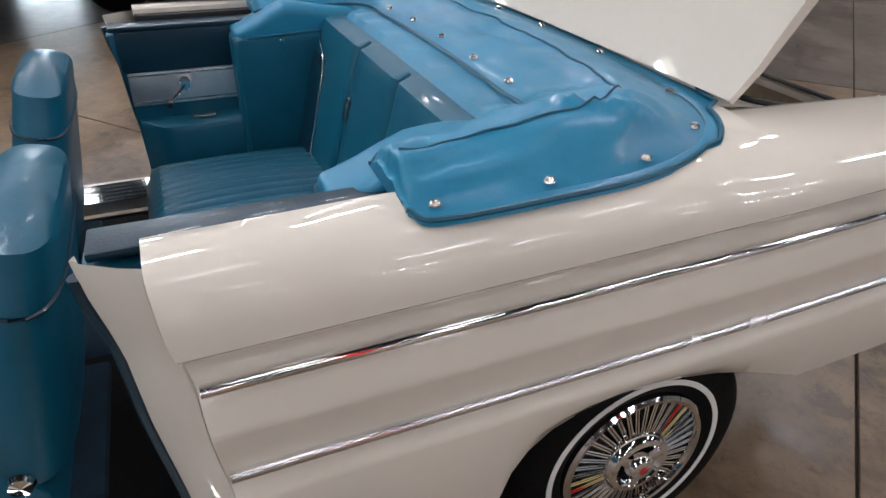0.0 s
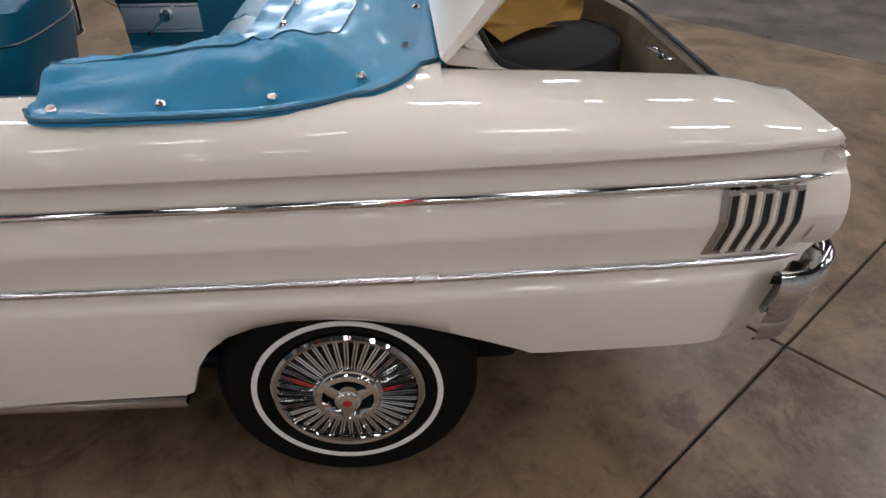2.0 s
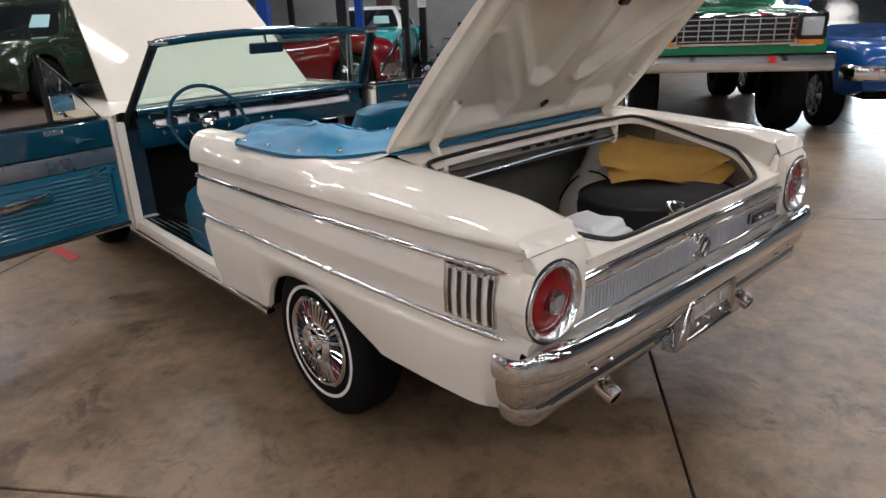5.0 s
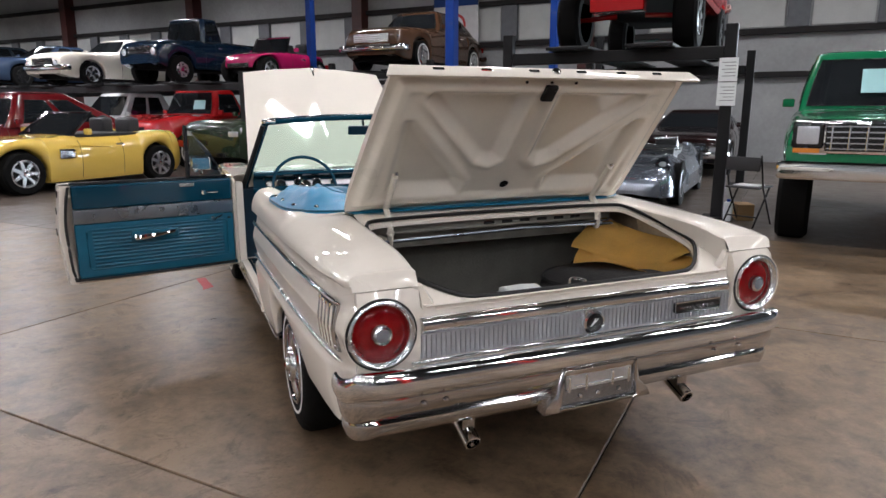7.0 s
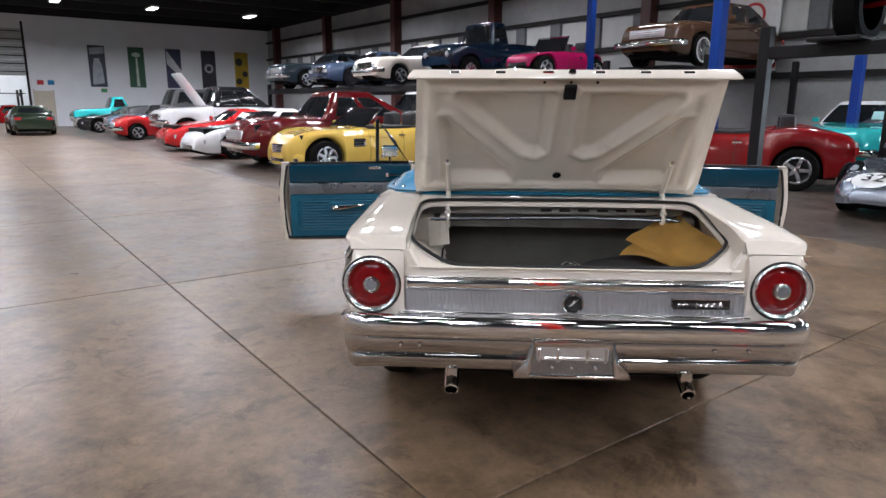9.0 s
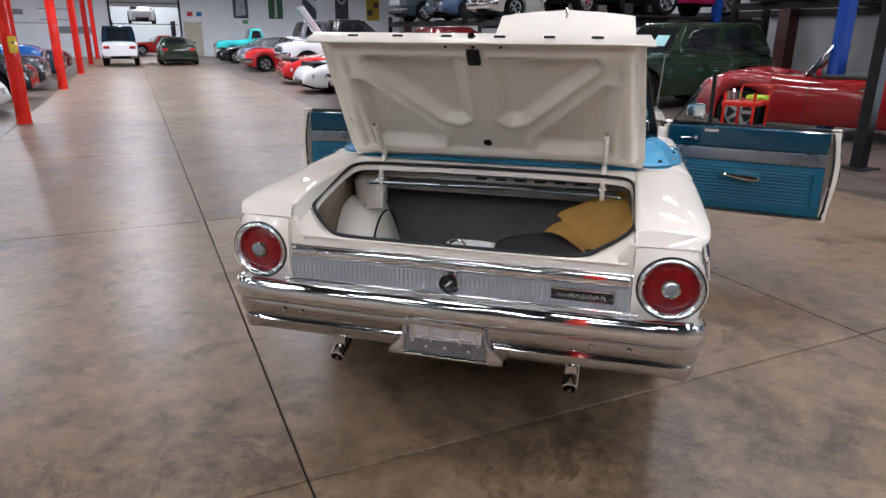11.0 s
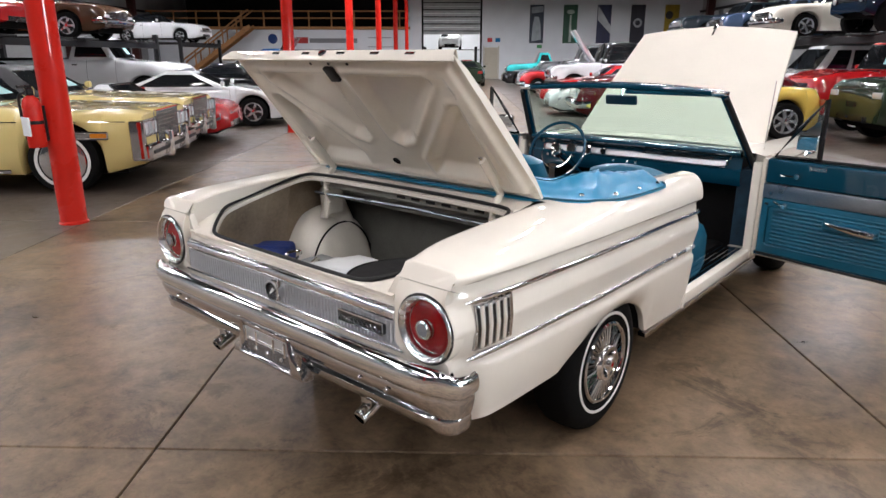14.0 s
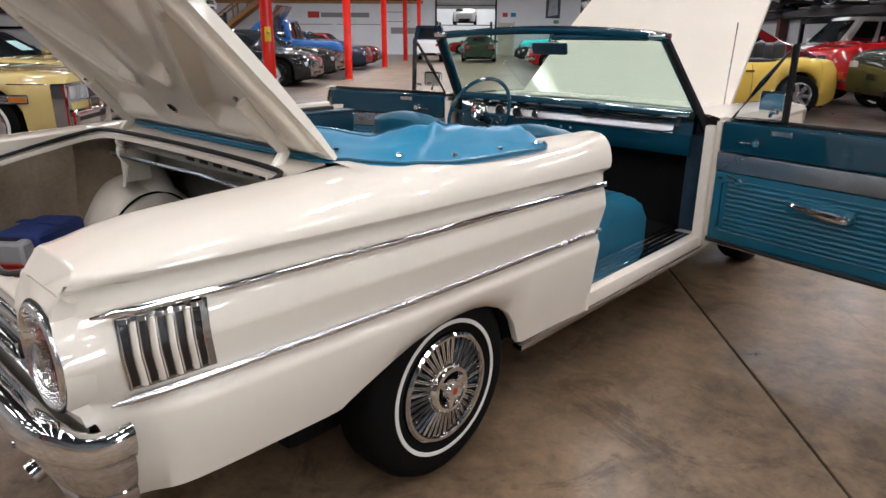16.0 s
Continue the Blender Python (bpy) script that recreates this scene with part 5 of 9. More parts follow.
folded_mat()
spare = thing("spare_wheel_cover", "round black fabric cover over the spare wheel in the boot", "wheel cover")
part("cover", moved(lathe([(0, 0.18), (0.15, 0.182), (0.24, 0.175), (0.285, 0.155), (0.30, 0.12), (0.30, 0.0)], 48, "z"), Matrix.Translation((0.385, 0.42, 0.552)) @ pose(0, 0, 0, -4, 0, 0)), BLACK_FELT, spare)
part("cover_piping", moved(lathe([(0.284, 0.152), (0.292, 0.160), (0.296, 0.150)], 48, "z"), Matrix.Translation((0.385, 0.42, 0.552)) @ pose(0, 0, 0, -4, 0, 0)), BLACK, spare)
bag = thing("tool_bag", "blue tool bag with a red end in the boot corner", "bag")
BAG_BLUE = material("blue_bag_cloth", (0.015, 0.04, 0.20), 0.7, vary=0.2, scale=12, bump=0.3, bump_scale=160)
BAG = Matrix.Translation((-0.535, 0.385, 0.465)) @ pose(0, 0, 0, 0, 0, 38)
part("bag_body", moved(box(-0.085, 0.085, -0.10, 0.17, 0.0, 0.185, 0.03, 3), BAG), BAG_BLUE, bag)
part("bag_end", moved(box(-0.08, 0.08, -0.17, -0.101, 0.005, 0.178, 0.025, 3), BAG), material("bag_grey", (0.42, 0.43, 0.45), 0.5), bag, "pale grey end panel")
part("red_pad", moved(box(-0.055, 0.075, -0.181, -0.165, 0.01, 0.11, 0.02, 3), BAG), paint("bag_red", (0.55, 0.03, 0.02)), bag, "red end pad")
part("bag_slot", moved(box(-0.05, 0.05, -0.15, -0.12, 0.179, 0.182, 0.001, 1), BAG), BLACK, bag)
part("bag_strap", moved(box(-0.0865, 0.0865, 0.03, 0.07, 0.1852, 0.190, 0.002, 1), BAG), BAG_BLUE, bag)
carton = thing("small_box", "small pale grey box beside the wheel housing in the boot", "box")
part("carton", box(-0.50, -0.34, 0.50, 0.66, 0.465, 0.575, 0.006), material("grey_card", (0.45, 0.46, 0.46), 0.7), carton)

# vinyl boot cover over the folded hood, in a horseshoe round the rear seat
OUT = [(-0.775, 1.505, 0.966), (-0.800, 1.47, 0.957), (-0.803, 1.30, 0.958), (-0.790, 1.10, 0.960), (-0.735, 0.95, 0.969), (-0.60, 0.86, 0.976), (-0.3, 0.825, 0.981), (0, 0.818, 0.983)]
INN = [(-0.60, 1.50, 0.945), (-0.575, 1.46, 0.95), (-0.555, 1.36, 0.955), (-0.54, 1.24, 0.955), (-0.48, 1.17, 0.955), (-0.38, 1.165, 0.955), (-0.2, 1.16, 0.957), (0, 1.158, 0.958)]
OUT = OUT + [(-x, y, z) for x, y, z in OUT[-2::-1]]
INN = INN + [(-x, y, z) for x, y, z in INN[-2::-1]]
NU = 120
_o, _n = spline(OUT, NU), spline(INN, NU)
PROF = [(0, 0), (0.02, 0.004), (0.08, 0.02), (0.2, 0.054), (0.30, 0.078), (0.36, 0.086), (0.42, 0.088), (0.55, 0.083), (0.7, 0.075), (0.82, 0.063), (0.92, 0.042), (1.0, 0.0)]


def boot_point(i, v):
    a, b = _o[i], _n[i]
    u = i / (NU - 1)
    side = abs(2 * u - 1)                                     # 1 at the arm ends, 0 in the middle of the back
    hgt = 0.50 + 0.50 * math.exp(-((side - 0.50) / (0.24 if side > 0.5 else 0.12)) ** 2) + 0.12 * smoothstep(0.7, 0.85, side) - 0.32 * smoothstep(0.90, 1.0, side)
    p = lerp(np.array(a), np.array(b), v)
    prof = float(np.interp(v, *zip(*PROF))) * hgt
    arm = side * 6
    swell = math.sin(math.pi * min(1, v * 1.02))
    fold = noise.noise(Vector((arm * 1.1 + v * 2.2, v * 3.2 - arm * 0.5, 3.1 + (1 if u > 0.5 else 0))))
    fold2 = noise.noise(Vector((arm * 3.0 - v * 3, v * 8 + arm, 7.7 + (1 if u > 0.5 else 0))))
    wr = (0.034 * (0.42 - abs(fold)) + 0.013 * (0.35 - abs(fold2)) - 0.014) * swell * (1 - 0.4 * math.exp(-((v - 0.45) / 0.12) ** 2))
    crease = 0.014 * math.exp(-((side - 0.46 - 0.20 * v) / 0.016) ** 2) * swell - 0.006 * math.exp(-((side - 0.60 + 0.15 * v) / 0.03) ** 2) * swell
    return (p[0], p[1], p[2] + prof + wr + crease)


boot_cover = thing("hood_cover", "bright turquoise vinyl cover snapped over the folded hood", "cover")
bm = grid_mesh([[boot_point(i, v) for v in np.linspace(0, 1, 26)] for i in range(NU)])
for _k in (0, NU - 1):
    pts = [boot_point(_k, v) for v in np.linspace(0, 1, 26)]
    cap(bm, pts + [(pts[-1][0], pts[-1][1] - 0.01, 0.93), (pts[0][0], pts[0][1], 0.95)])
cover_skin = part("cover_skin", bm, VINYL_LIGHT, boot_cover, sharp=70)
part("skirt", grid_mesh([[(_o[i][0] * 1.0, _o[i][1], _o[i][2] + 0.002), (_o[i][0] * (1.022 if abs(_o[i][0]) > 0.3 else 1.0), _o[i][1] - (0.055 if abs(_o[i][0]) < 0.60 else 0.022 if abs(_o[i][0]) < 0.74 else 0), _o[i][2] - 0.003), (_o[i][0] * (1.03 if abs(_o[i][0]) > 0.3 else 1.0), _o[i][1] - (0.066 if abs(_o[i][0]) < 0.60 else 0.028 if abs(_o[i][0]) < 0.74 else 0), _o[i][2] - 0.010)] for i in range(NU)]), VINYL_LIGHT, boot_cover)
part("piping", tube([(_o[i][0] * (1.024 if abs(_o[i][0]) > 0.3 else 1.0), _o[i][1] - (0.058 if abs(_o[i][0]) < 0.60 else 0.024 if abs(_o[i][0]) < 0.74 else 0), _o[i][2] - 0.001) for i in range(NU)], 0.0045, 6), VINYL, boot_cover)
part("front_lip", grid_mesh([[(_n[i][0], _n[i][1] - 0.004, _n[i][2] + 0.006), (_n[i][0], _n[i][1] + 0.03, _n[i][2] + 0.010 + 0.004 * math.sin(i * 0.9)), (_n[i][0], _n[i][1] + 0.062, _n[i][2] + 0.004), (_n[i][0], _n[i][1] + 0.085, _n[i][2] - 0.022)] for i in range(NU) if abs(_n[i][0]) < 0.485 and _n[i][1] < 1.25]), VINYL_LIGHT, boot_cover)
part("seam", tube([Vector(boot_point(i, 0.44)) + Vector((0, 0, 0.001)) for i in range(6, NU - 6)], 0.0028, 5), VINYL, boot_cover)
part("front_piping", tube([Vector(boot_point(i, 0.97)) + Vector((0, 0, 0.003)) for i in range(NU)], 0.005, 6), VINYL, boot_cover)
_snap = lathe([(0, 0.008), (0.005, 0.0075), (0.009, 0.004), (0.0105, 0)], 16, "z")
snap0 = None
_arm = [min(range(NU // 2), key=lambda i: math.hypot(_o[i][0] - x, _o[i][1] - y)) for x, y in ((-0.80, 1.457), (-0.80, 1.278), (-0.79, 1.094), (-0.72, 0.93), (-0.55, 0.85))]
for _i in _arm + [44, 52, 60, 67, 75] + [NU - 1 - i for i in _arm[::-1]]:
    m = Matrix.Translation(Vector(boot_point(_i, 0.05)) + Vector((0, 0, 0.002)))
    if snap0 is None:
        snap0 = part("snap", _snap, CHROME, boot_cover, "chrome press stud", m=m)
    else:
        again(snap0, "snap", m, boot_cover)
for _i in range(44, 77, 8):
    again(snap0, "snap", Matrix.Translation(Vector(boot_point(_i, 0.9)) + Vector((0, 0, 0.002))), boot_cover)

# rear seat
rear_seat = thing("rear_seat", "turquoise vinyl rear bench with stitched panels", "seat")


def cushion(x0, x1, y0, y1, z0, z1, r=0.05, ribs=0, rib_axis="x", lean=0.0, puff=0.02):
    """A padded block with optional pleats on its top."""
    rows = []
    nx, ny = (ribs * 7 if ribs else 40), 22
    for j in range(ny + 1):
        row = []
        v = j / ny
        for i in range(nx + 1):
            u = i / nx
            e = min(u * (x1 - x0), (1 - u) * (x1 - x0), v * (y1 - y0), (1 - v) * (y1 - y0))
            z = z1 - r * (1 - math.sqrt(max(0, 1 - (1 - min(1, e / r)) ** 2))) + puff * math.sin(math.pi * u) * math.sin(math.pi * v)
            if ribs and 0.12 < u < 0.88 and 0.12 < v < 0.9:
                w = v if rib_axis == "x" else u
                z -= 0.011 * abs(math.cos(math.pi * ribs * w)) ** 5
            row.append((lerp(x0, x1, u), lerp(y0, y1, v), z))
        rows.append(row)
    bm = grid_mesh(rows)
    ring = [rows[0][i] for i in range(nx + 1)] + [rows[j][nx] for j in range(1, ny + 1)] + [rows[ny][i] for i in range(nx - 1, -1, -1)] + [rows[j][0] for j in range(ny - 1, 0, -1)]
    grid_mesh([ring, [(x, y, z0) for x, y, z in ring]], close_v=True, bm=bm)
    bmesh.ops.remove_doubles(bm, verts=bm.verts, dist=1e-5)
    return bm


for _a, _b in ((-0.52, -0.005), (0.005, 0.52)):
    part("cushion", cushion(_a, _b, 1.33, 1.905, 0.33, 0.560, 0.085, 13, "y"), VINYL, rear_seat)
LEAN = Matrix.Translation((0, 1.345, 0.50)) @ pose(0, 0, 0, 90 - 15, 0, 180)
for _a, _b in ((-0.56, -0.1515), (-0.15, 0.15), (0.1515, 0.56)):
    part("backrest", moved(cushion(_a, _b, 0.0, 0.455, -0.1, 0.075, 0.035, 0, puff=0.012), LEAN), VINYL, rear_seat)
for _x in (-0.1508, 0.1508):
    part("backrest_piping", moved(tube(spline([(_x, 0.02, 0.052), (_x, 0.15, 0.062), (_x, 0.30, 0.062), (_x, 0.42, 0.054), (_x, 0.45, 0.03)], 18), 0.004, 6), LEAN), VINYL_DARK, rear_seat)
for _s in (-1, 1):                                  # bright piping that arches over the outer panels
    part("bright_piping", moved(tube(spline([(_s * 0.365, 0.0, 0.084), (_s * 0.368, 0.24, 0.090), (_s * 0.385, 0.325, 0.090), (_s * 0.44, 0.36, 0.088), (_s * 0.52, 0.372, 0.080), (_s * 0.556, 0.372, 0.055)], 22), 0.0032, 6), LEAN), CHROME_SATIN, rear_seat, "thin bright piping")
    part("bolster", moved(cushion(min(_s * 0.372, _s * 0.557), max(_s * 0.372, _s * 0.557), 0.0, 0.352, 0.0, 0.087, 0.03, 0, puff=0.004), LEAN), VINYL_DARK, rear_seat, "dark teal side panel")
part("seat_badge", moved(box(-0.013, 0.013, -0.032, 0.032, 0, 0.006, 0.003), LEAN @ Matrix.Translation((-0.105, 0.28, 0.084))), CHROME_SATIN, rear_seat, "small bright badge")

# white cloth folded beside the spare wheel
cloth = thing("folded_cloth", "white folded cloth lying beside the spare wheel cover", "cloth")
for _a, _b, _c, _d, _z in ((-0.20, 0.06, 0.31, 0.50, 0.668), (-0.10, 0.075, 0.36, 0.54, 0.686)):
    bm = cushion(_a, _b, _c, _d, 0.463, _z, 0.025, 0, puff=0.004)
    for q in bm.verts:
        q.co.z += 0.012 * noise.noise(q.co * 11) * (q.co.z > 0.5)
        q.co.x += 0.015 * noise.noise(q.co * 7 + Vector((3, 1, 2)))
    part("fold", bm, PAPER, cloth, sharp=70)

# rear side trims: dark upper band, silver band with the winder, a ledge that sweeps down to the cushion, and the well's cover
for _s in (-1, 1):
    side = lambda a, b: (min(_s * a, _s * b), max(_s * a, _s * b))
    edge = [(1.25, 0.34), (1.885, 0.34), (1.892, 0.60), (1.897, 0.75), (1.912, 0.86), (1.928, 0.905), (1.25, 0.905)]
    tr = part("rear_side_trim", moved(prism(edge, -0.03, 0.03, 0.006), Matrix.Translation((_s * 0.672, 0, 0)) @ Matrix(((0, 0, 1, 0), (1, 0, 0, 0), (0, 1, 0, 0), (0, 0, 0, 1)))), VINYL, car, "turquoise rear side trim")
    part("upper_band", box(*side(0.630, 0.642), 1.45, 1.905, 0.795, 0.915, 0.005), VINYL_DARK, tr, "dark teal upper band")
    part("band_cap", box(*side(0.626, 0.702), 1.25, 1.918, 0.9155, 0.930, 0.006), VINYL_DARK, tr)
    part("bright_band", box(*side(0.632, 0.642), 1.45, 1.893, 0.690, 0.792, 0.003), BRUSHED, tr, "brushed silver band")
    for _z in (0.700, 0.782):
        part("band_line", box(*side(0.6305, 0.6325), 1.45, 1.892, _z - 0.003, _z + 0.003, 0.001, 1), CHROME_SATIN, tr)
    rows = []
    for y in np.linspace(1.40, 1.885, 22):
        d = 0.085 * smoothstep(1.90, 1.80, y) + 0.012
        z = 0.645 + 0.02 * smoothstep(1.7, 1.4, y)
        rows.append([(_s * 0.643, y, z), (_s * (0.643 - d * 0.7), y, z), (_s * (0.643 - d * 0.92), y, z - 0.006), (_s * (0.643 - d), y, z - 0.022), (_s * (0.643 - d * 0.97), y, 0.52), (_s * (0.643 - d * 0.9), y, 0.34)])
    part("side_armrest", grid_mesh(rows), VINYL, tr, "swept arm rest panel")
    part("well_cover", box(*side(0.512, 0.64), 1.20, 1.585, 0.50, 0.905, 0.03, 3), VINYL, tr)
    flap = box(*side(0.520, 0.66), 1.185, 1.575, 0.865, 0.962, 0.03, 4)
    bmesh.ops.subdivide_edges(flap, edges=[e for e in flap.edges if e.calc_length() > 0.06], cuts=7, use_grid_fill=True)
    for q in flap.verts:
        if q.co.z > 0.93:
            q.co.z += 0.028 * noise.noise(q.co * 6 + Vector((0, 2, 1))) + 0.018 * math.sin(math.pi * (q.co.y - 1.185) / 0.437)
        tip = smoothstep(1.40, 1.58, q.co.y)
        q.co.z = lerp(q.co.z, 0.892 + 0.35 * (q.co.z - 0.892), tip)
    part("well_flap", flap, VINYL_LIGHT, boot_cover, "cover flap snapped over the side well", sharp=70)
    part("flap_piping", tube([(_s * 0.519, 1.20, 0.905), (_s * 0.5185, 1.38, 0.903), (_s * 0.519, 1.54, 0.896)], 0.004, 6), VINYL, boot_cover)
    for _y in (1.27, 1.44):
        again(snap0, "snap", Matrix.Translation((_s * 0.5195, _y, 0.884)) @ pose(0, 0, 0, 0, -90 * _s, 0), boot_cover)
    w = part("window_winder", moved(lathe([(0, 0.03), (0.016, 0.03), (0.022, 0.022), (0.024, 0)], 18, "x"), Matrix.Translation((_s * 0.632, 1.735, 0.752)) @ pose(0, 0, 0, 0, 0, 180 if _s > 0 else 0)), CHROME, tr, "chrome window winder")
    part("winder_arm", tube([(_s * 0.606, 1.735, 0.752), (_s * 0.600, 1.79, 0.700)], 0.006, 6), CHROME, w)
    part("winder_knob", moved(lathe([(0, 0.022), (0.009, 0.02), (0.011, 0.0)], 12, "x"), Matrix.Translation((_s * 0.600, 1.79, 0.700)) @ pose(0, 0, 0, 0, 0, 180 if _s > 0 else 0)), BLACK_GLOSS, w)
    part("ash_tray", box(*side(0.585, 0.625), 1.66, 1.73, 0.649, 0.656, 0.003), CHROME_SATIN, tr)
    part("window_slot_seal", box(*side(0.703, 0.765), 1.10, 1.842, 0.915, 0.944, 0.006), BLACK, car)

# front seats
def bucket_seat(x, back):
    root = thing("front_seat", "turquoise vinyl front seat with pleated inserts and a bright side hinge", "seat", "front seats")
    part("cushion", cushion(x - 0.27, x + 0.27, 2.14, 2.66, 0.34, 0.580, 0.12, 14, "y"), VINYL, root)
    ln = Matrix.Translation((x, 2.17, 0.49)) @ pose(0, 0, 0, 90 + 12, 0, 0)
    rows = []
    for j in range(25):
        v = j / 24
        w = 0.262 - 0.05 * smoothstep(0.55, 1.0, v) - 0.16 * smoothstep(0.93, 1.0, v)
        row = []
        for i in range(32):
            a = 2 * math.pi * i / 32
            c, sn = math.cos(a), math.sin(a)
            t = 0.074 * (1 - 0.22 * v) * (1 if v < 0.95 else 1 - 0.6 * (v - 0.95) / 0.05)
            row.append((math.copysign(abs(c) ** 0.55, c) * w, 0.445 * v, math.copysign(abs(sn) ** 0.7, sn) * t))
        rows.append(row)
    bm = grid_mesh(rows, close_v=True)
    cap(bm, rows[-1])
    bmesh.ops.remove_doubles(bm, verts=bm.verts, dist=1e-5)
    part("backrest", moved(bm, ln), VINYL, root)
    part("seat_seam", moved(tube([p * 1.012 for p in [Vector(q) for q in rows[17]]], 0.004, 5, closed=True), ln), VINYL_DARK, root)
    for s in (-1, 1):
        part("side_hinge", moved(lathe([(0, 0.012), (0.018, 0.01), (0.022, 0)], 20, "x"), Matrix.Translation((x + s * 0.265, 2.17, 0.50)) @ pose(0, 0, 0, 0, 0, 0 if s > 0 else 180)), CHROME, root)
    part("runner", box(x - 0.2, x + 0.2, 2.08, 2.55, 0.30, 0.36, 0.01), CARPET, root)
    for q in root.children:
        q.location.y -= back
    return root


bucket_seat(-0.37, 0.055)
bucket_seat(0.37, 0.02)
part("cabin_floor", box(-0.70, 0.70, 1.20, 3.05, 0.285, 0.305, 0.004, 1), CARPET, car, "dark blue carpet")
part("transmission_tunnel", moved(lathe([(0.0, 1.25), (0.16, 1.25), (0.16, 3.0), (0, 3.0)], 20, "y"), Matrix.Translation((0, 0, 0.25)) @ Matrix.Diagonal((1, 1, 0.9, 1))), CARPET, car)
buckle = thing("seat_belt_buckle", "bright seat belt buckle lying on the carpet", "seat belt")
part("buckle_plate", moved(box(-0.03, 0.03, -0.022, 0.022, 0, 0.008, 0.004), Matrix.Translation((-0.52, 2.02, 0.31))), CHROME, buckle)
part("belt_webbing", tube(spline([(-0.52, 2.04, 0.312), (-0.5, 2.1, 0.315), (-0.42, 2.18, 0.312)], 10), 0.014, 6, flat=0.2), VINYL_DARK, buckle)

# dash, wheel, pedals side
def dash_y(x):
    return -0.03 * (x / 0.735) ** 2


bm = bmesh.new()
rows = []
for x in np.linspace(-0.725, 0.725, 25):
    k = dash_y(x)
    rows.append([(x, 2.99 + k, 0.735), (x, 2.93 + k, 0.728), (x, 2.888 + k, 0.738), (x, 2.872 + k, 0.765), (x, 2.866 + k, 0.80), (x, 2.862 + k, 0.83), (x, 2.872 + k, 0.838), (x, 2.888 + k, 0.905), (x, 2.845 + k, 0.918), (x, 2.822 + k, 0.932),
                 (x, 2.825 + k, 0.946), (x, 2.85 + k, 0.957), (x, 2.93 + k, 0.958), (x, 3.03 + k, 0.945)])
dash = part("dashboard", grid_mesh(rows, bm=bm), TEAL_PAINT, car, "dark teal padded dashboard", sharp=30)
rows = []
for i in range(64):
    a = 2 * math.pi * i / 64
    c, sn = math.cos(a), math.sin(a)
    x, z = 0.0 + 0.645 * math.copysign(abs(c) ** 0.16, c), 0.872 + 0.032 * math.copysign(abs(sn) ** 0.6, sn)
    ring = []
    for kx, kz, dy in ((1.0, 1.0, 0.0), (1.0, 1.0, -0.016), (0.992, 0.80, -0.018), (0.985, 0.62, -0.006)):
        px, pz = x * kx, 0.872 + (z - 0.872) * kz
        ring.append((px, lerp(2.872, 2.888, (pz - 0.838) / 0.067) + dash_y(px) + dy, pz))
    rows.append(ring)
part("dash_bezel", grid_mesh(rows, close_u=True), CHROME_DARK, dash, "bright rounded instrument surround")
bm = bmesh.new()
rows = []
for x in np.linspace(-0.632, 0.632, 25):
    k = dash_y(x)
    rows.append([(x, 2.862 + k, 0.843), (x, 2.870 + k, 0.878), (x, 2.877 + k, 0.884)])
part("dash_panel", grid_mesh(rows, bm=bm), BRUSHED, dash, "brushed silver instrument panel")
part("dash_slot", box(0.10, 0.56, 2.838, 2.872, 0.885, 0.893, 0.003), BLACK_GLOSS, dash)
for _x, _r in ((-0.545, 0.034), (-0.42, 0.038), (-0.30, 0.034), (-0.18, 0.022)):
    g = part("gauge", moved(lathe([(0, -0.004), (_r * 0.8, -0.004), (_r * 0.86, -0.014), (_r, -0.012), (_r, 0.01)], 28, "y"), Matrix.Translation((_x, 2.860 + dash_y(_x), 0.868))), CHROME, dash)
    part("gauge_face", moved(lathe([(0, -0.006), (_r * 0.78, -0.0055)], 24, "y"), Matrix.Translation((_x, 2.859 + dash_y(_x), 0.868))), BLACK_GLOSS, g)
for _x in (-0.60, -0.53, -0.40, -0.10, 0.0, 0.06):
    part("knob", moved(lathe([(0, -0.03), (0.009, -0.028), (0.011, -0.01), (0.008, 0)], 14, "y"), Matrix.Translation((_x, 2.872 + dash_y(_x), 0.815))), CHROME, dash)
sw = Matrix.Translation((-0.42, 2.64, 0.872)) @ pose(0, 0, 0, 62, 0, 0)
wheel_ob = part("steering_wheel", moved(tube([(0.205 * math.cos(a), 0.205 * math.sin(a), 0) for a in np.linspace(0, 2 * math.pi, 48, endpoint=False)], 0.0105, 10, closed=True), sw), TEAL_PAINT, car, "thin teal steering wheel with chrome horn ring")
part("horn_ring", moved(tube([(0.115 * math.cos(a), 0.115 * math.sin(a), -0.012) for a in np.linspace(math.pi * 0.95, math.pi * 2.05, 24)], 0.0045, 6), sw), CHROME, wheel_ob)
part("wheel_hub", moved(lathe([(0, 0.03), (0.03, 0.026), (0.04, 0.01), (0.04, -0.03), (0.02, -0.05)], 24, "z"), sw), CHROME, wheel_ob)
for a in (0, 180):
    part("wheel_spoke", moved(tube([(0.03, 0, -0.012), (0.19, 0, -0.002)], 0.008, 6, flat=0.6), sw @ pose(0, 0, 0, 0, 0, a)), TEAL_PAINT, wheel_ob)
part("steering_column", moved(lathe([(0.024, -0.03), (0.024, -0.55)], 16, "z"), sw), TEAL_PAINT, wheel_ob)

# windscreen
def ws(u, v):
    """u -1..1 across, v 0 at the base, 1 at the header."""
    hw = lerp(0.745, 0.648, v)
    bow = 0.13 * (1 - abs(u) ** 2.4)
    y = lerp(2.882, 2.588, v) + bow * lerp(1.0, 0.45, v)
    z = lerp(0.900, 1.272, v) + 0.028 * (1 - u * u) * v
    return Vector((u * hw, y, z))


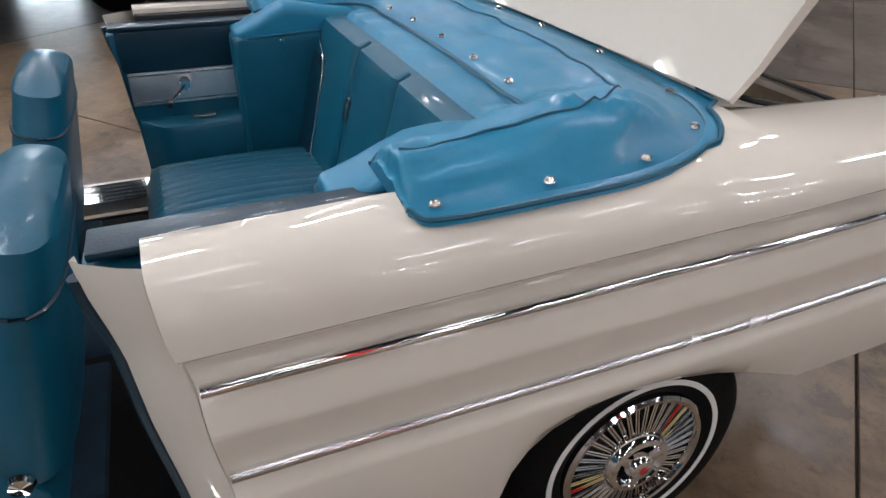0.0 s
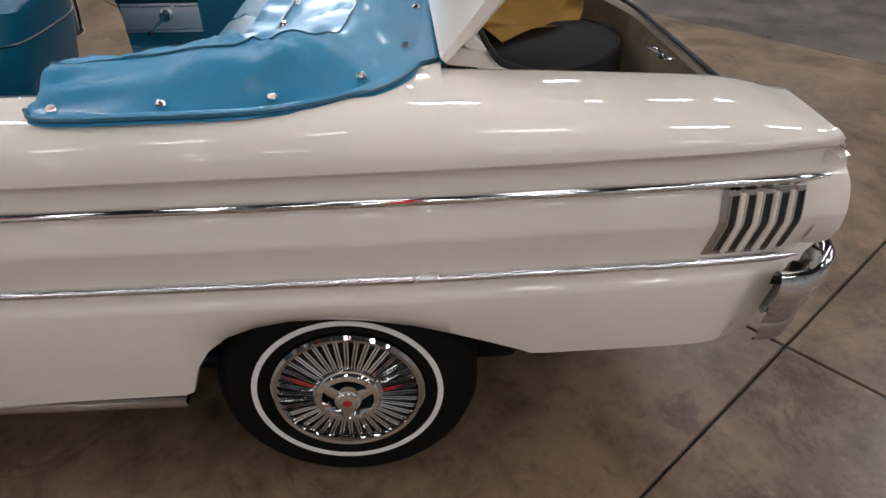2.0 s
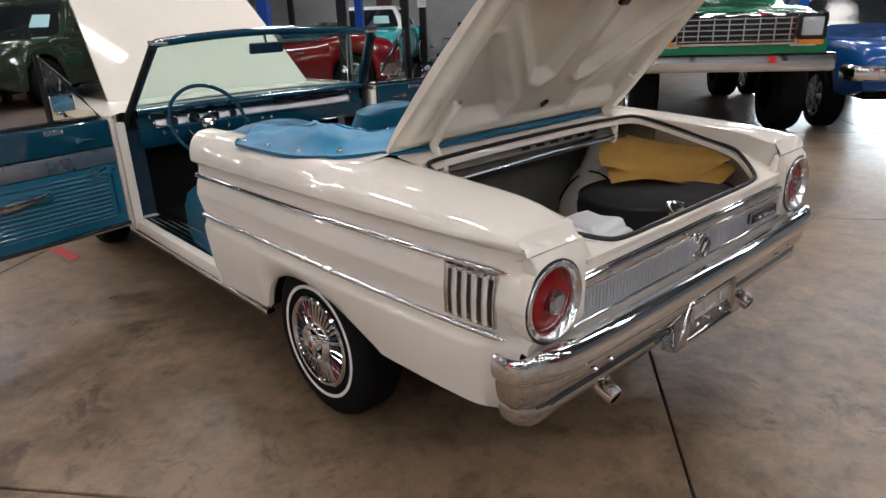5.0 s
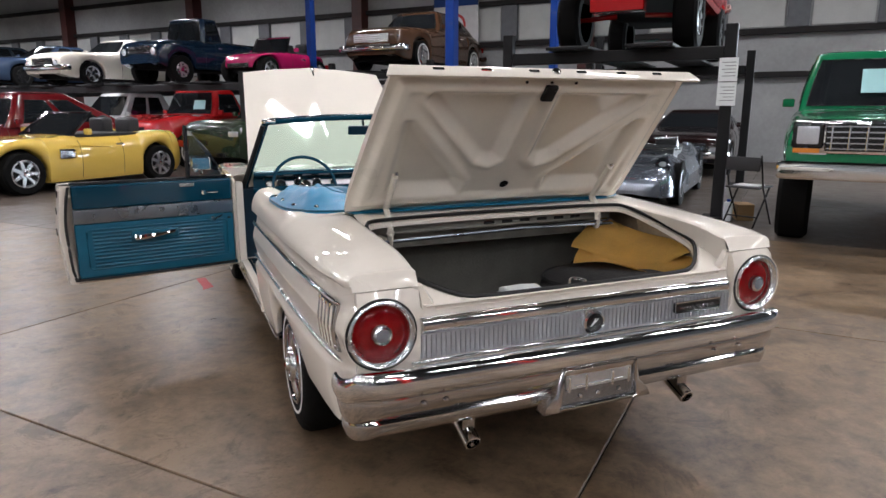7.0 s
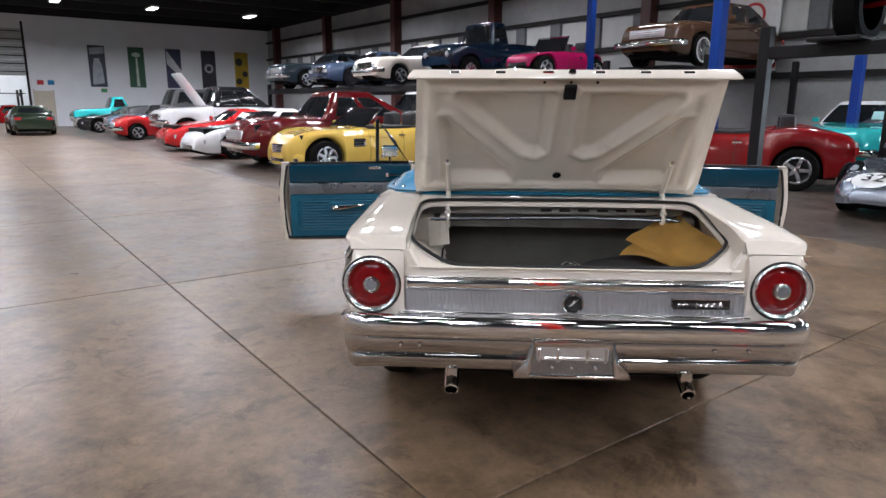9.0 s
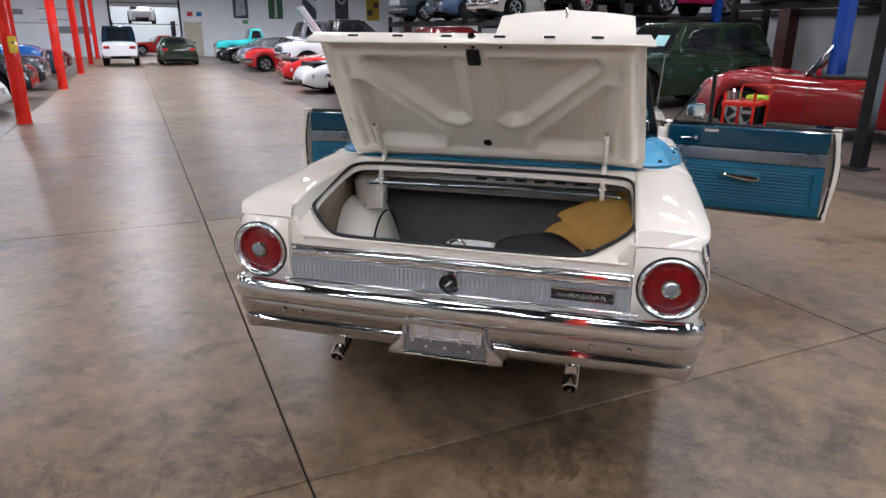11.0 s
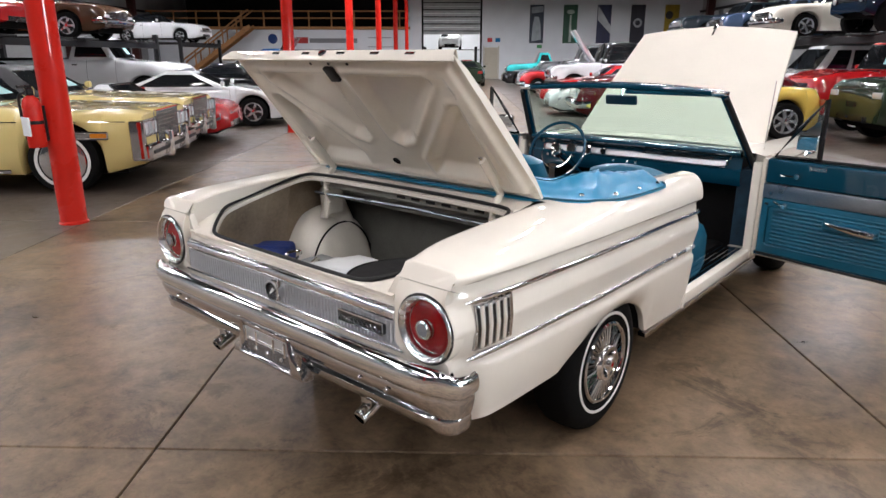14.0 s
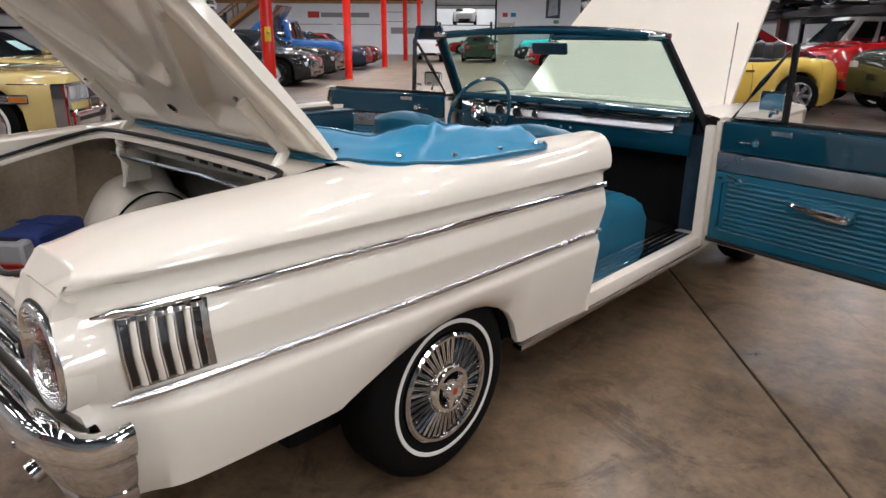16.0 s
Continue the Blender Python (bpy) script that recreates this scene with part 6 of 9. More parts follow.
glass_ob = part("windscreen_glass", grid_mesh([[ws(u, v) for u in np.linspace(-1, 1, 31)] for v in np.linspace(0, 1, 10)]), GLASS_GREEN, car, "green-tinted windscreen")
glass_ob.visible_shadow = False
part("header_rail", tube([ws(u, 1.0) + Vector((0, -0.012, 0.012)) for u in np.linspace(-1, 1, 25)], 0.021, 10, flat=0.9), TEAL_PAINT, car, "teal padded windscreen header")
part("header_moulding", tube([ws(u, 1.0) + Vector((0, 0.016, 0.024)) for u in np.linspace(-1.0, 1.0, 25)], 0.011, 8), CHROME, car)
for _s in (-1, 1):
    part("windscreen_pillar", tube([ws(_s * 1.0, v) + Vector((_s * 0.012, 0.01, 0)) for v in np.linspace(-0.12, 1.03, 9)], 0.021, 8), TEAL_PAINT, car)
    part("pillar_seal", tube([ws(_s * 1.0, v) + Vector((_s * 0.026, -0.012, 0)) for v in np.linspace(-0.25, 0.98, 9)], 0.016, 7), BLACK, car)
    part("header_latch", box(min(_s * 0.60, _s * 0.68), max(_s * 0.60, _s * 0.68), 2.545, 2.62, 1.275, 1.303, 0.01), CHROME, car)
    if _s > 0:
        part("sun_visor", moved(box(0.06, 0.58, -0.010, 0.010, -0.03, 0.03, 0.009, 3), Matrix.Translation((0, 2.63, 1.288)) @ pose(0, 0, 0, -62, 0, 0)), TEAL_PAINT, car)
part("wiper", tube(spline([tuple(ws(-0.75, 0.04) + Vector((0, 0.02, 0.01))), tuple(ws(-0.3, 0.10) + Vector((0, 0.025, 0.01))), tuple(ws(0.12, 0.08) + Vector((0, 0.025, 0.01)))], 16), 0.007, 6), BLACK, car)
part("wiper", tube(spline([tuple(ws(0.05, 0.03) + Vector((0, 0.02, 0.01))), tuple(ws(0.45, 0.07) + Vector((0, 0.025, 0.01))), tuple(ws(0.85, 0.05) + Vector((0, 0.025, 0.01)))], 16), 0.007, 6), BLACK, car)
mirror_in = part("inner_mirror", moved(box(-0.105, 0.105, -0.012, 0.012, -0.03, 0.03, 0.012, 3), Matrix.Translation((0, 2.69, 1.225)) @ pose(0, 0, 0, 12, 0, 0)), VINYL_DARK, car, "rear-view mirror on the screen")
part("mirror_stalk", tube([(0, 2.69, 1.25), (0, 2.70, 1.30)], 0.008, 6), CHROME, mirror_in)

# cowl, front wings, nose, engine bay and raised bonnet
def front_wing(s):
    rows = []
    for y in np.linspace(2.84, 4.52, 36):
        zb = 0.31
        d = abs(y - 3.80)
        if d < 0.36:
            zb = max(zb, 0.24 + math.sqrt(max(0, 0.36 ** 2 - d * d)) * 0.86)
        zt = float(np.interp(y, [2.84, 3.4, 4.2, 4.4, 4.52], [0.945, 0.94, 0.915, 0.88, 0.80]))
        x = float(np.interp(y, [2.84, 3.6, 4.3, 4.52], [0.862, 0.868, 0.84, 0.78]))
        rows.append([(s * (x - 0.05), y, zb), (s * (x - 0.02), y, zb), (s * x, y, max(zb + 0.02, 0.59)), (s * (x - 0.012), y, 0.63), (s * (x + 0.004), y, 0.716), (s * (x - 0.014), y, 0.80), (s * (x - 0.02), y, 0.845), (s * x, y, min(zt - 0.03, 0.872)), (s * (x - 0.012), y, zt - 0.012), (s * (x - 0.06), y, zt), (s * 0.66, y, zt + 0.004), (s * 0.655, y, zt - 0.05)])
    return part("front_wing", grid_mesh(rows), CREAM, car)


for _s in (-1, 1):
    front_wing(_s)
    part("cowl_side", box(min(_s * 0.795, _s * 0.842), max(_s * 0.795, _s * 0.842), 2.815, 2.86, 0.315, 0.90, 0.012), CREAM, car, "cream door pillar with hinges")
    part("kick_panel", box(min(_s * 0.70, _s * 0.793), max(_s * 0.70, _s * 0.793), 2.875, 3.02, 0.31, 0.84, 0.01), CARPET, car)
part("cowl", grid_mesh([[(x, y, 0.935 + 0.012 * (1 - (x / 0.7) ** 2)) for x in np.linspace(-0.70, 0.70, 15)] for y in (3.14, 3.2, 3.3, 3.42)]), CREAM, car)
# Part of the cowl by the windscreen in black, for the shade by the wipers.
part("cowl_vent", grid_mesh([[(x, y, 0.933 + 0.012 * (1 - (x / 0.7) ** 2)) for x in np.linspace(-0.70, 0.70, 15)] for y in (2.98, 3.05, 3.1395)]), BLACK, car, "black strip at the windscreen's foot, painted shade")
part("firewall", box(-0.66, 0.66, 3.03, 3.06, 0.30, 0.93), UNDER, car)
part("engine_bay", box(-0.655, 0.655, 3.07, 4.40, 0.36, 0.58, 0.02), UNDER, car, "dark engine bay")
part("engine_block", box(-0.24, 0.24, 3.2, 3.9, 0.58, 0.84, 0.05, 3), STEEL_DARK, car)
part("air_cleaner", moved(lathe([(0, 0.09), (0.16, 0.085), (0.18, 0.06), (0.18, 0.0), (0.1, -0.02)], 32, "z"), Matrix.Translation((0, 3.5, 0.86))), CHROME, car)
part("radiator", box(-0.4, 0.4, 4.28, 4.34, 0.42, 0.85, 0.01), BLACK, car)
part("grille", box(-0.74, 0.74, 4.47, 4.52, 0.56, 0.78, 0.02), STAINLESS, car)
for _s in (-1, 1):
    part("headlight", moved(lathe([(0, 0.05), (0.06, 0.04), (0.085, 0.015), (0.095, 0.0)], 32, "y"), Matrix.Translation((_s * 0.62, 4.515, 0.67))), GLASS_CLEAR, car)
part("front_panel", box(-0.78, 0.78, 4.40, 4.47, 0.40, 0.84, 0.03, 3), CREAM, car)
part("front_bumper", along_path([(-x, 4.5 - y) for x, y in BPATH], [(-0.03, 0.52), (0.015, 0.515), (0.03, 0.49), (0.012, 0.46), (0.004, 0.40), (-0.02, 0.38)]), CHROME, car)
BON = Matrix.Translation((0, 3.40, 0.90)) @ pose(0, 0, 0, 41.5, 0, 0)
BON_L = 1.19
rows_t, rows_b = [], []
for v in np.linspace(0, BON_L, 14):
    rt, rb = [], []
    for u in np.linspace(-1, 1, 25):
        hw = lerp(0.685, 0.585, v / BON_L)
        z = 0.016 * (1 - u * u) + 0.012 * math.exp(-(u / 0.12) ** 2) + 0.012 * math.sin(math.pi * v / BON_L)
        v1 = v - 0.05 * abs(u) ** 2 * v / BON_L
        rt.append((u * hw, v1, z + 0.012))
        e = min(hw * (1 - abs(u)), v, BON_L - v)
        rb.append((u * hw, v1, z - 0.012 - 0.012 * smoothstep(0.0, 0.05, e)))
    rows_t.append(rt)
    rows_b.append(rb)
bm = grid_mesh(rows_t)
grid_mesh(rows_b, bm=bm)
ring_t = rows_t[0] + [r[-1] for r in rows_t[1:]] + rows_t[-1][-2::-1] + [r[0] for r in rows_t[-2:0:-1]]
ring_b = rows_b[0] + [r[-1] for r in rows_b[1:]] + rows_b[-1][-2::-1] + [r[0] for r in rows_b[-2:0:-1]]
grid_mesh([ring_t, ring_b], close_v=True, bm=bm)
bonnet = part("bonnet", moved(bm, BON), CREAM, car, "raised cream bonnet", sharp=30)
part("bonnet_latch", moved(box(-0.015, 0.015, -0.04, 0.02, 0, 0.03, 0.006), BON @ Matrix.Translation((0, BON_L - 0.02, 0.03))), CHROME, bonnet)
part("bonnet_ornament", moved(tube([(0, BON_L - 0.12, 0.045), (0, BON_L - 0.02, 0.05)], 0.007, 6), BON), CHROME, bonnet)
part("prop_rod", tube([(0.56, 3.75, 0.90), (0.56, 3.80, 1.22)], 0.006, 6), STAINLESS, bonnet)
part("aerial", tube([(0.78, 3.05, 0.94), (0.80, 3.04, 1.35)], 0.003, 5), CHROME, car)

# open doors: local x runs from the hinge to the latch edge, y points out of the trimmed inner face
def car_door(s):
    hinge = Vector((s * 0.835, 2.845, 0))
    end = Vector((-1.865, 2.655, 0)) if s < 0 else Vector((1.925, 2.63, 0))
    d = (end - hinge).normalized()
    nrm = Vector((d.y, -d.x, 0))
    if nrm.y > 0:
        nrm = -nrm
    L = (end - hinge).length
    M = Matrix(((d.x, nrm.x, 0, hinge.x), (d.y, nrm.y, 0, hinge.y), (0, 0, 1, 0), (0, 0, 0, 1)))
    Z0 = 0.338

    def edge(z):
        return L - 0.03 + 0.03 * math.exp(-((z - 0.66) / 0.2) ** 2)

    # outer skin and the return round the latch edge
    bm = bmesh.new()
    prof = [(-0.05, Z0 + 0.005), (-0.07, Z0), (-0.082, Z0 + 0.02), (-0.098, 0.59), (-0.086, 0.632), (-0.104, 0.716), (-0.084, 0.80), (-0.078, 0.846), (-0.098, 0.872), (-0.10, 0.90), (-0.085, 0.932), (-0.055, 0.942), (-0.045, 0.935)]
    rows = []
    for u in np.linspace(0.012, 1, 12):
        rows.append([(u * edge(z), y, z) for y, z in prof])
    grid_mesh(rows, bm=bm)
    rows = []
    for z in np.linspace(Z0 + 0.004, 0.93, 14):
        e = edge(z)
        rows.append([(e, -0.095 + 0.01 * math.sin(z * 9), z), (e + 0.004, -0.07, z), (e - 0.004, -0.03, z), (e - 0.006, 0.0, z), (e - 0.03, 0.004, z), (e - 0.05, 0.002, z)])
    grid_mesh(rows, bm=bm)
    rows = []
    for x in np.linspace(0.012, L - 0.03, 10):
        rows.append([(x, -0.075, Z0), (x, -0.03, Z0 - 0.004), (x, 0.0, Z0 + 0.01), (x, 0.004, Z0 + 0.03)])
    grid_mesh(rows, bm=bm)
    door = part("door", moved(bm, M), CREAM, car, "wide open cream door with turquoise inner trim", sharp=40)
    part("hinge_edge", moved(box(0.0, 0.03, -0.09, 0.0, Z0 + 0.01, 0.92, 0.01), M), CREAM, door)
    # black weatherstrip round the inner edge
    part("weatherstrip", moved(tube(spline([(0.04, 0.008, Z0 + 0.03), (0.4, 0.008, Z0 + 0.02), (L - 0.12, 0.008, Z0 + 0.022), (L - 0.065, 0.008, Z0 + 0.05), (L - 0.05, 0.008, 0.5), (L - 0.043, 0.008, 0.7), (L - 0.06, 0.008, 0.85), (L - 0.075, 0.006, 0.92)], 50), 0.008, 7), M), BLACK, door)
    # inner trim: upper painted band, silver band, ribbed panel
    W = L - 0.085
    part("upper_band", moved(box(0.035, W, -0.05, 0.012, 0.785, 0.925, 0.016, 3), M), TEAL_PAINT, door, "glossy teal upper door band")
    part("silver_band", moved(box(0.035, W, -0.03, 0.016, 0.700, 0.782, 0.005), M), BAND_METAL, door, "brushed silver band")
    part("trim_panel", moved(box(0.035, W, -0.03, 0.013, 0.372, 0.697, 0.012, 3), M), VINYL, door, "turquoise vinyl door panel")
    part("lower_kick", moved(box(0.02, L - 0.06, -0.04, 0.006, Z0 + 0.012, 0.374, 0.008), M), TEAL_PAINT, door)
    for i in range(10):
        z = 0.439 + i * 0.0222
        part("rib", moved(tube([(0.11, 0.0135, z), (W - 0.09, 0.0135, z)], 0.0088, 8), M), VINYL, door)
    fr = [(0.095, 0.0138, 0.42), (W - 0.075, 0.0138, 0.42), (W - 0.06, 0.0138, 0.435), (W - 0.06, 0.0138, 0.645), (W - 0.075, 0.0138, 0.66), (0.095, 0.0138, 0.66), (0.08, 0.0138, 0.645), (0.08, 0.0138, 0.435)]
    part("panel_bead", moved(tube(fr, 0.0055, 6, closed=True), M), VINYL, door)
    # arm rest / pull, winder, lock lever
    pull = part("pull_handle", moved(tube(spline([(0.40, 0.02, 0.618), (0.42, 0.05, 0.618), (0.48, 0.058, 0.609), (0.58, 0.058, 0.600), (0.63, 0.052, 0.597), (0.645, 0.02, 0.596)], 20), lambda u: 0.010 + 0.010 * smoothstep(0.35, 0.6, u), 8), M), CHROME, door, "chrome pull handle")
    part("pull_pad", moved(box(0.385, 0.665, 0.013, 0.03, 0.574, 0.634, 0.012, 3), M), VINYL, pull)
    kn = part("lock_lever", moved(lathe([(0, 0.034), (0.014, 0.033), (0.018, 0.022), (0.020, 0.0)], 18, "y"), M @ Matrix.Translation((0.22, 0.012, 0.845))), CHROME, door, "chrome door lever")
    part("lever_arm", moved(tube([(0.22, 0.036, 0.845), (0.13, 0.034, 0.842)], 0.005, 6), M), CHROME, kn)
    wn = part("window_winder", moved(lathe([(0, 0.03), (0.013, 0.03), (0.017, 0.02), (0.02, 0.0)], 18, "y"), M @ Matrix.Translation((0.17, 0.014, 0.665))), CHROME, door, "chrome window winder")
    part("winder_arm", moved(tube([(0.17, 0.04, 0.665), (0.115, 0.042, 0.69)], 0.005, 6), M), CHROME, wn)
    part("door_badge", moved(box(0.27, 0.36, 0.011, 0.016, 0.885, 0.907, 0.002, 1), M), STAINLESS, door)
    part("reflector", moved(box(0.055, 0.075, 0.012, 0.018, 0.66, 0.672, 0.002, 1), M), BLACK, door)
    part("sill_seal", moved(box(0.05, W, -0.062, -0.045, 0.925, 0.942, 0.005), M), BLACK, door)
    # quarter-light: frame and glass
    a, b, c = (0.05, -0.045, 0.935), (0.29, -0.045, 0.94), (0.285, -0.05, 1.262)
    qf = part("quarter_light", moved(tube([a, (0.165, -0.047, 1.10), c, b], 0.0135, 7, closed=True), M), BLACK_GLOSS, door, "dark quarter-light frame")
    part("division_bar", moved(tube([b, c], 0.0145, 7), M), BLACK_GLOSS, qf)
    g = bmesh.new()
    cap(g, [M @ Vector(a), M @ Vector(b), M @ Vector(c)])
    gl = part("quarter_glass", g, GLASS_CLEAR, qf, smooth=False)
    gl.visible_shadow = False
    part("quarter_catch", moved(box(0.23, 0.26, -0.045, -0.02, 0.97, 0.99, 0.005), M), CHROME, qf)
    # door mirror
    mm = part("door_mirror", moved(box(-0.062, 0.062, -0.035, 0.0, -0.045, 0.045, 0.016, 3), M @ Matrix.Translation((0.19, -0.10, 1.015))), CHROME, door, "squared chrome door mirror")
    part("mirror_glass", moved(box(-0.054, 0.054, 0.0, 0.003, -0.037, 0.037, 0.001, 1), M @ Matrix.Translation((0.19, -0.10, 1.015))), CHROME, mm)
    part("mirror_stem", moved(tube([(0.19, -0.115, 0.975), (0.19, -0.10, 0.945)], 0.009, 7), M), CHROME, mm)
    for z in (0.50, 0.80):
        part("hinge", moved(box(-0.03, 0.03, -0.05, -0.015, z - 0.03, z + 0.03, 0.008), M), CREAM, door)
    for z, r in ((0.88, 0.012), (0.78, 0.008), (0.66, 0.018)):
        part("latch", moved(box(edge(z) + 0.001, edge(z) + 0.006, -0.06, -0.06 + r * 2, z - 0.02, z + 0.02, 0.002, 1), M), STEEL_DARK, door)


car_door(-1)
car_door(1)

# ---- parked vehicles ----
ALLOY = material("alloy_rim", (0.55, 0.56, 0.58), 0.28, 0.9, 0.08)
SEAT_BLACK = material("black_leather", (0.02, 0.02, 0.022), 0.5, vary=0.2, bump=0.1)
LAMP_GLASS = material("headlamp_glass", (0.55, 0.57, 0.6), 0.08, 0.3, vary=0.1, coat=1.0)
AMBER = material("amber_lens", (0.6, 0.2, 0.02), 0.15, coat=1.0)
TAIL_RED = material("tail_red", (0.3, 0.008, 0.008), 0.15, coat=1.0)
SHEET_CYAN = material("window_sheet", (0.36, 0.62, 0.64), 0.6, vary=0.04)
PAINTS = {}


def coat_of(name, colour, metal=0.0):
    if name not in PAINTS:
        PAINTS[name] = paint(name + "_car_paint", colour, 0.24, 1.0, 0.04, metal)
    return PAINTS[name]


def car_wheel(root, x, y, r, wd, style):
    s = 1 if x > 0 else -1
    m = Matrix.Translation((x, y, r)) @ pose(0, 0, 0, 0, 0, 0 if s > 0 else 180)
    k = 0.66 if style != "off_road" else 0.52
    w = part("wheel", lathe([(r * k, -wd / 2), (r * 0.9, -wd / 2), (r, -wd * 0.36), (r, wd * 0.36), (r * 0.93, wd * 0.48), (r * 0.8, wd / 2), (r * k, wd * 0.46)], 28, "x"), TYRE, root, m=m)
    if style == "whitewall":
        part("white_band", lathe([(r * 0.80, wd / 2 - 0.004), (r * 0.79, wd / 2 + 0.004), (r * 0.71, wd / 2 + 0.002), (r * 0.70, wd * 0.46)], 28, "x"), WHITEWALL, w)
        part("rim", lathe([(r * 0.68, wd * 0.45), (r * 0.6, wd * 0.5), (r * 0.3, wd * 0.47), (r * 0.22, wd * 0.56), (0, wd * 0.58)], 24, "x"), CHROME, w)
    else:
        part("rim", lathe([(r * k, wd * 0.46), (r * (k - 0.05), wd * 0.48), (r * (k - 0.09), wd * 0.40), (r * (k - 0.1), wd * 0.28)], 24, "x"), ALLOY if style != "black" else BLACK_GLOSS, w)
        # Rim's dish in near-black, painting the shade between the spokes.
        part("brake_disc", lathe([(r * (k - 0.1), wd * 0.28), (r * 0.3, wd * 0.24), (0, wd * 0.24)], 20, "x"), STEEL_DARK, w)
        for i in range(5 if style == "alloy" else 7):
            a = 360 / (5 if style == "alloy" else 7) * i
            sp = prism([(r * 0.06, -r * 0.09), (r * (k - 0.07), -r * 0.07), (r * (k - 0.07), r * 0.07), (r * 0.06, r * 0.09)], wd * 0.30, wd * 0.43)
            part("rim_spoke", moved(sp, pose(0, 0, 0, a, 0, 0) @ Matrix(((0, 0, 1, 0), (1, 0, 0, 0), (0, 1, 0, 0), (0, 0, 0, 1)))), ALLOY if style != "black" else STEEL_DARK, w, smooth=False)
        part("hub_cap", lathe([(r * 0.14, wd * 0.42), (r * 0.12, wd * 0.47), (0, wd * 0.48)], 14, "x"), CHROME if style != "black" else STEEL_DARK, w)


def cabin_ring(hw, yf, yr, r, bow, grow=0.0):
    """A rounded cabin outline seen from above: 56 points, from the windscreen's edge round by the right-hand side."""
    hw, yf, yr = hw + grow, yf + grow, yr - grow
    e = bow * ((hw - r) / hw) ** 2
    pts = [(x, yf - bow * (x / hw) ** 2) for x in np.linspace(-(hw - r), hw - r, 9)]
    pts += [(hw - r + r * math.cos(radians(a)), yf - e - r + r * math.sin(radians(a))) for a in (67, 45, 22)]
    pts += [(hw, y) for y in np.linspace(yf - e - r, yr + e + r, 13)]
    pts += [(hw - r + r * math.cos(radians(a)), yr + e + r + r * math.sin(radians(a))) for a in (-22, -45, -67)]
    pts += [(x, yr + bow * (x / hw) ** 2) for x in np.linspace(hw - r, -(hw - r), 9)]
    pts += [(-(hw - r) + r * math.cos(radians(a)), yr + e + r + r * math.sin(radians(a))) for a in (-113, -135, -158)]
    pts += [(-hw, y) for y in np.linspace(yr + e + r, yf - e - r, 13)]
    pts += [(-(hw - r) + r * math.cos(radians(a)), yf - e - r + r * math.sin(radians(a))) for a in (158, 135, 113)]
    return pts


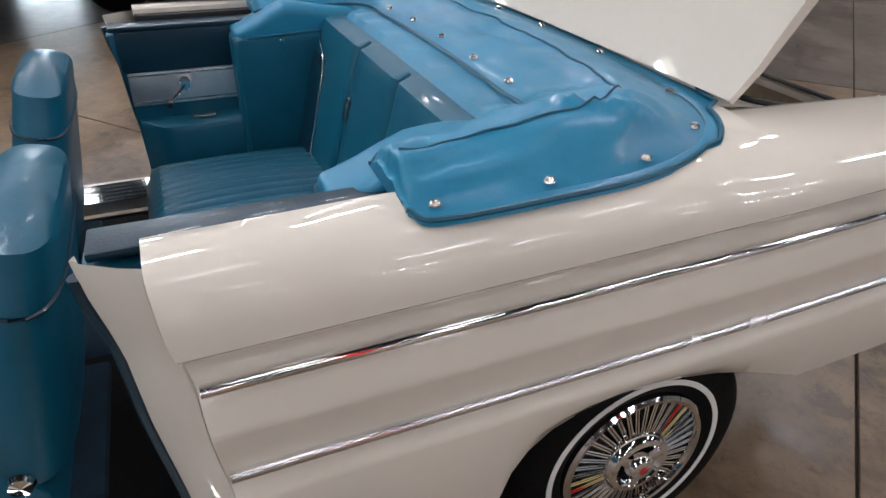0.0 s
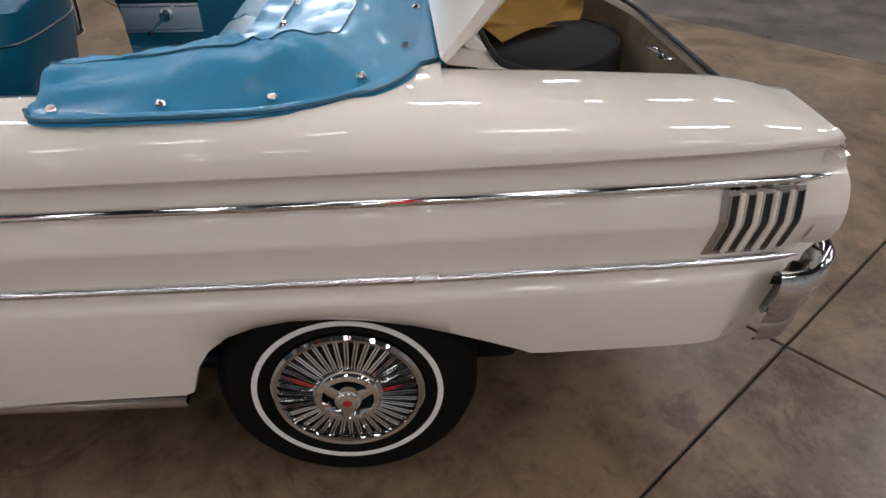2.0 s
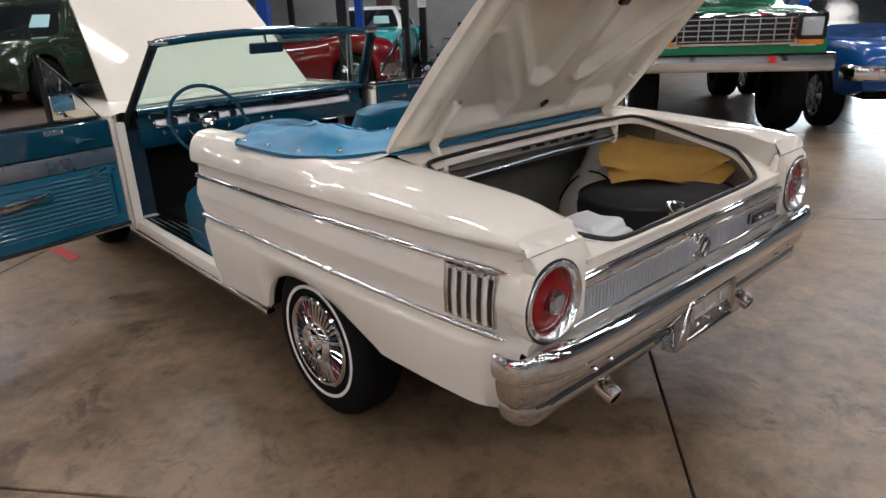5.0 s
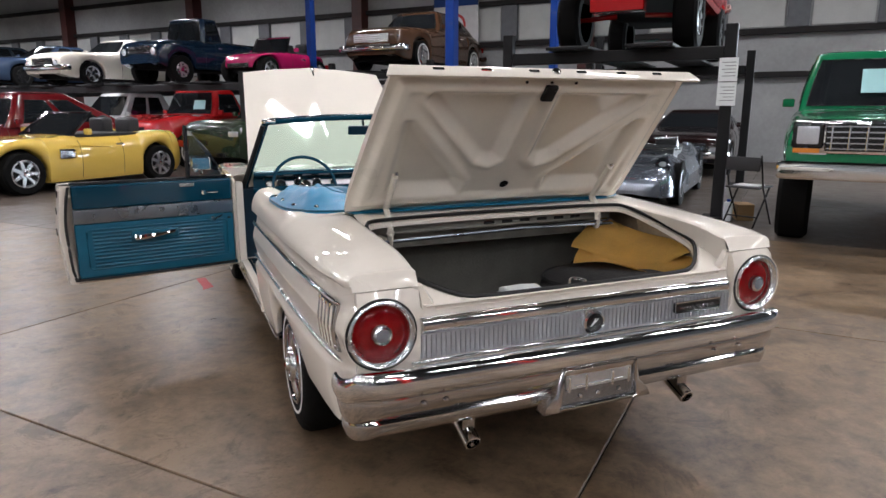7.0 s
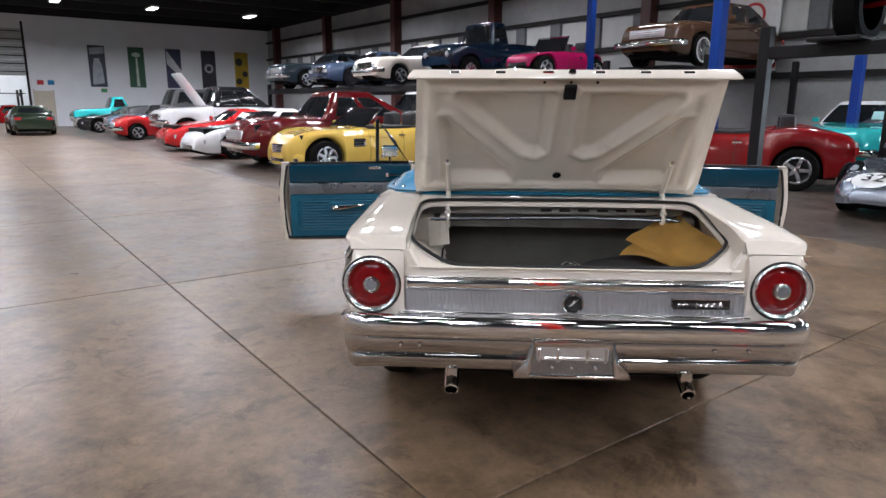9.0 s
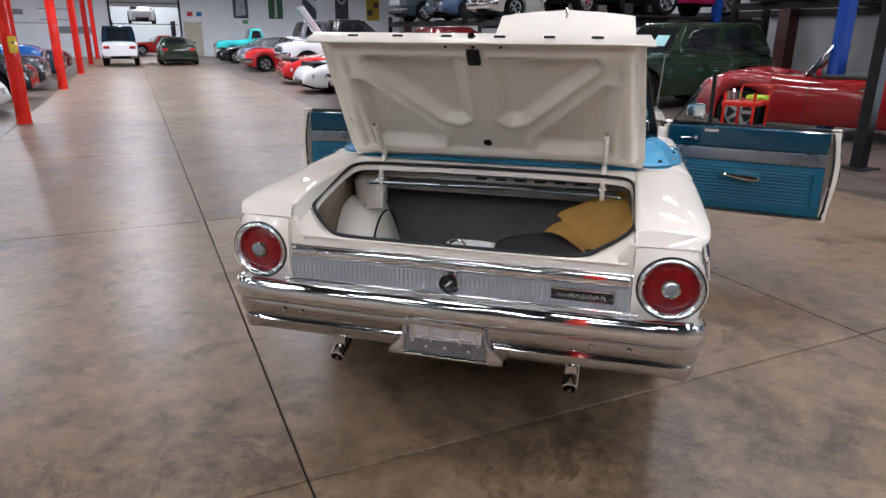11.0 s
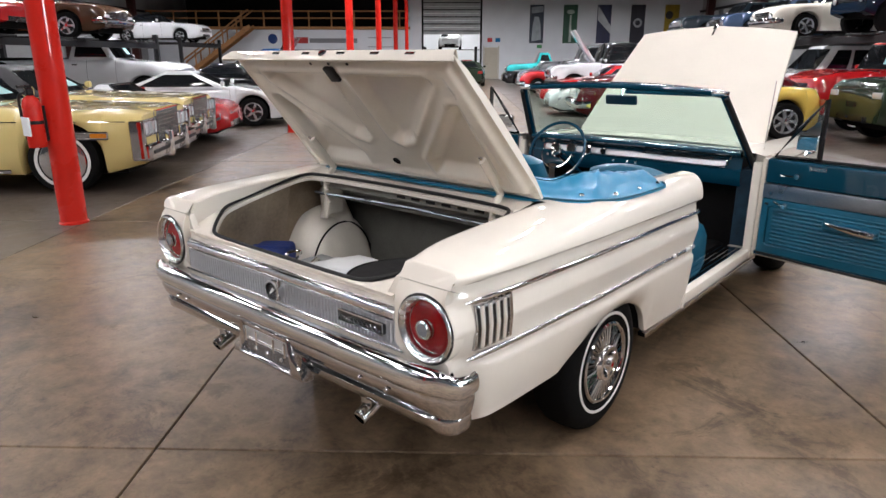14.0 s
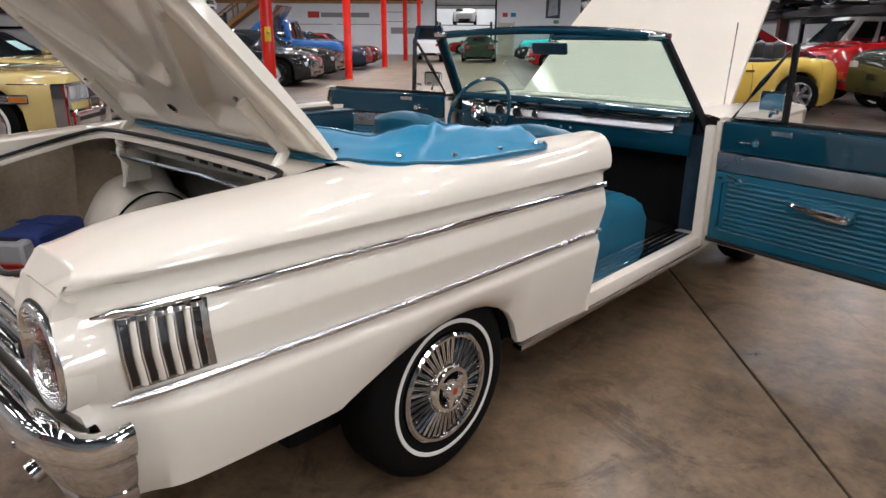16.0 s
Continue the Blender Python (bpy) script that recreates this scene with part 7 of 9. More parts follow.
def vehicle(name, label, m, L=4.6, W=1.8, H=1.4, hood=0.85, belt=0.92, tail=0.9, gc=0.22, wb=2.7, wr=0.32, wd=0.21, cab=(0.75, 0.2, -0.9, -1.45), body="sedan",
            colour=None, wheels="alloy", lamps="round", bumper="chrome", grille="bars", round_nose=0.16, cab_in=0.2, front_off=0.05, flare=0.0, category="car", group="parked cars",
            sheet=False, roof_mat=None, top_round=1.0, hood_open=False, sill=0.0, drop=0.22, crown=0.0):
    """One parked vehicle, nose to local +y: skin over stations, cabin with panes, wheels, lamps, grille and bumpers."""
    root = thing(name, label, category, group, m=m)
    hw0 = W / 2
    y_f, y_r = wb / 2 + front_off, -wb / 2 + front_off
    top_ctl = [(-L / 2, tail * 0.82), (-L / 2 + 0.05, tail * 0.96), (-L / 2 + 0.18, tail), (cab[3], belt), (cab[0], belt), (cab[0] + 0.25, lerp(belt, hood, 0.35)), (L / 2 - 0.45, hood), (L / 2 - 0.15, hood - drop * 0.23), (L / 2 - 0.04, hood - drop * 0.55), (L / 2, hood - drop)]
    ys = set(np.round(np.linspace(-L / 2, L / 2, 34), 3)) | {-L / 2 + 0.03, L / 2 - 0.03}
    ra = wr * 1.16
    for yc in (y_f, y_r):
        ys |= {round(yc + ra * math.cos(math.pi * i / 10), 3) for i in range(11)} | {round(yc - ra - 0.012, 3), round(yc + ra + 0.012, 3)}
    def section(y):
        e = abs(y) / (L / 2)
        hw = hw0 * (1 - round_nose * e ** 5 - 0.03 * e * e)
        b = gc + 0.10 * max(0, e - 0.86) / 0.14
        fl = 0.0
        for yc in (y_f, y_r):
            d = abs(y - yc)
            if d < ra:
                b = max(b, wr + math.sqrt(max(0, ra * ra - d * d)))
            fl = max(fl, (flare + 0.012) * max(0, 1 - (d / (ra * 1.5)) ** 2))
        zt = float(np.interp(y, *zip(*top_ctl)))
        b = min(b, zt - 0.06)
        row = [(0.55 * hw, y, b), ((hw + fl) * 0.93, y, b)]
        cr = crown * max(math.exp(-((y - yc) / 0.55) ** 2) for yc in (y_f, y_r))
        soft = ((0.06, 0.955), (0.3, 0.99), (0.5, 1.0), (0.66, 0.985), (0.8, 0.95), (0.91, 0.885), (1.0, 0.78)) if crown else ((0.06, 0.965), (0.3, 0.995), (0.55, 1.0), (0.72, 0.985), (0.86, 0.955), (0.95, 0.91), (1.0, 0.84))
        for f, k in soft:
            row.append(((hw + fl * (1 - f)) * k, y, lerp(b, zt, f) + cr * f * f))
        for k in (0.6, 0.3, 0.0):
            row.append((hw * k, y, zt + 0.028 * top_round * (1 - (k / 0.84) ** 2)))
        return row

    rows = [section(y) for y in sorted(ys)]
    bm = bmesh.new()
    for s in (-1, 1):
        rr = [[(s * x, y, z) for x, y, z in row] for row in rows]
        grid_mesh(rr, bm=bm)
    for row in (rows[0], rows[-1]):
        cap(bm, [(x, y, z) for x, y, z in row[1:]] + [(-x, y, z) for x, y, z in row[-2:0:-1]])
    bmesh.ops.remove_doubles(bm, verts=bm.verts, dist=1e-4)
    part("body", bm, colour, root, sharp=62 if crown else 38)
    part("chassis", box(-hw0 + 0.26, hw0 - 0.26, -L / 2 + 0.25, L / 2 - 0.25, max(0.1, gc - 0.03), belt - 0.12), UNDER, root, smooth=False)
    for x in (-1, 1):
        for y in (y_f, y_r):
            car_wheel(root, x * (hw0 - wd / 2 - 0.015 + flare), y, wr, wd, wheels)
    # cabin
    y0, y1, y2, y3 = cab
    for y in (min(y0 - 0.08, y_f - ra - 0.05), max(lerp(y1, y2, 0.55), y_r + ra + 0.04)):      # door gaps
        for s in (-1, 1):
            part("door_gap", tube([(s * (x + 0.0005), q, z) for x, q, z in section(y)[2:8]], 0.0045, 4), BLACK, root)
    bw, tw = hw0 * 0.90, hw0 * 0.90 - cab_in
    if body == "open":
        for s in (-1, 1):
            part("screen_pillar", tube([(s * bw * 0.93, y0, belt), (s * tw * 0.98, y1, H)], 0.022, 6), CHROME_DARK, root)
        part("screen_rail", tube([(-tw * 0.98, y1, H), (tw * 0.98, y1, H)], 0.02, 6), CHROME_DARK, root)
        bm = bmesh.new()
        cap(bm, [(-bw * 0.93, y0, belt), (bw * 0.93, y0, belt), (tw * 0.98, y1, H), (-tw * 0.98, y1, H)])
        part("windscreen", bm, GLASS_DARK, root, smooth=False)
        part("cockpit", box(-bw + 0.06, bw - 0.06, y3, y0 - 0.1, belt - 0.02, belt + 0.036, 0.02), SEAT_BLACK, root, "dark open cockpit")
        for s in (-1, 1):
            part("seat", box(s * bw * 0.48 - 0.22, s * bw * 0.48 + 0.22, (y2 + y3) / 2 - 0.1, (y2 + y3) / 2 + 0.14, belt - 0.05, belt + 0.3, 0.08, 3), SEAT_BLACK, root)
    else:
        zr = H - 0.055

        def level(f, grow=0.0):
            hw = lerp(bw, tw, f ** 1.5)
            ring = cabin_ring(hw, lerp(y0, y1, f ** 0.94), lerp(y3, y2, f ** 0.94), 0.09, 0.07, grow)
            return [(x, y, lerp(belt - 0.03, zr, f)) for x, y in ring]

        rows = [level(f) for f in (0.0, 0.12, 0.3, 0.5, 0.7, 0.86, 0.95, 1.0)]
        cy = (y1 + y2) / 2
        for k, dz in ((0.965, 0.018), (0.90, 0.030), (0.7, 0.042), (0.4, 0.050), (0.02, 0.053)):
            rows.append([(x * k, cy + (y - cy) * k, zr + dz * min(1.6, 0.6 + 0.4 * top_round)) for x, y, z in rows[7]])
        bm = grid_mesh(rows, close_v=True)
        part("cabin", bm, roof_mat or colour, root, sharp=50)

        def glazing(name, i0, i1, f0, f1, mat=GLASS_DARK, rim=True):
            fs = np.linspace(f0, f1, 6)
            part(name, grid_mesh([level(f, 0.006)[i0:i1 + 1] for f in fs]), mat, root, sharp=60)
            if rim:
                loop = [level(f0, 0.008)[i] for i in range(i0, i1 + 1)] + [level(f, 0.008)[i1] for f in fs[1:]] + [level(f1, 0.008)[i] for i in range(i1 - 1, i0 - 1, -1)] + [level(f, 0.008)[i0] for f in fs[-2:0:-1]]
                part(name + "_trim", tube(loop, 0.007, 4, closed=True), CHROME if bumper == "chrome" else BLACK_GLOSS, root)

        glazing("windscreen", 0, 8, 0.10, 0.90)
        glazing("rear_window", 29, 35, 0.20, 0.86, rim=False)
        if y2 < y1 - 0.9:
            for a, b in ((13, 17), (18, 22)):
                glazing("side_window", a, b, 0.14, 0.86)
                glazing("side_window", 64 - b, 64 - a, 0.14, 0.86)
        else:
            glazing("side_window", 13, 23, 0.14, 0.84)
            glazing("side_window", 41, 51, 0.14, 0.84)
        if sheet:
            part("price_sheet", grid_mesh([[level(f, 0.010)[i] for i in (1, 2, 3)] for f in (0.28, 0.62)]), SHEET_CYAN, root, "pale blue sheet in the windscreen", smooth=False)
    if body == "pickup":
        part("load_bed", box(-hw0 * 0.8, hw0 * 0.8, -L / 2 + 0.1, y3 - 0.06, belt - 0.10, belt + 0.034, 0.01, 1), UNDER, root, "dark open load bed")
    # front
    yn = L / 2
    if grille:
        g = part("grille", box(-hw0 * 0.52, hw0 * 0.52, yn - 0.05, yn + 0.012, hood - 0.36, hood - 0.17, 0.02), BLACK_GLOSS if grille != "chrome" else BRUSHED, root)
        for i in range(4):
            z = hood - 0.335 + i * 0.046
            part("grille_bar", box(-hw0 * 0.5, hw0 * 0.5, yn + 0.013, yn + 0.022, z, z + 0.012, 0.003, 1), CHROME, g)
    yl = yn
    while section(yl)[5][0] < hw0 * 0.68 + 0.10 and yl > yn - 0.6:
        yl -= 0.02
    for s in (-1, 1):
        x = s * hw0 * 0.68
        zl = min(hood - 0.26, section(yl)[8][2] - 0.10)
        if lamps == "round":
            hl = part("headlight", moved(lathe([(0, 0.035), (0.05, 0.03), (0.075, 0.01), (0.095, 0.015), (0.1, -0.12)], 20, "y"), Matrix.Translation((x, yl + 0.02, zl))), CHROME, root)
            part("lens", moved(lathe([(0, 0.04), (0.05, 0.034), (0.074, 0.014)], 20, "y"), Matrix.Translation((x, yl + 0.02, zl))), LAMP_GLASS, hl)
        elif lamps == "rect":
            part("headlight", box(x - 0.13, x + 0.13, yl - 0.14, yl + 0.012, zl - 0.055, zl + 0.055, 0.02), LAMP_GLASS, root)
        part("tail_light", box(x - 0.13, x + 0.13, -L / 2 - 0.012, -L / 2 + 0.05, tail - 0.30, tail - 0.17, 0.015), TAIL_RED, root)
        part("wing_mirror", box(s * (hw0 + 0.02) - 0.07, s * (hw0 + 0.02) + 0.07, y0 - 0.25, y0 - 0.17, belt + 0.02, belt + 0.13, 0.03, 2), colour, root)
        part("door_handle", box(s * hw0 * 0.995 - 0.012, s * hw0 * 0.995 + 0.012, y2 + 0.3 if body != "pickup" else y3 + 0.2, y2 + 0.45 if body != "pickup" else y3 + 0.34, belt - 0.17, belt - 0.14, 0.006, 1), CHROME, root)
    if bumper == "chrome":
        for yy, sg in ((yn, 1), (-L / 2, -1)):
            pts = [(-hw0 * 0.98, yy - sg * 0.22, gc + 0.26), (-hw0 * 0.93, yy - sg * 0.0, gc + 0.26), (-hw0 * 0.5, yy + sg * 0.055, gc + 0.26), (0, yy + sg * 0.07, gc + 0.26), (hw0 * 0.5, yy + sg * 0.055, gc + 0.26), (hw0 * 0.93, yy, gc + 0.26), (hw0 * 0.98, yy - sg * 0.22, gc + 0.26)]
            part("bumper", tube(spline(pts, 20), 0.05, 8, flat=1.5), CHROME, root, "chrome bumper")
    elif bumper == "none":
        part("lower_intake", box(-hw0 * 0.5, hw0 * 0.5, yn - 0.06, yn + 0.004, gc + 0.08, gc + 0.2, 0.02), BLACK_GLOSS, root)
    if hood_open:
        bm = moved(box(-hw0 * 0.72, hw0 * 0.72, 0, L / 2 - cab[0] - 0.35, 0, 0.03, 0.012), Matrix.Translation((0, cab[0] + 0.12, belt + 0.02)) @ pose(0, 0, 0, 55, 0, 0))
        part("raised_bonnet", bm, colour, root)
    return root


def facing_left(h, nose_r, L, z=0.0, turn=0.0):
    """Right-hand row: nose towards the aisle."""
    return hall_pose(h, nose_r + L / 2, z, 90 + turn)


def facing_right(h, nose_r, L, z=0.0, turn=0.0):
    """Left-hand row: nose towards the aisle."""
    return hall_pose(h, nose_r - L / 2, z, -90 + turn)


YELLOW, MAROON, WHITE, RED = coat_of("yellow", (0.72, 0.49, 0.10)), coat_of("maroon", (0.11, 0.006, 0.008)), coat_of("white", (0.72, 0.73, 0.74)), coat_of("red", (0.42, 0.012, 0.014))
BLACKP, DKGREEN, SILVERP, BLUEP = coat_of("black", (0.012, 0.013, 0.015)), coat_of("dark_green", (0.018, 0.03, 0.016)), coat_of("silver", (0.24, 0.27, 0.32), 0.7), coat_of("blue", (0.005, 0.06, 0.22))
GREEN, TURQ, NAVY, PINK = coat_of("green", (0.004, 0.14, 0.055)), coat_of("turquoise", (0.03, 0.42, 0.42)), coat_of("navy", (0.006, 0.018, 0.038)), coat_of("magenta", (0.42, 0.01, 0.10))
BROWN, IVORY, GREYB, BUTTER = coat_of("brown", (0.07, 0.035, 0.02)), coat_of("ivory", (0.62, 0.58, 0.50)), coat_of("grey_blue", (0.12, 0.17, 0.24), 0.4), coat_of("butter_yellow", (0.68, 0.54, 0.22))
GREYP, LTBLUE = coat_of("grey", (0.12, 0.125, 0.13), 0.4), coat_of("light_blue", (0.20, 0.32, 0.42), 0.3)

# right-hand front row
v = vehicle("roadster", "yellow open two-seat roadster with silver spoked wheels", facing_left(11.1, 3.45, 4.06), 4.06, 1.77, 1.30, 0.80, 0.90, 0.90, 0.16, 2.58, 0.34, 0.24, (0.45, -0.05, -0.75, -1.15), "open", YELLOW, "spokes", None, None, None, 0.42, 0.16, crown=0.07, drop=0.30)
for _s in (-1, 1):
    part("vent_pocket", box(_s * 0.884 - 0.005, _s * 0.884 + 0.005, 0.50, 0.76, 0.54, 0.70, 0.004, 1), BLACK_GLOSS, v)
    for _i in range(3):
        part("side_vent", box(_s * 0.890 - 0.006, _s * 0.890 + 0.006, 0.48, 0.75, 0.555 + _i * 0.05, 0.580 + _i * 0.05, 0.004, 1), CHROME, v)
    lamp_at = Matrix.Translation((_s * 0.545, 1.80, 0.655)) @ pose(0, 0, 0, 40, 0, -_s * 36)
    hl = part("headlight", moved(lathe([(0, 0.030), (0.05, 0.027), (0.09, 0.015), (0.11, -0.02)], 24, "y"), lamp_at @ Matrix.Diagonal((1.55, 1, 0.72, 1))), GLASS_DARK, v, "dark almond headlamp")
    part("lamp_ring", moved(lathe([(0, 0.036), (0.035, 0.034), (0.045, 0.022)], 16, "y"), lamp_at @ Matrix.Translation((-_s * 0.03, 0, 0))), LAMP_GLASS, hl)
    part("bumper_lamp", box(_s * 0.60 - 0.05, _s * 0.60 + 0.05, 1.86, 1.93, 0.26, 0.34, 0.02), BLACK_GLOSS, v)
    part("roll_hoop", tube(spline([(_s * 0.38 - 0.18, -0.95, 0.90), (_s * 0.38 - 0.16, -0.97, 1.13), (_s * 0.38, -0.98, 1.20), (_s * 0.38 + 0.16, -0.97, 1.13), (_s * 0.38 + 0.18, -0.95, 0.90)], 18), 0.035, 8), SEAT_BLACK, v, "black padded roll hoop")
    part("side_crease", tube([(_s * 0.862, -0.2, 0.70), (_s * 0.868, 0.3, 0.74), (_s * 0.86, 0.62, 0.75)], 0.008, 5), YELLOW, v)
part("bumper_skin", moved(prism([(-0.72, 1.77), (-0.66, 1.87), (-0.48, 1.985), (-0.2, 2.05), (0.2, 2.05), (0.48, 1.985), (0.66, 1.87), (0.72, 1.77)], 0.19, 0.42, 0.04), Matrix.Identity(4)), YELLOW, v, "yellow front bumper skin")
part("lower_mouth", moved(prism([(-0.5, 1.90), (-0.45, 2.004), (-0.2, 2.058), (0.2, 2.058), (0.45, 2.004), (0.5, 1.90)], 0.255, 0.325, 0.01), Matrix.Identity(4)), BLACK_GLOSS, v)
gr = part("grille", moved(prism([(-0.36, 1.86), (-0.33, 1.985), (-0.16, 2.055), (0.16, 2.055), (0.33, 1.985), (0.36, 1.86)], 0.435, 0.60, 0.02), Matrix.Identity(4)), BLACK_GLOSS, v, "dark oval grille with bright slats")
for _i in range(4):
    part("grille_slat", moved(prism([(-0.34, 1.92), (-0.31, 2.002), (-0.15, 2.068), (0.15, 2.068), (0.31, 2.002), (0.34, 1.92)], 0.450 + _i * 0.036, 0.466 + _i * 0.036, 0.003), Matrix.Identity(4)), CHROME, gr)
vehicle("sedan_car", "maroon rounded postwar sedan with chrome grille", facing_left(13.0, 3.25, 4.9), 4.9, 1.85, 1.66, 0.98, 1.05, 0.92, 0.24, 2.9, 0.36, 0.19, (0.75, 0.35, -0.85, -1.95), "sedan", MAROON, "whitewall", "round", "chrome", "chrome", 0.40, 0.30, crown=0.10, drop=0.30, top_round=3.0)
vehicle("coupe_car", "white low wedge coupe parked nose to the aisle", facing_left(16.0, 3.05, 4.5), 4.5, 1.83, 1.27, 0.70, 0.88, 0.9, 0.15, 2.5, 0.31, 0.22, (0.6, 0.0, -0.6, -1.75), "coupe", WHITE, "alloy", "rect", "none", None, 0.28, 0.24, crown=0.03, drop=0.30)
vehicle("coupe_car", "red low sports coupe with dark windows", facing_left(19.3, 3.2, 4.4), 4.4, 1.8, 1.24, 0.70, 0.87, 0.9, 0.15, 2.5, 0.31, 0.22, (0.6, 0.0, -0.6, -1.7), "coupe", RED, "alloy", "rect", "none", None, 0.28, 0.24, crown=0.05, drop=0.30)
vehicle("off_road_car", "white open off-road car on tall tyres with its bonnet up", facing_left(23.2, 4.0, 4.2), 4.2, 1.85, 2.0, 1.2, 1.28, 1.25, 0.5, 2.4, 0.42, 0.28, (0.4, 0.15, -1.0, -1.9), "sedan", WHITE, "off_road", "round", "chrome", "bars", 0.06, 0.1, roof_mat=BLACKP, hood_open=True)
vehicle("roadster", "red classic roadster with round lamps", facing_left(26.6, 3.2, 3.9), 3.9, 1.6, 1.25, 0.82, 0.86, 0.82, 0.18, 2.3, 0.30, 0.17, (0.3, 0.0, -0.7, -1.0), "open", RED, "alloy", "round", "chrome", "chrome", 0.3, 0.15, crown=0.08, drop=0.3)
vehicle("roadster", "blue-grey vintage roadster with chrome grille", facing_left(29.0, 3.4, 4.0), 4.0, 1.65, 1.3, 0.9, 0.9, 0.85, 0.2, 2.4, 0.32, 0.17, (0.3, 0.0, -0.7, -1.0), "open", GREYB, "alloy", "round", "chrome", "chrome", 0.3, 0.15)
vehicle("off_road_car", "silver and black off-road wagon on tall tyres", facing_left(31.5, 4.6, 4.5), 4.5, 1.95, 2.05, 1.25, 1.32, 1.3, 0.5, 2.6, 0.42, 0.28, (0.5, 0.2, -1.9, -2.1), "sedan", GREYP, "off_road", "rect", "chrome", "bars", 0.05, 0.12, category="truck")
vehicle("coupe_car", "black low coupe parked in the far row", facing_left(34.6, 3.0, 4.4), 4.4, 1.8, 1.25, 0.72, 0.87, 0.88, 0.15, 2.5, 0.31, 0.2, (0.6, 0.0, -0.6, -1.7), "coupe", BLACKP, "alloy", "rect", "none", None, 0.26, 0.24)
vehicle("pickup_truck", "turquoise vintage pickup with white lower body", facing_left(40.0, 3.6, 4.8), 4.8, 1.85, 1.75, 1.05, 1.12, 1.05, 0.3, 2.9, 0.36, 0.2, (0.7, 0.45, -0.2, -0.45), "pickup", TURQ, "whitewall", "round", "chrome", "bars", 0.14, 0.16, category="truck")
# right-hand second row
vehicle("sport_utility_car", "dark green sport utility car with black wheels", facing_left(10.0, 7.75, 4.85), 4.85, 1.92, 1.82, 1.12, 1.16, 1.15, 0.3, 2.79, 0.40, 0.27, (0.9, 0.35, -2.0, -2.3), "sedan", DKGREEN, "black", "rect", "none", None, 0.12, 0.2, sheet=True, drop=0.16)
vehicle("pickup_truck", "glossy red classic pickup truck", facing_left(12.9, 8.1, 4.8), 4.8, 1.9, 1.86, 1.12, 1.2, 1.12, 0.3, 2.9, 0.37, 0.22, (0.75, 0.5, -0.25, -0.5), "pickup", RED, "whitewall", "round", "chrome", "bars", 0.16, 0.16, category="truck", sheet=True, crown=0.08, drop=0.25)
vehicle("pickup_truck", "white extended-cab pickup truck", facing_left(16.2, 8.0, 5.3), 5.3, 1.85, 1.80, 1.05, 1.15, 1.12, 0.3, 3.1, 0.37, 0.23, (0.95, 0.45, -0.75, -0.95), "pickup", WHITE, "alloy", "rect", "none", "bars", 0.12, 0.2, category="truck")
vehicle("coupe_car", "red open hot rod with rounded wings", hall_pose(5.2, 9.4, 0, 30), 4.2, 1.75, 1.4, 0.88, 0.93, 0.9, 0.22, 2.6, 0.34, 0.24, (0.5, 0.2, -0.7, -1.5), "open", coat_of("deep_red", (0.24, 0.008, 0.010)), "alloy", "round", "none", "chrome", 0.3, 0.22, roof_mat=BLACKP, crown=0.12)
vehicle("hardtop_car", "turquoise fifties hardtop with white roof", facing_left(4.6, 12.0, 4.7), 4.7, 1.9, 1.5, 0.95, 1.0, 0.98, 0.24, 2.9, 0.35, 0.2, (0.7, 0.3, -0.8, -1.3), "sedan", TURQ, "whitewall", "round", "chrome", "chrome", 0.12, 0.22, roof_mat=WHITE, sheet=True)
vehicle("muscle_car", "dark maroon muscle car under the lift", facing_left(1.45, 12.0, 4.7), 4.7, 1.85, 1.36, 0.86, 0.94, 0.95, 0.2, 2.75, 0.33, 0.22, (0.6, 0.1, -0.9, -1.6), "coupe", coat_of("dark_maroon", (0.014, 0.006, 0.006)), "alloy", "round", "chrome", "bars", 0.12, 0.24)

# silver open racer with its number
RACER_AXLES = (1.10, -1.05)


def racer_section(y):
    """Half width, top and bottom of the racer's shell at y; the nose closes in a full round."""
    e = abs(y) / 1.95
    if y > 1.4:
        q = math.sqrt(max(0.0004, 1 - ((y - 1.4) / 0.6) ** 2))
        return 0.80 * (1 - 0.34 * (1.4 / 1.95) ** 4) * (0.35 + 0.65 * q), 0.26 + 0.32 * q, 0.22 - 0.07 * q
    hw = 0.80 * (1 - 0.34 * e ** 4 - 0.22 * max(0.0, e - 0.93) / 0.07)
    zt = float(np.interp(y, [-1.95, -1.8, -1.2, -0.6, 0.1, 0.9, 1.4], [0.50, 0.66, 0.74, 0.73, 0.72, 0.67, 0.58]))
    return hw, zt, 0.15 + (0.0 if y > 0 else 0.12) * max(0.0, e - 0.8) / 0.2


def racer_skin(x, y, sn):
    """Height of the shell: the crowned section and the swelling wings."""
    hw, zt, b = racer_section(y)
    return b + (zt - b) * sn ** 0.55 + sum(0.117 * math.exp(-((abs(x) - 0.57) / 0.17) ** 2) * math.exp(-((y - yc) / 0.42) ** 2) * min(1.0, sn * 2.2) for yc in RACER_AXLES)


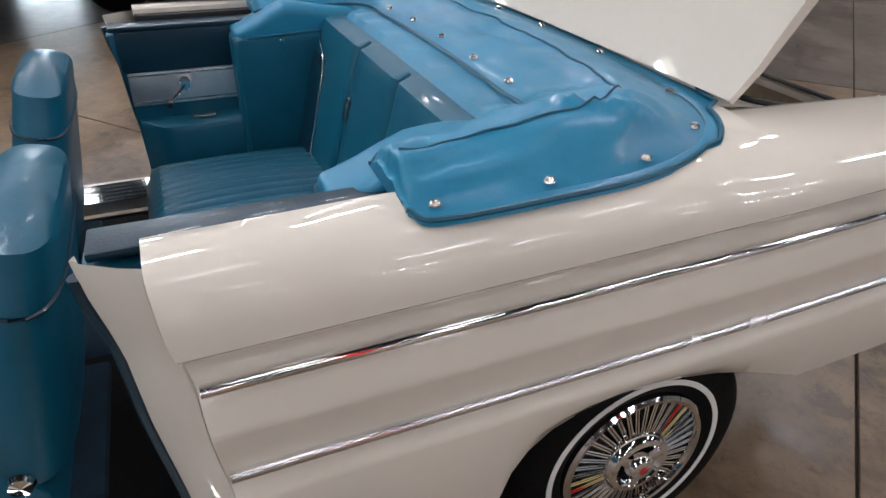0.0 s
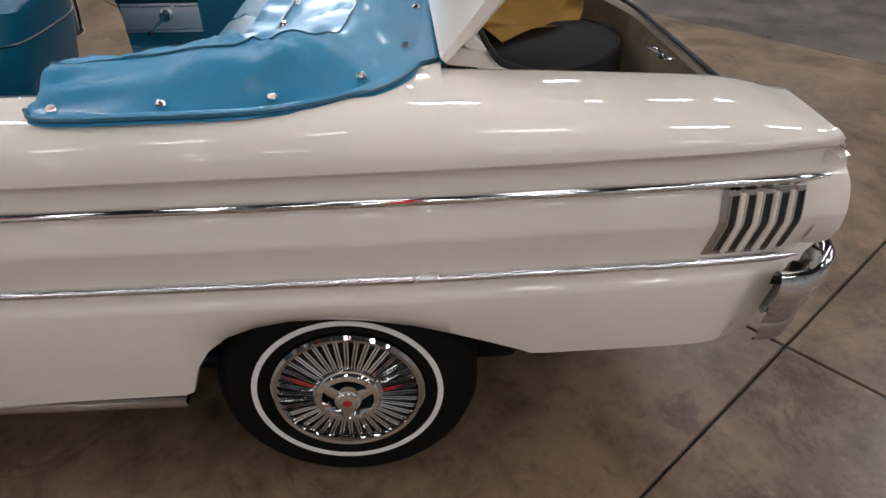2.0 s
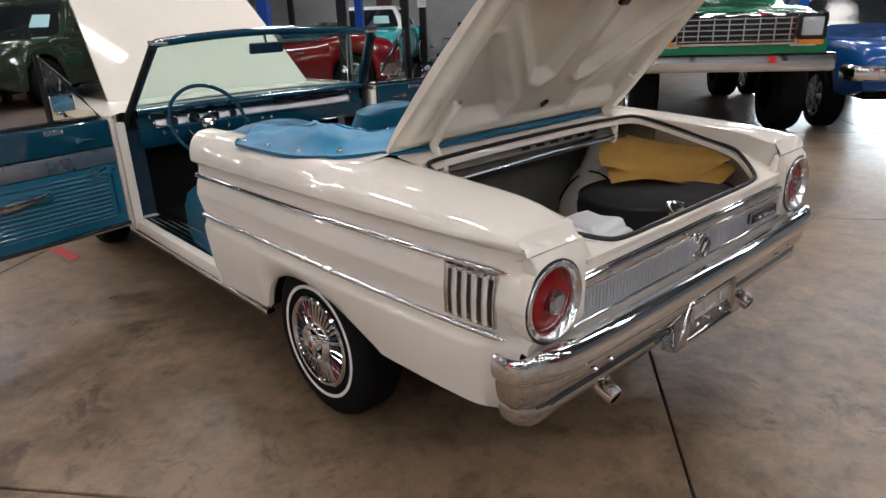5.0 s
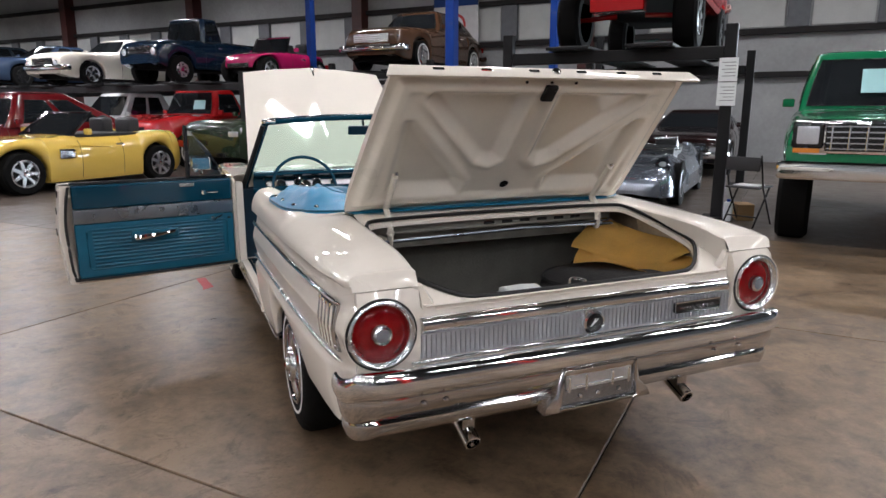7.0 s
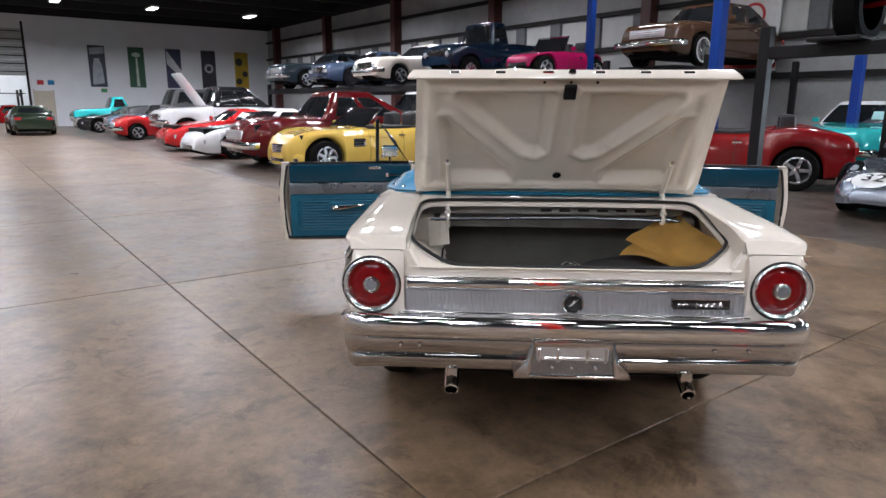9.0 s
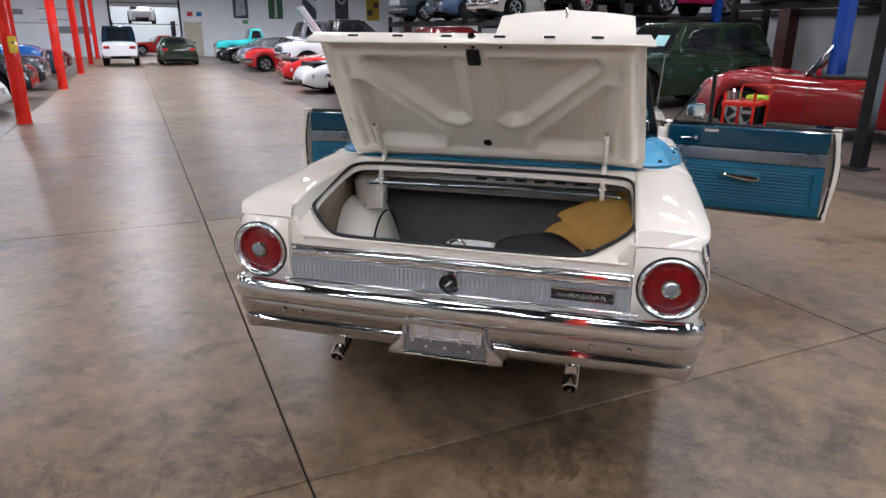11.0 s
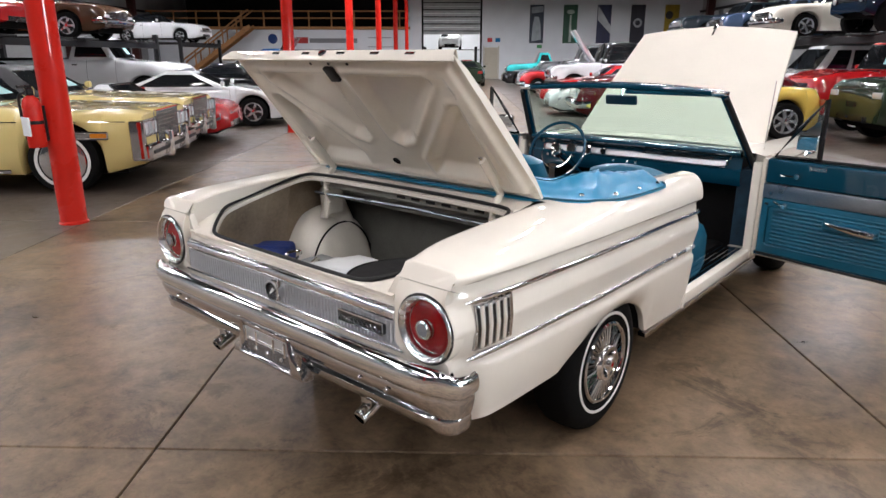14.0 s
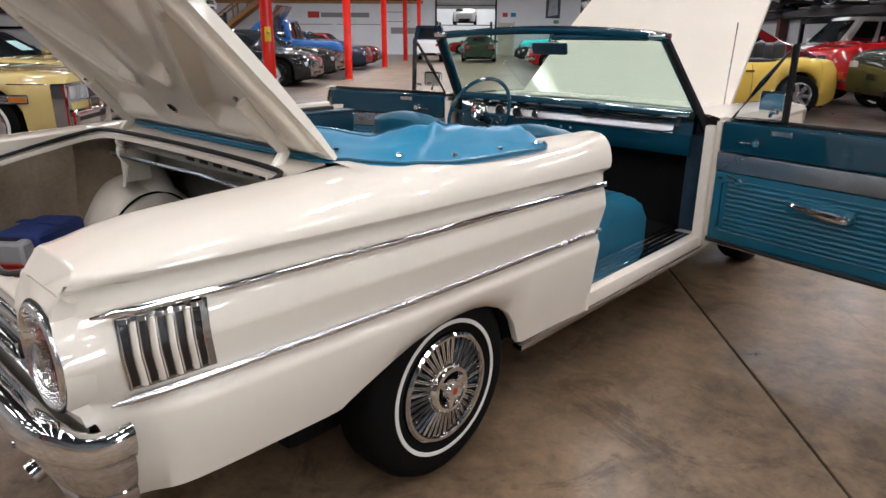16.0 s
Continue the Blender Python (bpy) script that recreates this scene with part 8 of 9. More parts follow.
def racing_car(m):
    """A low open racer: one rounded shell with swelling wings, a wrap-round screen and faired lamps."""
    root = thing("racing_car", "silver open racing car with a white number roundel", "car", "parked cars", m=m)
    yf, yr = RACER_AXLES
    rows = []
    for y in sorted(set(np.round(np.linspace(-1.95, 1.35, 38), 3)) | {-1.93} | {round(1.4 + 0.6 * math.sin(math.pi / 2 * k / 14), 4) for k in range(15)}):
        row = []
        for k in range(41):
            c, sn = math.cos(math.pi * k / 40), math.sin(math.pi * k / 40)
            x = racer_section(y)[0] * math.copysign(abs(c) ** 0.62, c)
            row.append((x, y, racer_skin(x, y, sn)))
        rows.append(row)
    bm = grid_mesh(rows)
    cap(bm, rows[0])
    cap(bm, rows[-1])
    part("body", bm, SILVERP, root, "smooth silver shell", sharp=60)
    part("underside", box(-0.55, 0.55, -1.7, 1.6, 0.11, 0.20), UNDER, root, smooth=False)
    for x in (-1, 1):
        for y in (yf, yr):
            car_wheel(root, x * 0.69, y, 0.30, 0.19, "alloy")
            # Dark disc on the uncut shell stands for the shaded wheel opening.
            part("wheel_arch", moved(lathe([(0.0, 0.0), (0.315, 0.001), (0.328, 0.0), (0.328, -0.03)], 32, "x"), Matrix.Translation((x * 0.777, y, 0.31)) @ pose(0, 0, 0, 0, 0, 0 if x > 0 else 180)), UNDER, root)
        lamp_at = Matrix.Translation((x * 0.545, 1.47, 0.592)) @ pose(0, 0, 0, 40, 0, x * -10) @ Matrix.Scale(1.2, 4)
        hl = part("headlight", moved(lathe([(0, 0.014), (0.05, 0.012), (0.085, 0.0), (0.09, -0.03)], 24, "y"), lamp_at @ Matrix.Diagonal((0.95, 1, 1.25, 1))), GLASS_DARK, root, "faired oval headlamp")
        part("lamp_bowl", moved(lathe([(0, 0.020), (0.035, 0.017), (0.045, 0.008)], 16, "y"), lamp_at), GREY_LENS, hl)
        part("nose_lamp", moved(lathe([(0, 0.012), (0.03, 0.009), (0.042, -0.02)], 16, "y"), Matrix.Translation((x * 0.40, 1.88, 0.35)) @ Matrix.Diagonal((1.5, 1, 0.7, 1))), BLACK_GLOSS, root)
        part("wing_mirror", box(x * 0.66 - 0.04, x * 0.66 + 0.04, 0.22, 0.27, 0.80, 0.86, 0.02), SILVERP, root)
    part("cockpit", prism([(-0.50, -0.75), (0.50, -0.75), (0.55, -0.2), (0.50, 0.22), (0.25, 0.33), (-0.25, 0.33), (-0.50, 0.22), (-0.55, -0.2)], 0.60, 0.765, 0.01), SEAT_BLACK, root, "dark open cockpit")
    arc = [(0.56 * math.sin(radians(a)), 0.02 + 0.36 * math.cos(radians(a))) for a in range(-95, 96, 10)]
    sc = part("wrap_screen", grid_mesh([[(x, y, 0.725), (x * 0.97, y * 0.93, 0.83), (x * 0.93, y * 0.84, 0.935)] for x, y in arc]), GLASS_CLEAR, root, "low wrap-round screen")
    sc.visible_shadow = False
    part("screen_rim", tube([(x * 0.93, y * 0.84, 0.937) for x, y in arc], 0.009, 6), CHROME_DARK, root)
    part("screen_base", tube([(x * 1.005, y * 1.01, 0.728) for x, y in arc], 0.010, 6), CHROME_DARK, root)
    for x in (-0.26, 0.26):
        part("seat", box(x - 0.18, x + 0.18, -0.72, -0.52, 0.62, 0.85, 0.06, 3), SEAT_BLACK, root)
    return root


racer = racing_car(facing_left(1.60, 7.1, 3.9))
def roundel_point(r, a):
    x, y = 0.20 + 0.25 * r * math.cos(a), 1.76 + 0.17 * r * math.sin(a)
    c = min(0.99, (abs(x) / racer_section(y)[0]) ** (1 / 0.62))
    return (x, y, racer_skin(x, y, math.sqrt(1 - c * c)) + (0.006 if r < 1 else 0.001))


part("number_roundel", grid_mesh([[roundel_point(r, 2 * math.pi * i / 40) for r in (0.02, 0.35, 0.7, 0.97, 1.0)] for i in range(40)], close_u=True), PAPER, racer, "white oval number roundel")
_font = bpy.data.curves.new("number", "FONT")
_font.body, _font.size, _font.align_x, _font.align_y, _font.extrude = "32", 0.27, "CENTER", "CENTER", 0.001
_num = new("number", _font)
_num.data.materials.append(BLACK_GLOSS)
_num.parent = racer
_num.matrix_basis = Matrix.Translation((0.20, 1.785, 0.519)) @ pose(0, 0, 0, -23, 0, 0) @ pose(0, 0, 0, 0, 0, 180)
_num["label"] = "black number thirty-two"

# green lifted pickup and blue coupe beside the bay
gt = vehicle("pickup_truck", "bright green lifted pickup truck with chrome grille and bumper", facing_left(-1.42, 5.7, 5.2), 5.2, 2.0, 2.32, 1.52, 1.6, 1.55, 0.93, 3.1, 0.48, 0.34, (0.9, 0.5, -0.35, -0.55), "pickup", GREEN, "off_road", "rect", None, None, 0.05, 0.14, category="truck")
gt.matrix_world = hall_pose(-1.40, 7.4, 0, 88) @ Matrix.Scale(0.92, 4)
part("grille_surround", box(-0.86, 0.86, 2.58, 2.625, 1.16, 1.50, 0.03, 2), CHROME, gt, "chrome grille surround")
gr = part("grille_back", box(-0.58, 0.58, 2.626, 2.632, 1.19, 1.46), BLACK_GLOSS, gt)
for _i in range(5):
    part("grille_bar", box(-0.57, 0.57, 2.633, 2.65, 1.205 + _i * 0.055, 1.222 + _i * 0.055, 0.004, 1), CHROME, gr)
for _i in range(8):
    part("grille_post", box(-0.525 + _i * 0.15 - 0.008, -0.525 + _i * 0.15 + 0.008, 2.651, 2.658, 1.2, 1.45, 0.003, 1), CHROME, gr)
for _s in (-1, 1):
    hl = part("headlight_bezel", box(_s * 0.735 - 0.14, _s * 0.735 + 0.14, 2.626, 2.636, 1.215, 1.475, 0.02), BLACK_GLOSS, gt)
    part("headlight_lens", box(_s * 0.735 - 0.10, _s * 0.735 + 0.10, 2.637, 2.66, 1.255, 1.435, 0.02), LAMP_GLASS, hl)
    part("turn_signal", box(_s * 0.74 - 0.12, _s * 0.74 + 0.12, 2.626, 2.645, 1.165, 1.215, 0.008), AMBER, gt)
part("front_bumper", box(-0.99, 0.99, 2.55, 2.74, 0.90, 1.09, 0.05, 3), CHROME, gt, "heavy chrome front bumper")
for _a in (-0.2, 0.12):
    bm = bmesh.new()
    cap(bm, [(_a - 0.14, 0.78, 1.78), (_a + 0.14, 0.78, 1.78), (_a + 0.14, 0.66, 2.06), (_a - 0.14, 0.66, 2.06)])
    part("price_sheet", moved(bm, Matrix.Translation((0, 0.045, 0.01))), SHEET_CYAN, gt, smooth=False)
for _c in gt.children:                      # the body sits low over its tall tyres
    if not _c.name.startswith("wheel"):
        _c.location.z -= 0.12
vehicle("coupe_car", "metallic blue sixties coupe raised on drag wheels", facing_left(-3.30, 5.15, 4.7), 4.7, 1.62, 1.50, 0.95, 1.03, 1.0, 0.40, 2.8, 0.34, 0.22, (0.55, 0.05, -0.9, -1.5), "coupe", BLUEP, "spokes", "rect", "chrome", "bars", 0.10, 0.22)
vehicle("sedan_car", "pale blue car parked by the daylit door", facing_left(-7.2, 6.2, 4.7), 4.7, 1.82, 1.4, 0.88, 0.95, 0.95, 0.2, 2.75, 0.32, 0.2, (0.6, 0.1, -0.9, -1.5), "sedan", LTBLUE, "alloy", "rect", "chrome", "bars", 0.12, 0.22)

# left-hand front row
LAMP_BEZEL = material("lamp_bezel_chrome", (0.5, 0.5, 0.5), 0.2, 0.9, 0.1, 12)
GRID_GREY = material("grille_mesh", (0.13, 0.13, 0.135), 0.45, 0.6, 0.3, 30)


def luxury_car(h, nose, label):
    cd = vehicle("luxury_car", label, facing_right(h, nose, 5.7, 0, 8), 5.7, 2.02, 1.37, 0.90, 0.95, 0.92, 0.22, 3.2, 0.37, 0.23, (1.05, 0.45, -0.9, -1.8), "coupe", BUTTER, "whitewall", None, None, None, 0.02, 0.26,
                 roof_mat=SEAT_BLACK, sheet=True, top_round=0.6, drop=0.05, front_off=0.40)
    g = part("grille", box(-0.44, 0.44, 2.80, 2.872, 0.50, 0.86, 0.012), GRID_GREY, cd, "egg-crate grille in a bright frame")
    for i in range(22):
        part("grille_post", box(-0.42 + i * 0.04 - 0.003, -0.42 + i * 0.04 + 0.003, 2.8725, 2.880, 0.51, 0.85), LAMP_BEZEL, g, smooth=False)
    for i in range(8):
        part("grille_bar", box(-0.43, 0.43, 2.8805, 2.885, 0.53 + i * 0.042, 0.536 + i * 0.042), LAMP_BEZEL, g, smooth=False)
    part("grille_frame", tube([(-0.45, 2.872, 0.49), (0.45, 2.872, 0.49), (0.45, 2.872, 0.868), (-0.45, 2.872, 0.868)], 0.014, 6, closed=True), CHROME, g)
    part("bonnet_crest", box(-0.46, 0.46, 2.70, 2.86, 0.868, 0.895, 0.012), BUTTER, cd)
    for s in (-1, 1):
        bz = part("lamp_bezel", box(s * 0.70 - 0.235, s * 0.70 + 0.235, 2.80, 2.866, 0.60, 0.80, 0.015), LAMP_BEZEL, cd, "bright bezel of twin headlamps")
        for dx in (-0.115, 0.115):
            part("headlight", box(s * 0.70 + dx - 0.095, s * 0.70 + dx + 0.095, 2.867, 2.878, 0.63, 0.77, 0.02), LAMP_GLASS, bz)
        part("corner_cap", box(s * 0.975 - 0.045, s * 0.975 + 0.045, 2.74, 2.90, 0.36, 0.80, 0.03, 3), CHROME_DARK, cd, "upright chrome corner cap")
        part("bumper_guard", box(s * 0.34 - 0.045, s * 0.34 + 0.045, 2.93, 3.02, 0.33, 0.64, 0.025), CHROME, cd, "upright bumper guard")
        sl = part("side_lamp", box(s * 1.004 - 0.008, s * 1.004 + 0.008, 2.12, 2.52, 0.60, 0.69, 0.012, 1), CHROME, cd, "chrome-framed side lamp")
        part("amber_lens", box(s * 1.013 - 0.003, s * 1.013 + 0.003, 2.33, 2.50, 0.62, 0.67, 0.006, 1), AMBER, sl)
        part("clear_lens", box(s * 1.013 - 0.003, s * 1.013 + 0.003, 2.14, 2.325, 0.62, 0.67, 0.006, 1), LAMP_BEZEL, sl)
        part("sill_strip", box(s * 0.985 - 0.012, s * 0.985 + 0.012, -1.0, 1.45, 0.24, 0.285, 0.006, 1), CHROME_DARK, cd)
        part("wing_line", tube([(s * 0.985, -1.0, 0.80), (s * 0.985, 0.8, 0.80), (s * 0.98, 2.7, 0.79)], 0.006, 5), CHROME_DARK, cd)
    bp = part("front_bumper", box(-1.0, 1.0, 2.84, 2.965, 0.35, 0.54, 0.045, 3), CHROME_DARK, cd, "deep chrome front bumper")
    part("bumper_strip", box(-0.94, 0.94, 2.9655, 2.975, 0.43, 0.47, 0.004, 1), BLACK, bp)
    return cd


luxury_car(5.62, -2.94, "butter yellow seventies luxury coupe with chrome grille")
luxury_car(7.95, -3.42, "second butter yellow seventies luxury car")
vehicle("coupe_car", "small red car beyond the yellow pair", facing_right(9.9, -3.45, 4.2, 0, 8), 4.2, 1.7, 1.0, 0.72, 0.78, 0.8, 0.18, 2.5, 0.3, 0.19, (0.4, 0.1, -0.8, -1.4), "open", RED, "alloy", "rect", "none", None, 0.24, 0.22)
vehicle("coupe_car", "white eighties mid-engined coupe with a dark waist line", hall_pose(12.97, -5.22, 0, -78), 4.2, 1.75, 1.2, 0.70, 0.84, 0.9, 0.16, 2.37, 0.31, 0.2, (0.85, 0.05, -0.65, -1.5), "coupe", WHITE, "alloy", "rect", "none", None, 0.2, 0.22, drop=0.32, crown=0.03)
vehicle("coupe_car", "black coupe with bronze wheels", facing_right(16.3, -3.0, 4.4), 4.4, 1.85, 1.32, 0.82, 0.92, 0.95, 0.17, 2.7, 0.34, 0.24, (0.6, 0.1, -0.8, -1.6), "coupe", BLACKP, "black", "rect", "none", "bars", 0.2, 0.22, hood_open=True)
vehicle("sedan_car", "black sedan with bright headlamps", facing_right(19.2, -3.0, 4.6), 4.6, 1.82, 1.42, 0.86, 0.95, 0.98, 0.18, 2.75, 0.33, 0.22, (0.7, 0.1, -0.9, -1.6), "sedan", BLACKP, "alloy", "rect", "none", "bars", 0.18, 0.22)
vehicle("off_road_car", "navy blue open off-road car", facing_right(21.9, -3.3, 4.2), 4.2, 1.8, 1.75, 1.08, 1.12, 1.1, 0.35, 2.4, 0.37, 0.24, (0.5, 0.3, -0.8, -1.5), "sedan", BLUEP, "off_road", "round", "none", "bars", 0.06, 0.12)
vehicle("sedan_car", "dark blue sedan in the far row", facing_right(24.6, -3.0, 4.7), 4.7, 1.82, 1.42, 0.86, 0.95, 0.98, 0.18, 2.75, 0.33, 0.22, (0.7, 0.1, -0.9, -1.6), "sedan", NAVY, "alloy", "rect", "none", "bars", 0.18, 0.22)
vehicle("coupe_car", "dark red coupe in the far row", facing_right(27.2, -3.0, 4.4), 4.4, 1.8, 1.35, 0.82, 0.9, 0.9, 0.18, 2.6, 0.32, 0.2, (0.6, 0.1, -0.8, -1.5), "coupe", MAROON, "alloy", "rect", "none", "bars", 0.2, 0.22)
# left-hand second row
vehicle("sedan_car", "grey sedan in the row beyond", facing_right(9.6, -9.6, 4.8), 4.8, 1.85, 1.42, 0.9, 0.96, 0.96, 0.2, 2.8, 0.33, 0.2, (0.7, 0.2, -0.9, -1.6), "sedan", GREYP, "alloy", "rect", "chrome", "bars", 0.12, 0.22)
vehicle("wagon_car", "dark wagon with a red lower body", facing_right(7.2, -9.8, 4.7), 4.7, 1.85, 1.6, 0.95, 1.02, 1.02, 0.25, 2.7, 0.34, 0.2, (0.8, 0.4, -1.9, -2.2), "sedan", MAROON, "alloy", "rect", "chrome", "bars", 0.12, 0.18, roof_mat=BLACKP)
vehicle("pickup_truck", "white square-nosed lifted pickup truck", facing_right(17.9, -7.5, 5.2, 0, 8), 5.2, 2.0, 2.05, 1.3, 1.4, 1.35, 0.55, 3.0, 0.44, 0.3, (0.9, 0.5, -0.35, -0.55), "pickup", WHITE, "off_road", "rect", "chrome", "bars", 0.05, 0.14, category="truck", sheet=True)
vehicle("coupe_car", "silver coupe in the row beyond", facing_right(11.9, -9.4, 4.6), 4.6, 1.82, 1.36, 0.82, 0.92, 0.95, 0.18, 2.7, 0.32, 0.2, (0.6, 0.1, -0.8, -1.6), "coupe", SILVERP, "alloy", "rect", "none", "bars", 0.2, 0.22)
vehicle("coupe_car", "black coupe in the second row", facing_right(14.6, -8.8, 4.6), 4.6, 1.82, 1.36, 0.82, 0.92, 0.95, 0.18, 2.7, 0.32, 0.2, (0.6, 0.1, -0.8, -1.6), "coupe", BLACKP, "alloy", "rect", "none", "bars", 0.2, 0.22)
vehicle("muscle_car", "black muscle car in the second row", facing_right(21.4, -8.6, 4.7), 4.7, 1.85, 1.4, 0.9, 0.97, 0.98, 0.2, 2.75, 0.33, 0.2, (0.6, 0.1, -0.9, -1.6), "coupe", BLACKP, "alloy", "rect", "chrome", "bars", 0.14, 0.22)
# aisle end
vehicle("coupe_car", "very dark green coupe standing in the aisle end", hall_pose(34.5, 1.15, 0, 0), 4.4, 1.78, 1.28, 0.8, 0.9, 0.95, 0.18, 2.5, 0.32, 0.2, (0.6, 0.1, -0.7, -1.5), "coupe", DKGREEN, "black", "rect", "none", None, 0.2, 0.24)
vehicle("off_road_car", "white soft-top off-road car standing in the aisle end", hall_pose(33.8, -1.35, 0, 0), 3.9, 1.55, 1.75, 1.0, 1.05, 1.05, 0.35, 2.4, 0.36, 0.22, (0.5, 0.3, -1.4, -1.7), "sedan", WHITE, "off_road", "round", "none", "bars", 0.05, 0.08, roof_mat=NAVY)
vehicle("coupe_car", "red coupe in the room past the roller door", hall_pose(48.5, 0.9, 0, 100), 4.3, 1.75, 1.28, 0.8, 0.88, 0.9, 0.18, 2.5, 0.31, 0.2, (0.6, 0.1, -0.7, -1.5), "coupe", RED, "alloy", "rect", "none", None, 0.22, 0.24)

# ---- car racks, lifts and the cars on them ----
def rack(h0, h1, r0, r1, z, mat=STEEL_DARK, label="black steel parking rack with cars on top"):
    root = thing("parking_rack", label, "rack", "parking racks", m=AXES)
    for h in (h0, h1):
        for r in (r0, r1):
            part("post", box(r - 0.07, r + 0.07, h - 0.07, h + 0.07, 0, z + 0.25, 0.008, 1), mat, root)
            part("foot_plate", box(r - 0.17, r + 0.17, h - 0.17, h + 0.17, 0.0, 0.016), mat, root)
    for r in (r0, r1):
        part("cross_beam", box(r - 0.06, r + 0.06, h0 + 0.072, h1 - 0.072, z - 0.16, z - 0.005, 0.01, 1), mat, root)
    n = max(1, round((h1 - h0) / 3.0))
    w = (h1 - h0) / n
    for i in range(n):
        for a, b in ((0.22, 0.42), (0.58, 0.78)):
            part("runway", box(r0 - 0.3, r1 + 0.3, h0 + w * (i + a), h0 + w * (i + b), z, z + 0.045, 0.008, 1), mat, root)
    return root


rack(10.5, 25.9, 9.3, 13.6, 1.93)
rack(7.3, 10.2, 12.2, 16.2, 2.25, label="black steel lift carrying the brown sedan")
Z = 1.98
vehicle("dune_buggy", "magenta open dune buggy with chrome roll bar on the rack", facing_left(11.9, 10.6, 2.9, Z), 2.9, 1.45, 1.2, 0.75, 0.8, 0.75, 0.3, 1.95, 0.33, 0.24, (0.3, 0.1, -0.6, -0.9), "open", PINK, "alloy", "round", "none", None, 0.4, 0.08)
# Blue truck and hatchback: paint darkened in place of dimmer light on the rack.
vehicle("off_road_car", "dark blue open utility truck on the rack", facing_left(14.6, 9.9, 3.7, Z), 3.7, 1.62, 1.80, 1.12, 1.16, 1.16, 0.42, 2.25, 0.38, 0.22, (0.45, 0.35, -0.3, -0.42), "pickup", NAVY, "off_road", "round", None, "bars", 0.04, 0.08, roof_mat=NAVY, category="truck")
vehicle("sedan_car", "ivory early sixties two-door sedan on the rack", facing_left(17.6, 9.2, 4.6, Z), 4.6, 1.75, 1.38, 0.88, 0.95, 0.95, 0.2, 2.78, 0.32, 0.18, (0.6, 0.15, -0.9, -1.4), "sedan", IVORY, "alloy", "round", "chrome", "bars", 0.08, 0.2)
vehicle("hatchback_car", "grey-blue eighties hatchback on the rack", facing_left(20.6, 9.0, 4.5, Z), 4.5, 1.72, 1.32, 0.85, 0.92, 0.95, 0.18, 2.55, 0.31, 0.18, (0.6, 0.1, -0.9, -1.7), "coupe", coat_of("dimmed_steel_blue", (0.05, 0.08, 0.14), 0.4), "black", "rect", "none", "bars", 0.08, 0.22)
vehicle("sedan_car", "dark green luxury sedan with chrome grille on the rack", facing_left(24.0, 8.8, 5.0, Z), 5.0, 1.85, 1.45, 0.95, 1.0, 0.95, 0.2, 3.0, 0.34, 0.19, (0.6, 0.2, -1.0, -1.7), "sedan", coat_of("slate", (0.022, 0.034, 0.045)), "alloy", "round", "chrome", "chrome", 0.06, 0.2)

# blue two-post lifts and the brown sedan held up between them
for _h, _r in ((11.2, 12.65), (5.05, 8.9), (4.7, 13.6)):
    p = thing("lift_post", "tall blue steel lift column bolted to the floor", "lift", "blue lift columns", m=hall_pose(_h, _r))
    part("column", box(-0.105, 0.105, -0.085, 0.085, 0, 4.2, 0.012, 1), BLUE_STEEL, p)
    part("carriage", box(-0.13, 0.13, -0.11, 0.11, 0.5, 0.9, 0.012, 1), STEEL_DARK, p)
    part("base_plate", box(-0.3, 0.3, -0.3, 0.3, 0, 0.02), STEEL_DARK, p)
    part("lift_arm", box(0.0, 1.3, -0.06, 0.06, 0.55, 0.65, 0.01, 1), STEEL_DARK, p)
vehicle("sedan_car", "brown chrome-laden fifties sedan raised on the lift", facing_left(8.75, 11.85, 4.95, 2.297), 4.95, 1.92, 1.62, 1.0, 1.08, 1.0, 0.24, 3.0, 0.36, 0.2, (0.7, 0.3, -1.0, -1.7), "sedan", BROWN, "whitewall", "round", "chrome", "chrome", 0.2, 0.24)

# black four-post lift with a red lifted truck on it
rack(0.25, 3.15, 6.95, 11.2, 2.12, label="black four-post lift carrying a raised red truck")
rt = vehicle("pickup_truck", "red pickup truck on tall tyres standing on the lift", facing_left(1.7, 7.0, 5.0, 2.17), 5.0, 1.95, 2.0, 1.45, 1.5, 1.45, 0.75, 3.0, 0.46, 0.32, (0.9, 0.5, -0.3, -0.5), "pickup", RED, "black", "rect", "chrome", "bars", 0.06, 0.12, category="truck")
part("skid_plate", box(-0.35, 0.35, 2.2, 2.45, 0.45, 0.74, 0.02), RED, rt, "red skid plate")
for _s in (-1, 1):
    part("suspension_arm", tube([(_s * 0.2, 1.5, 0.5), (_s * 0.75, 1.55, 0.46)], 0.035, 7), RED, rt)
notice = thing("notice_sheet", "two printed white sheets taped to the lift post", "notice", m=hall_pose(0.25, 6.86, 0, 90))
for _z in (1.40, 1.69):
    sh = part("sheet", box(-0.108, 0.108, 0.0, 0.004, _z, _z + 0.279), PAPER, notice, smooth=False)
    for _i in range(5):
        part("text_bar", box(-0.085, 0.07 - 0.03 * (_i % 2), 0.0041, 0.0055, _z + 0.22 - _i * 0.04, _z + 0.228 - _i * 0.04), SIGN_GREY, sh, smooth=False)

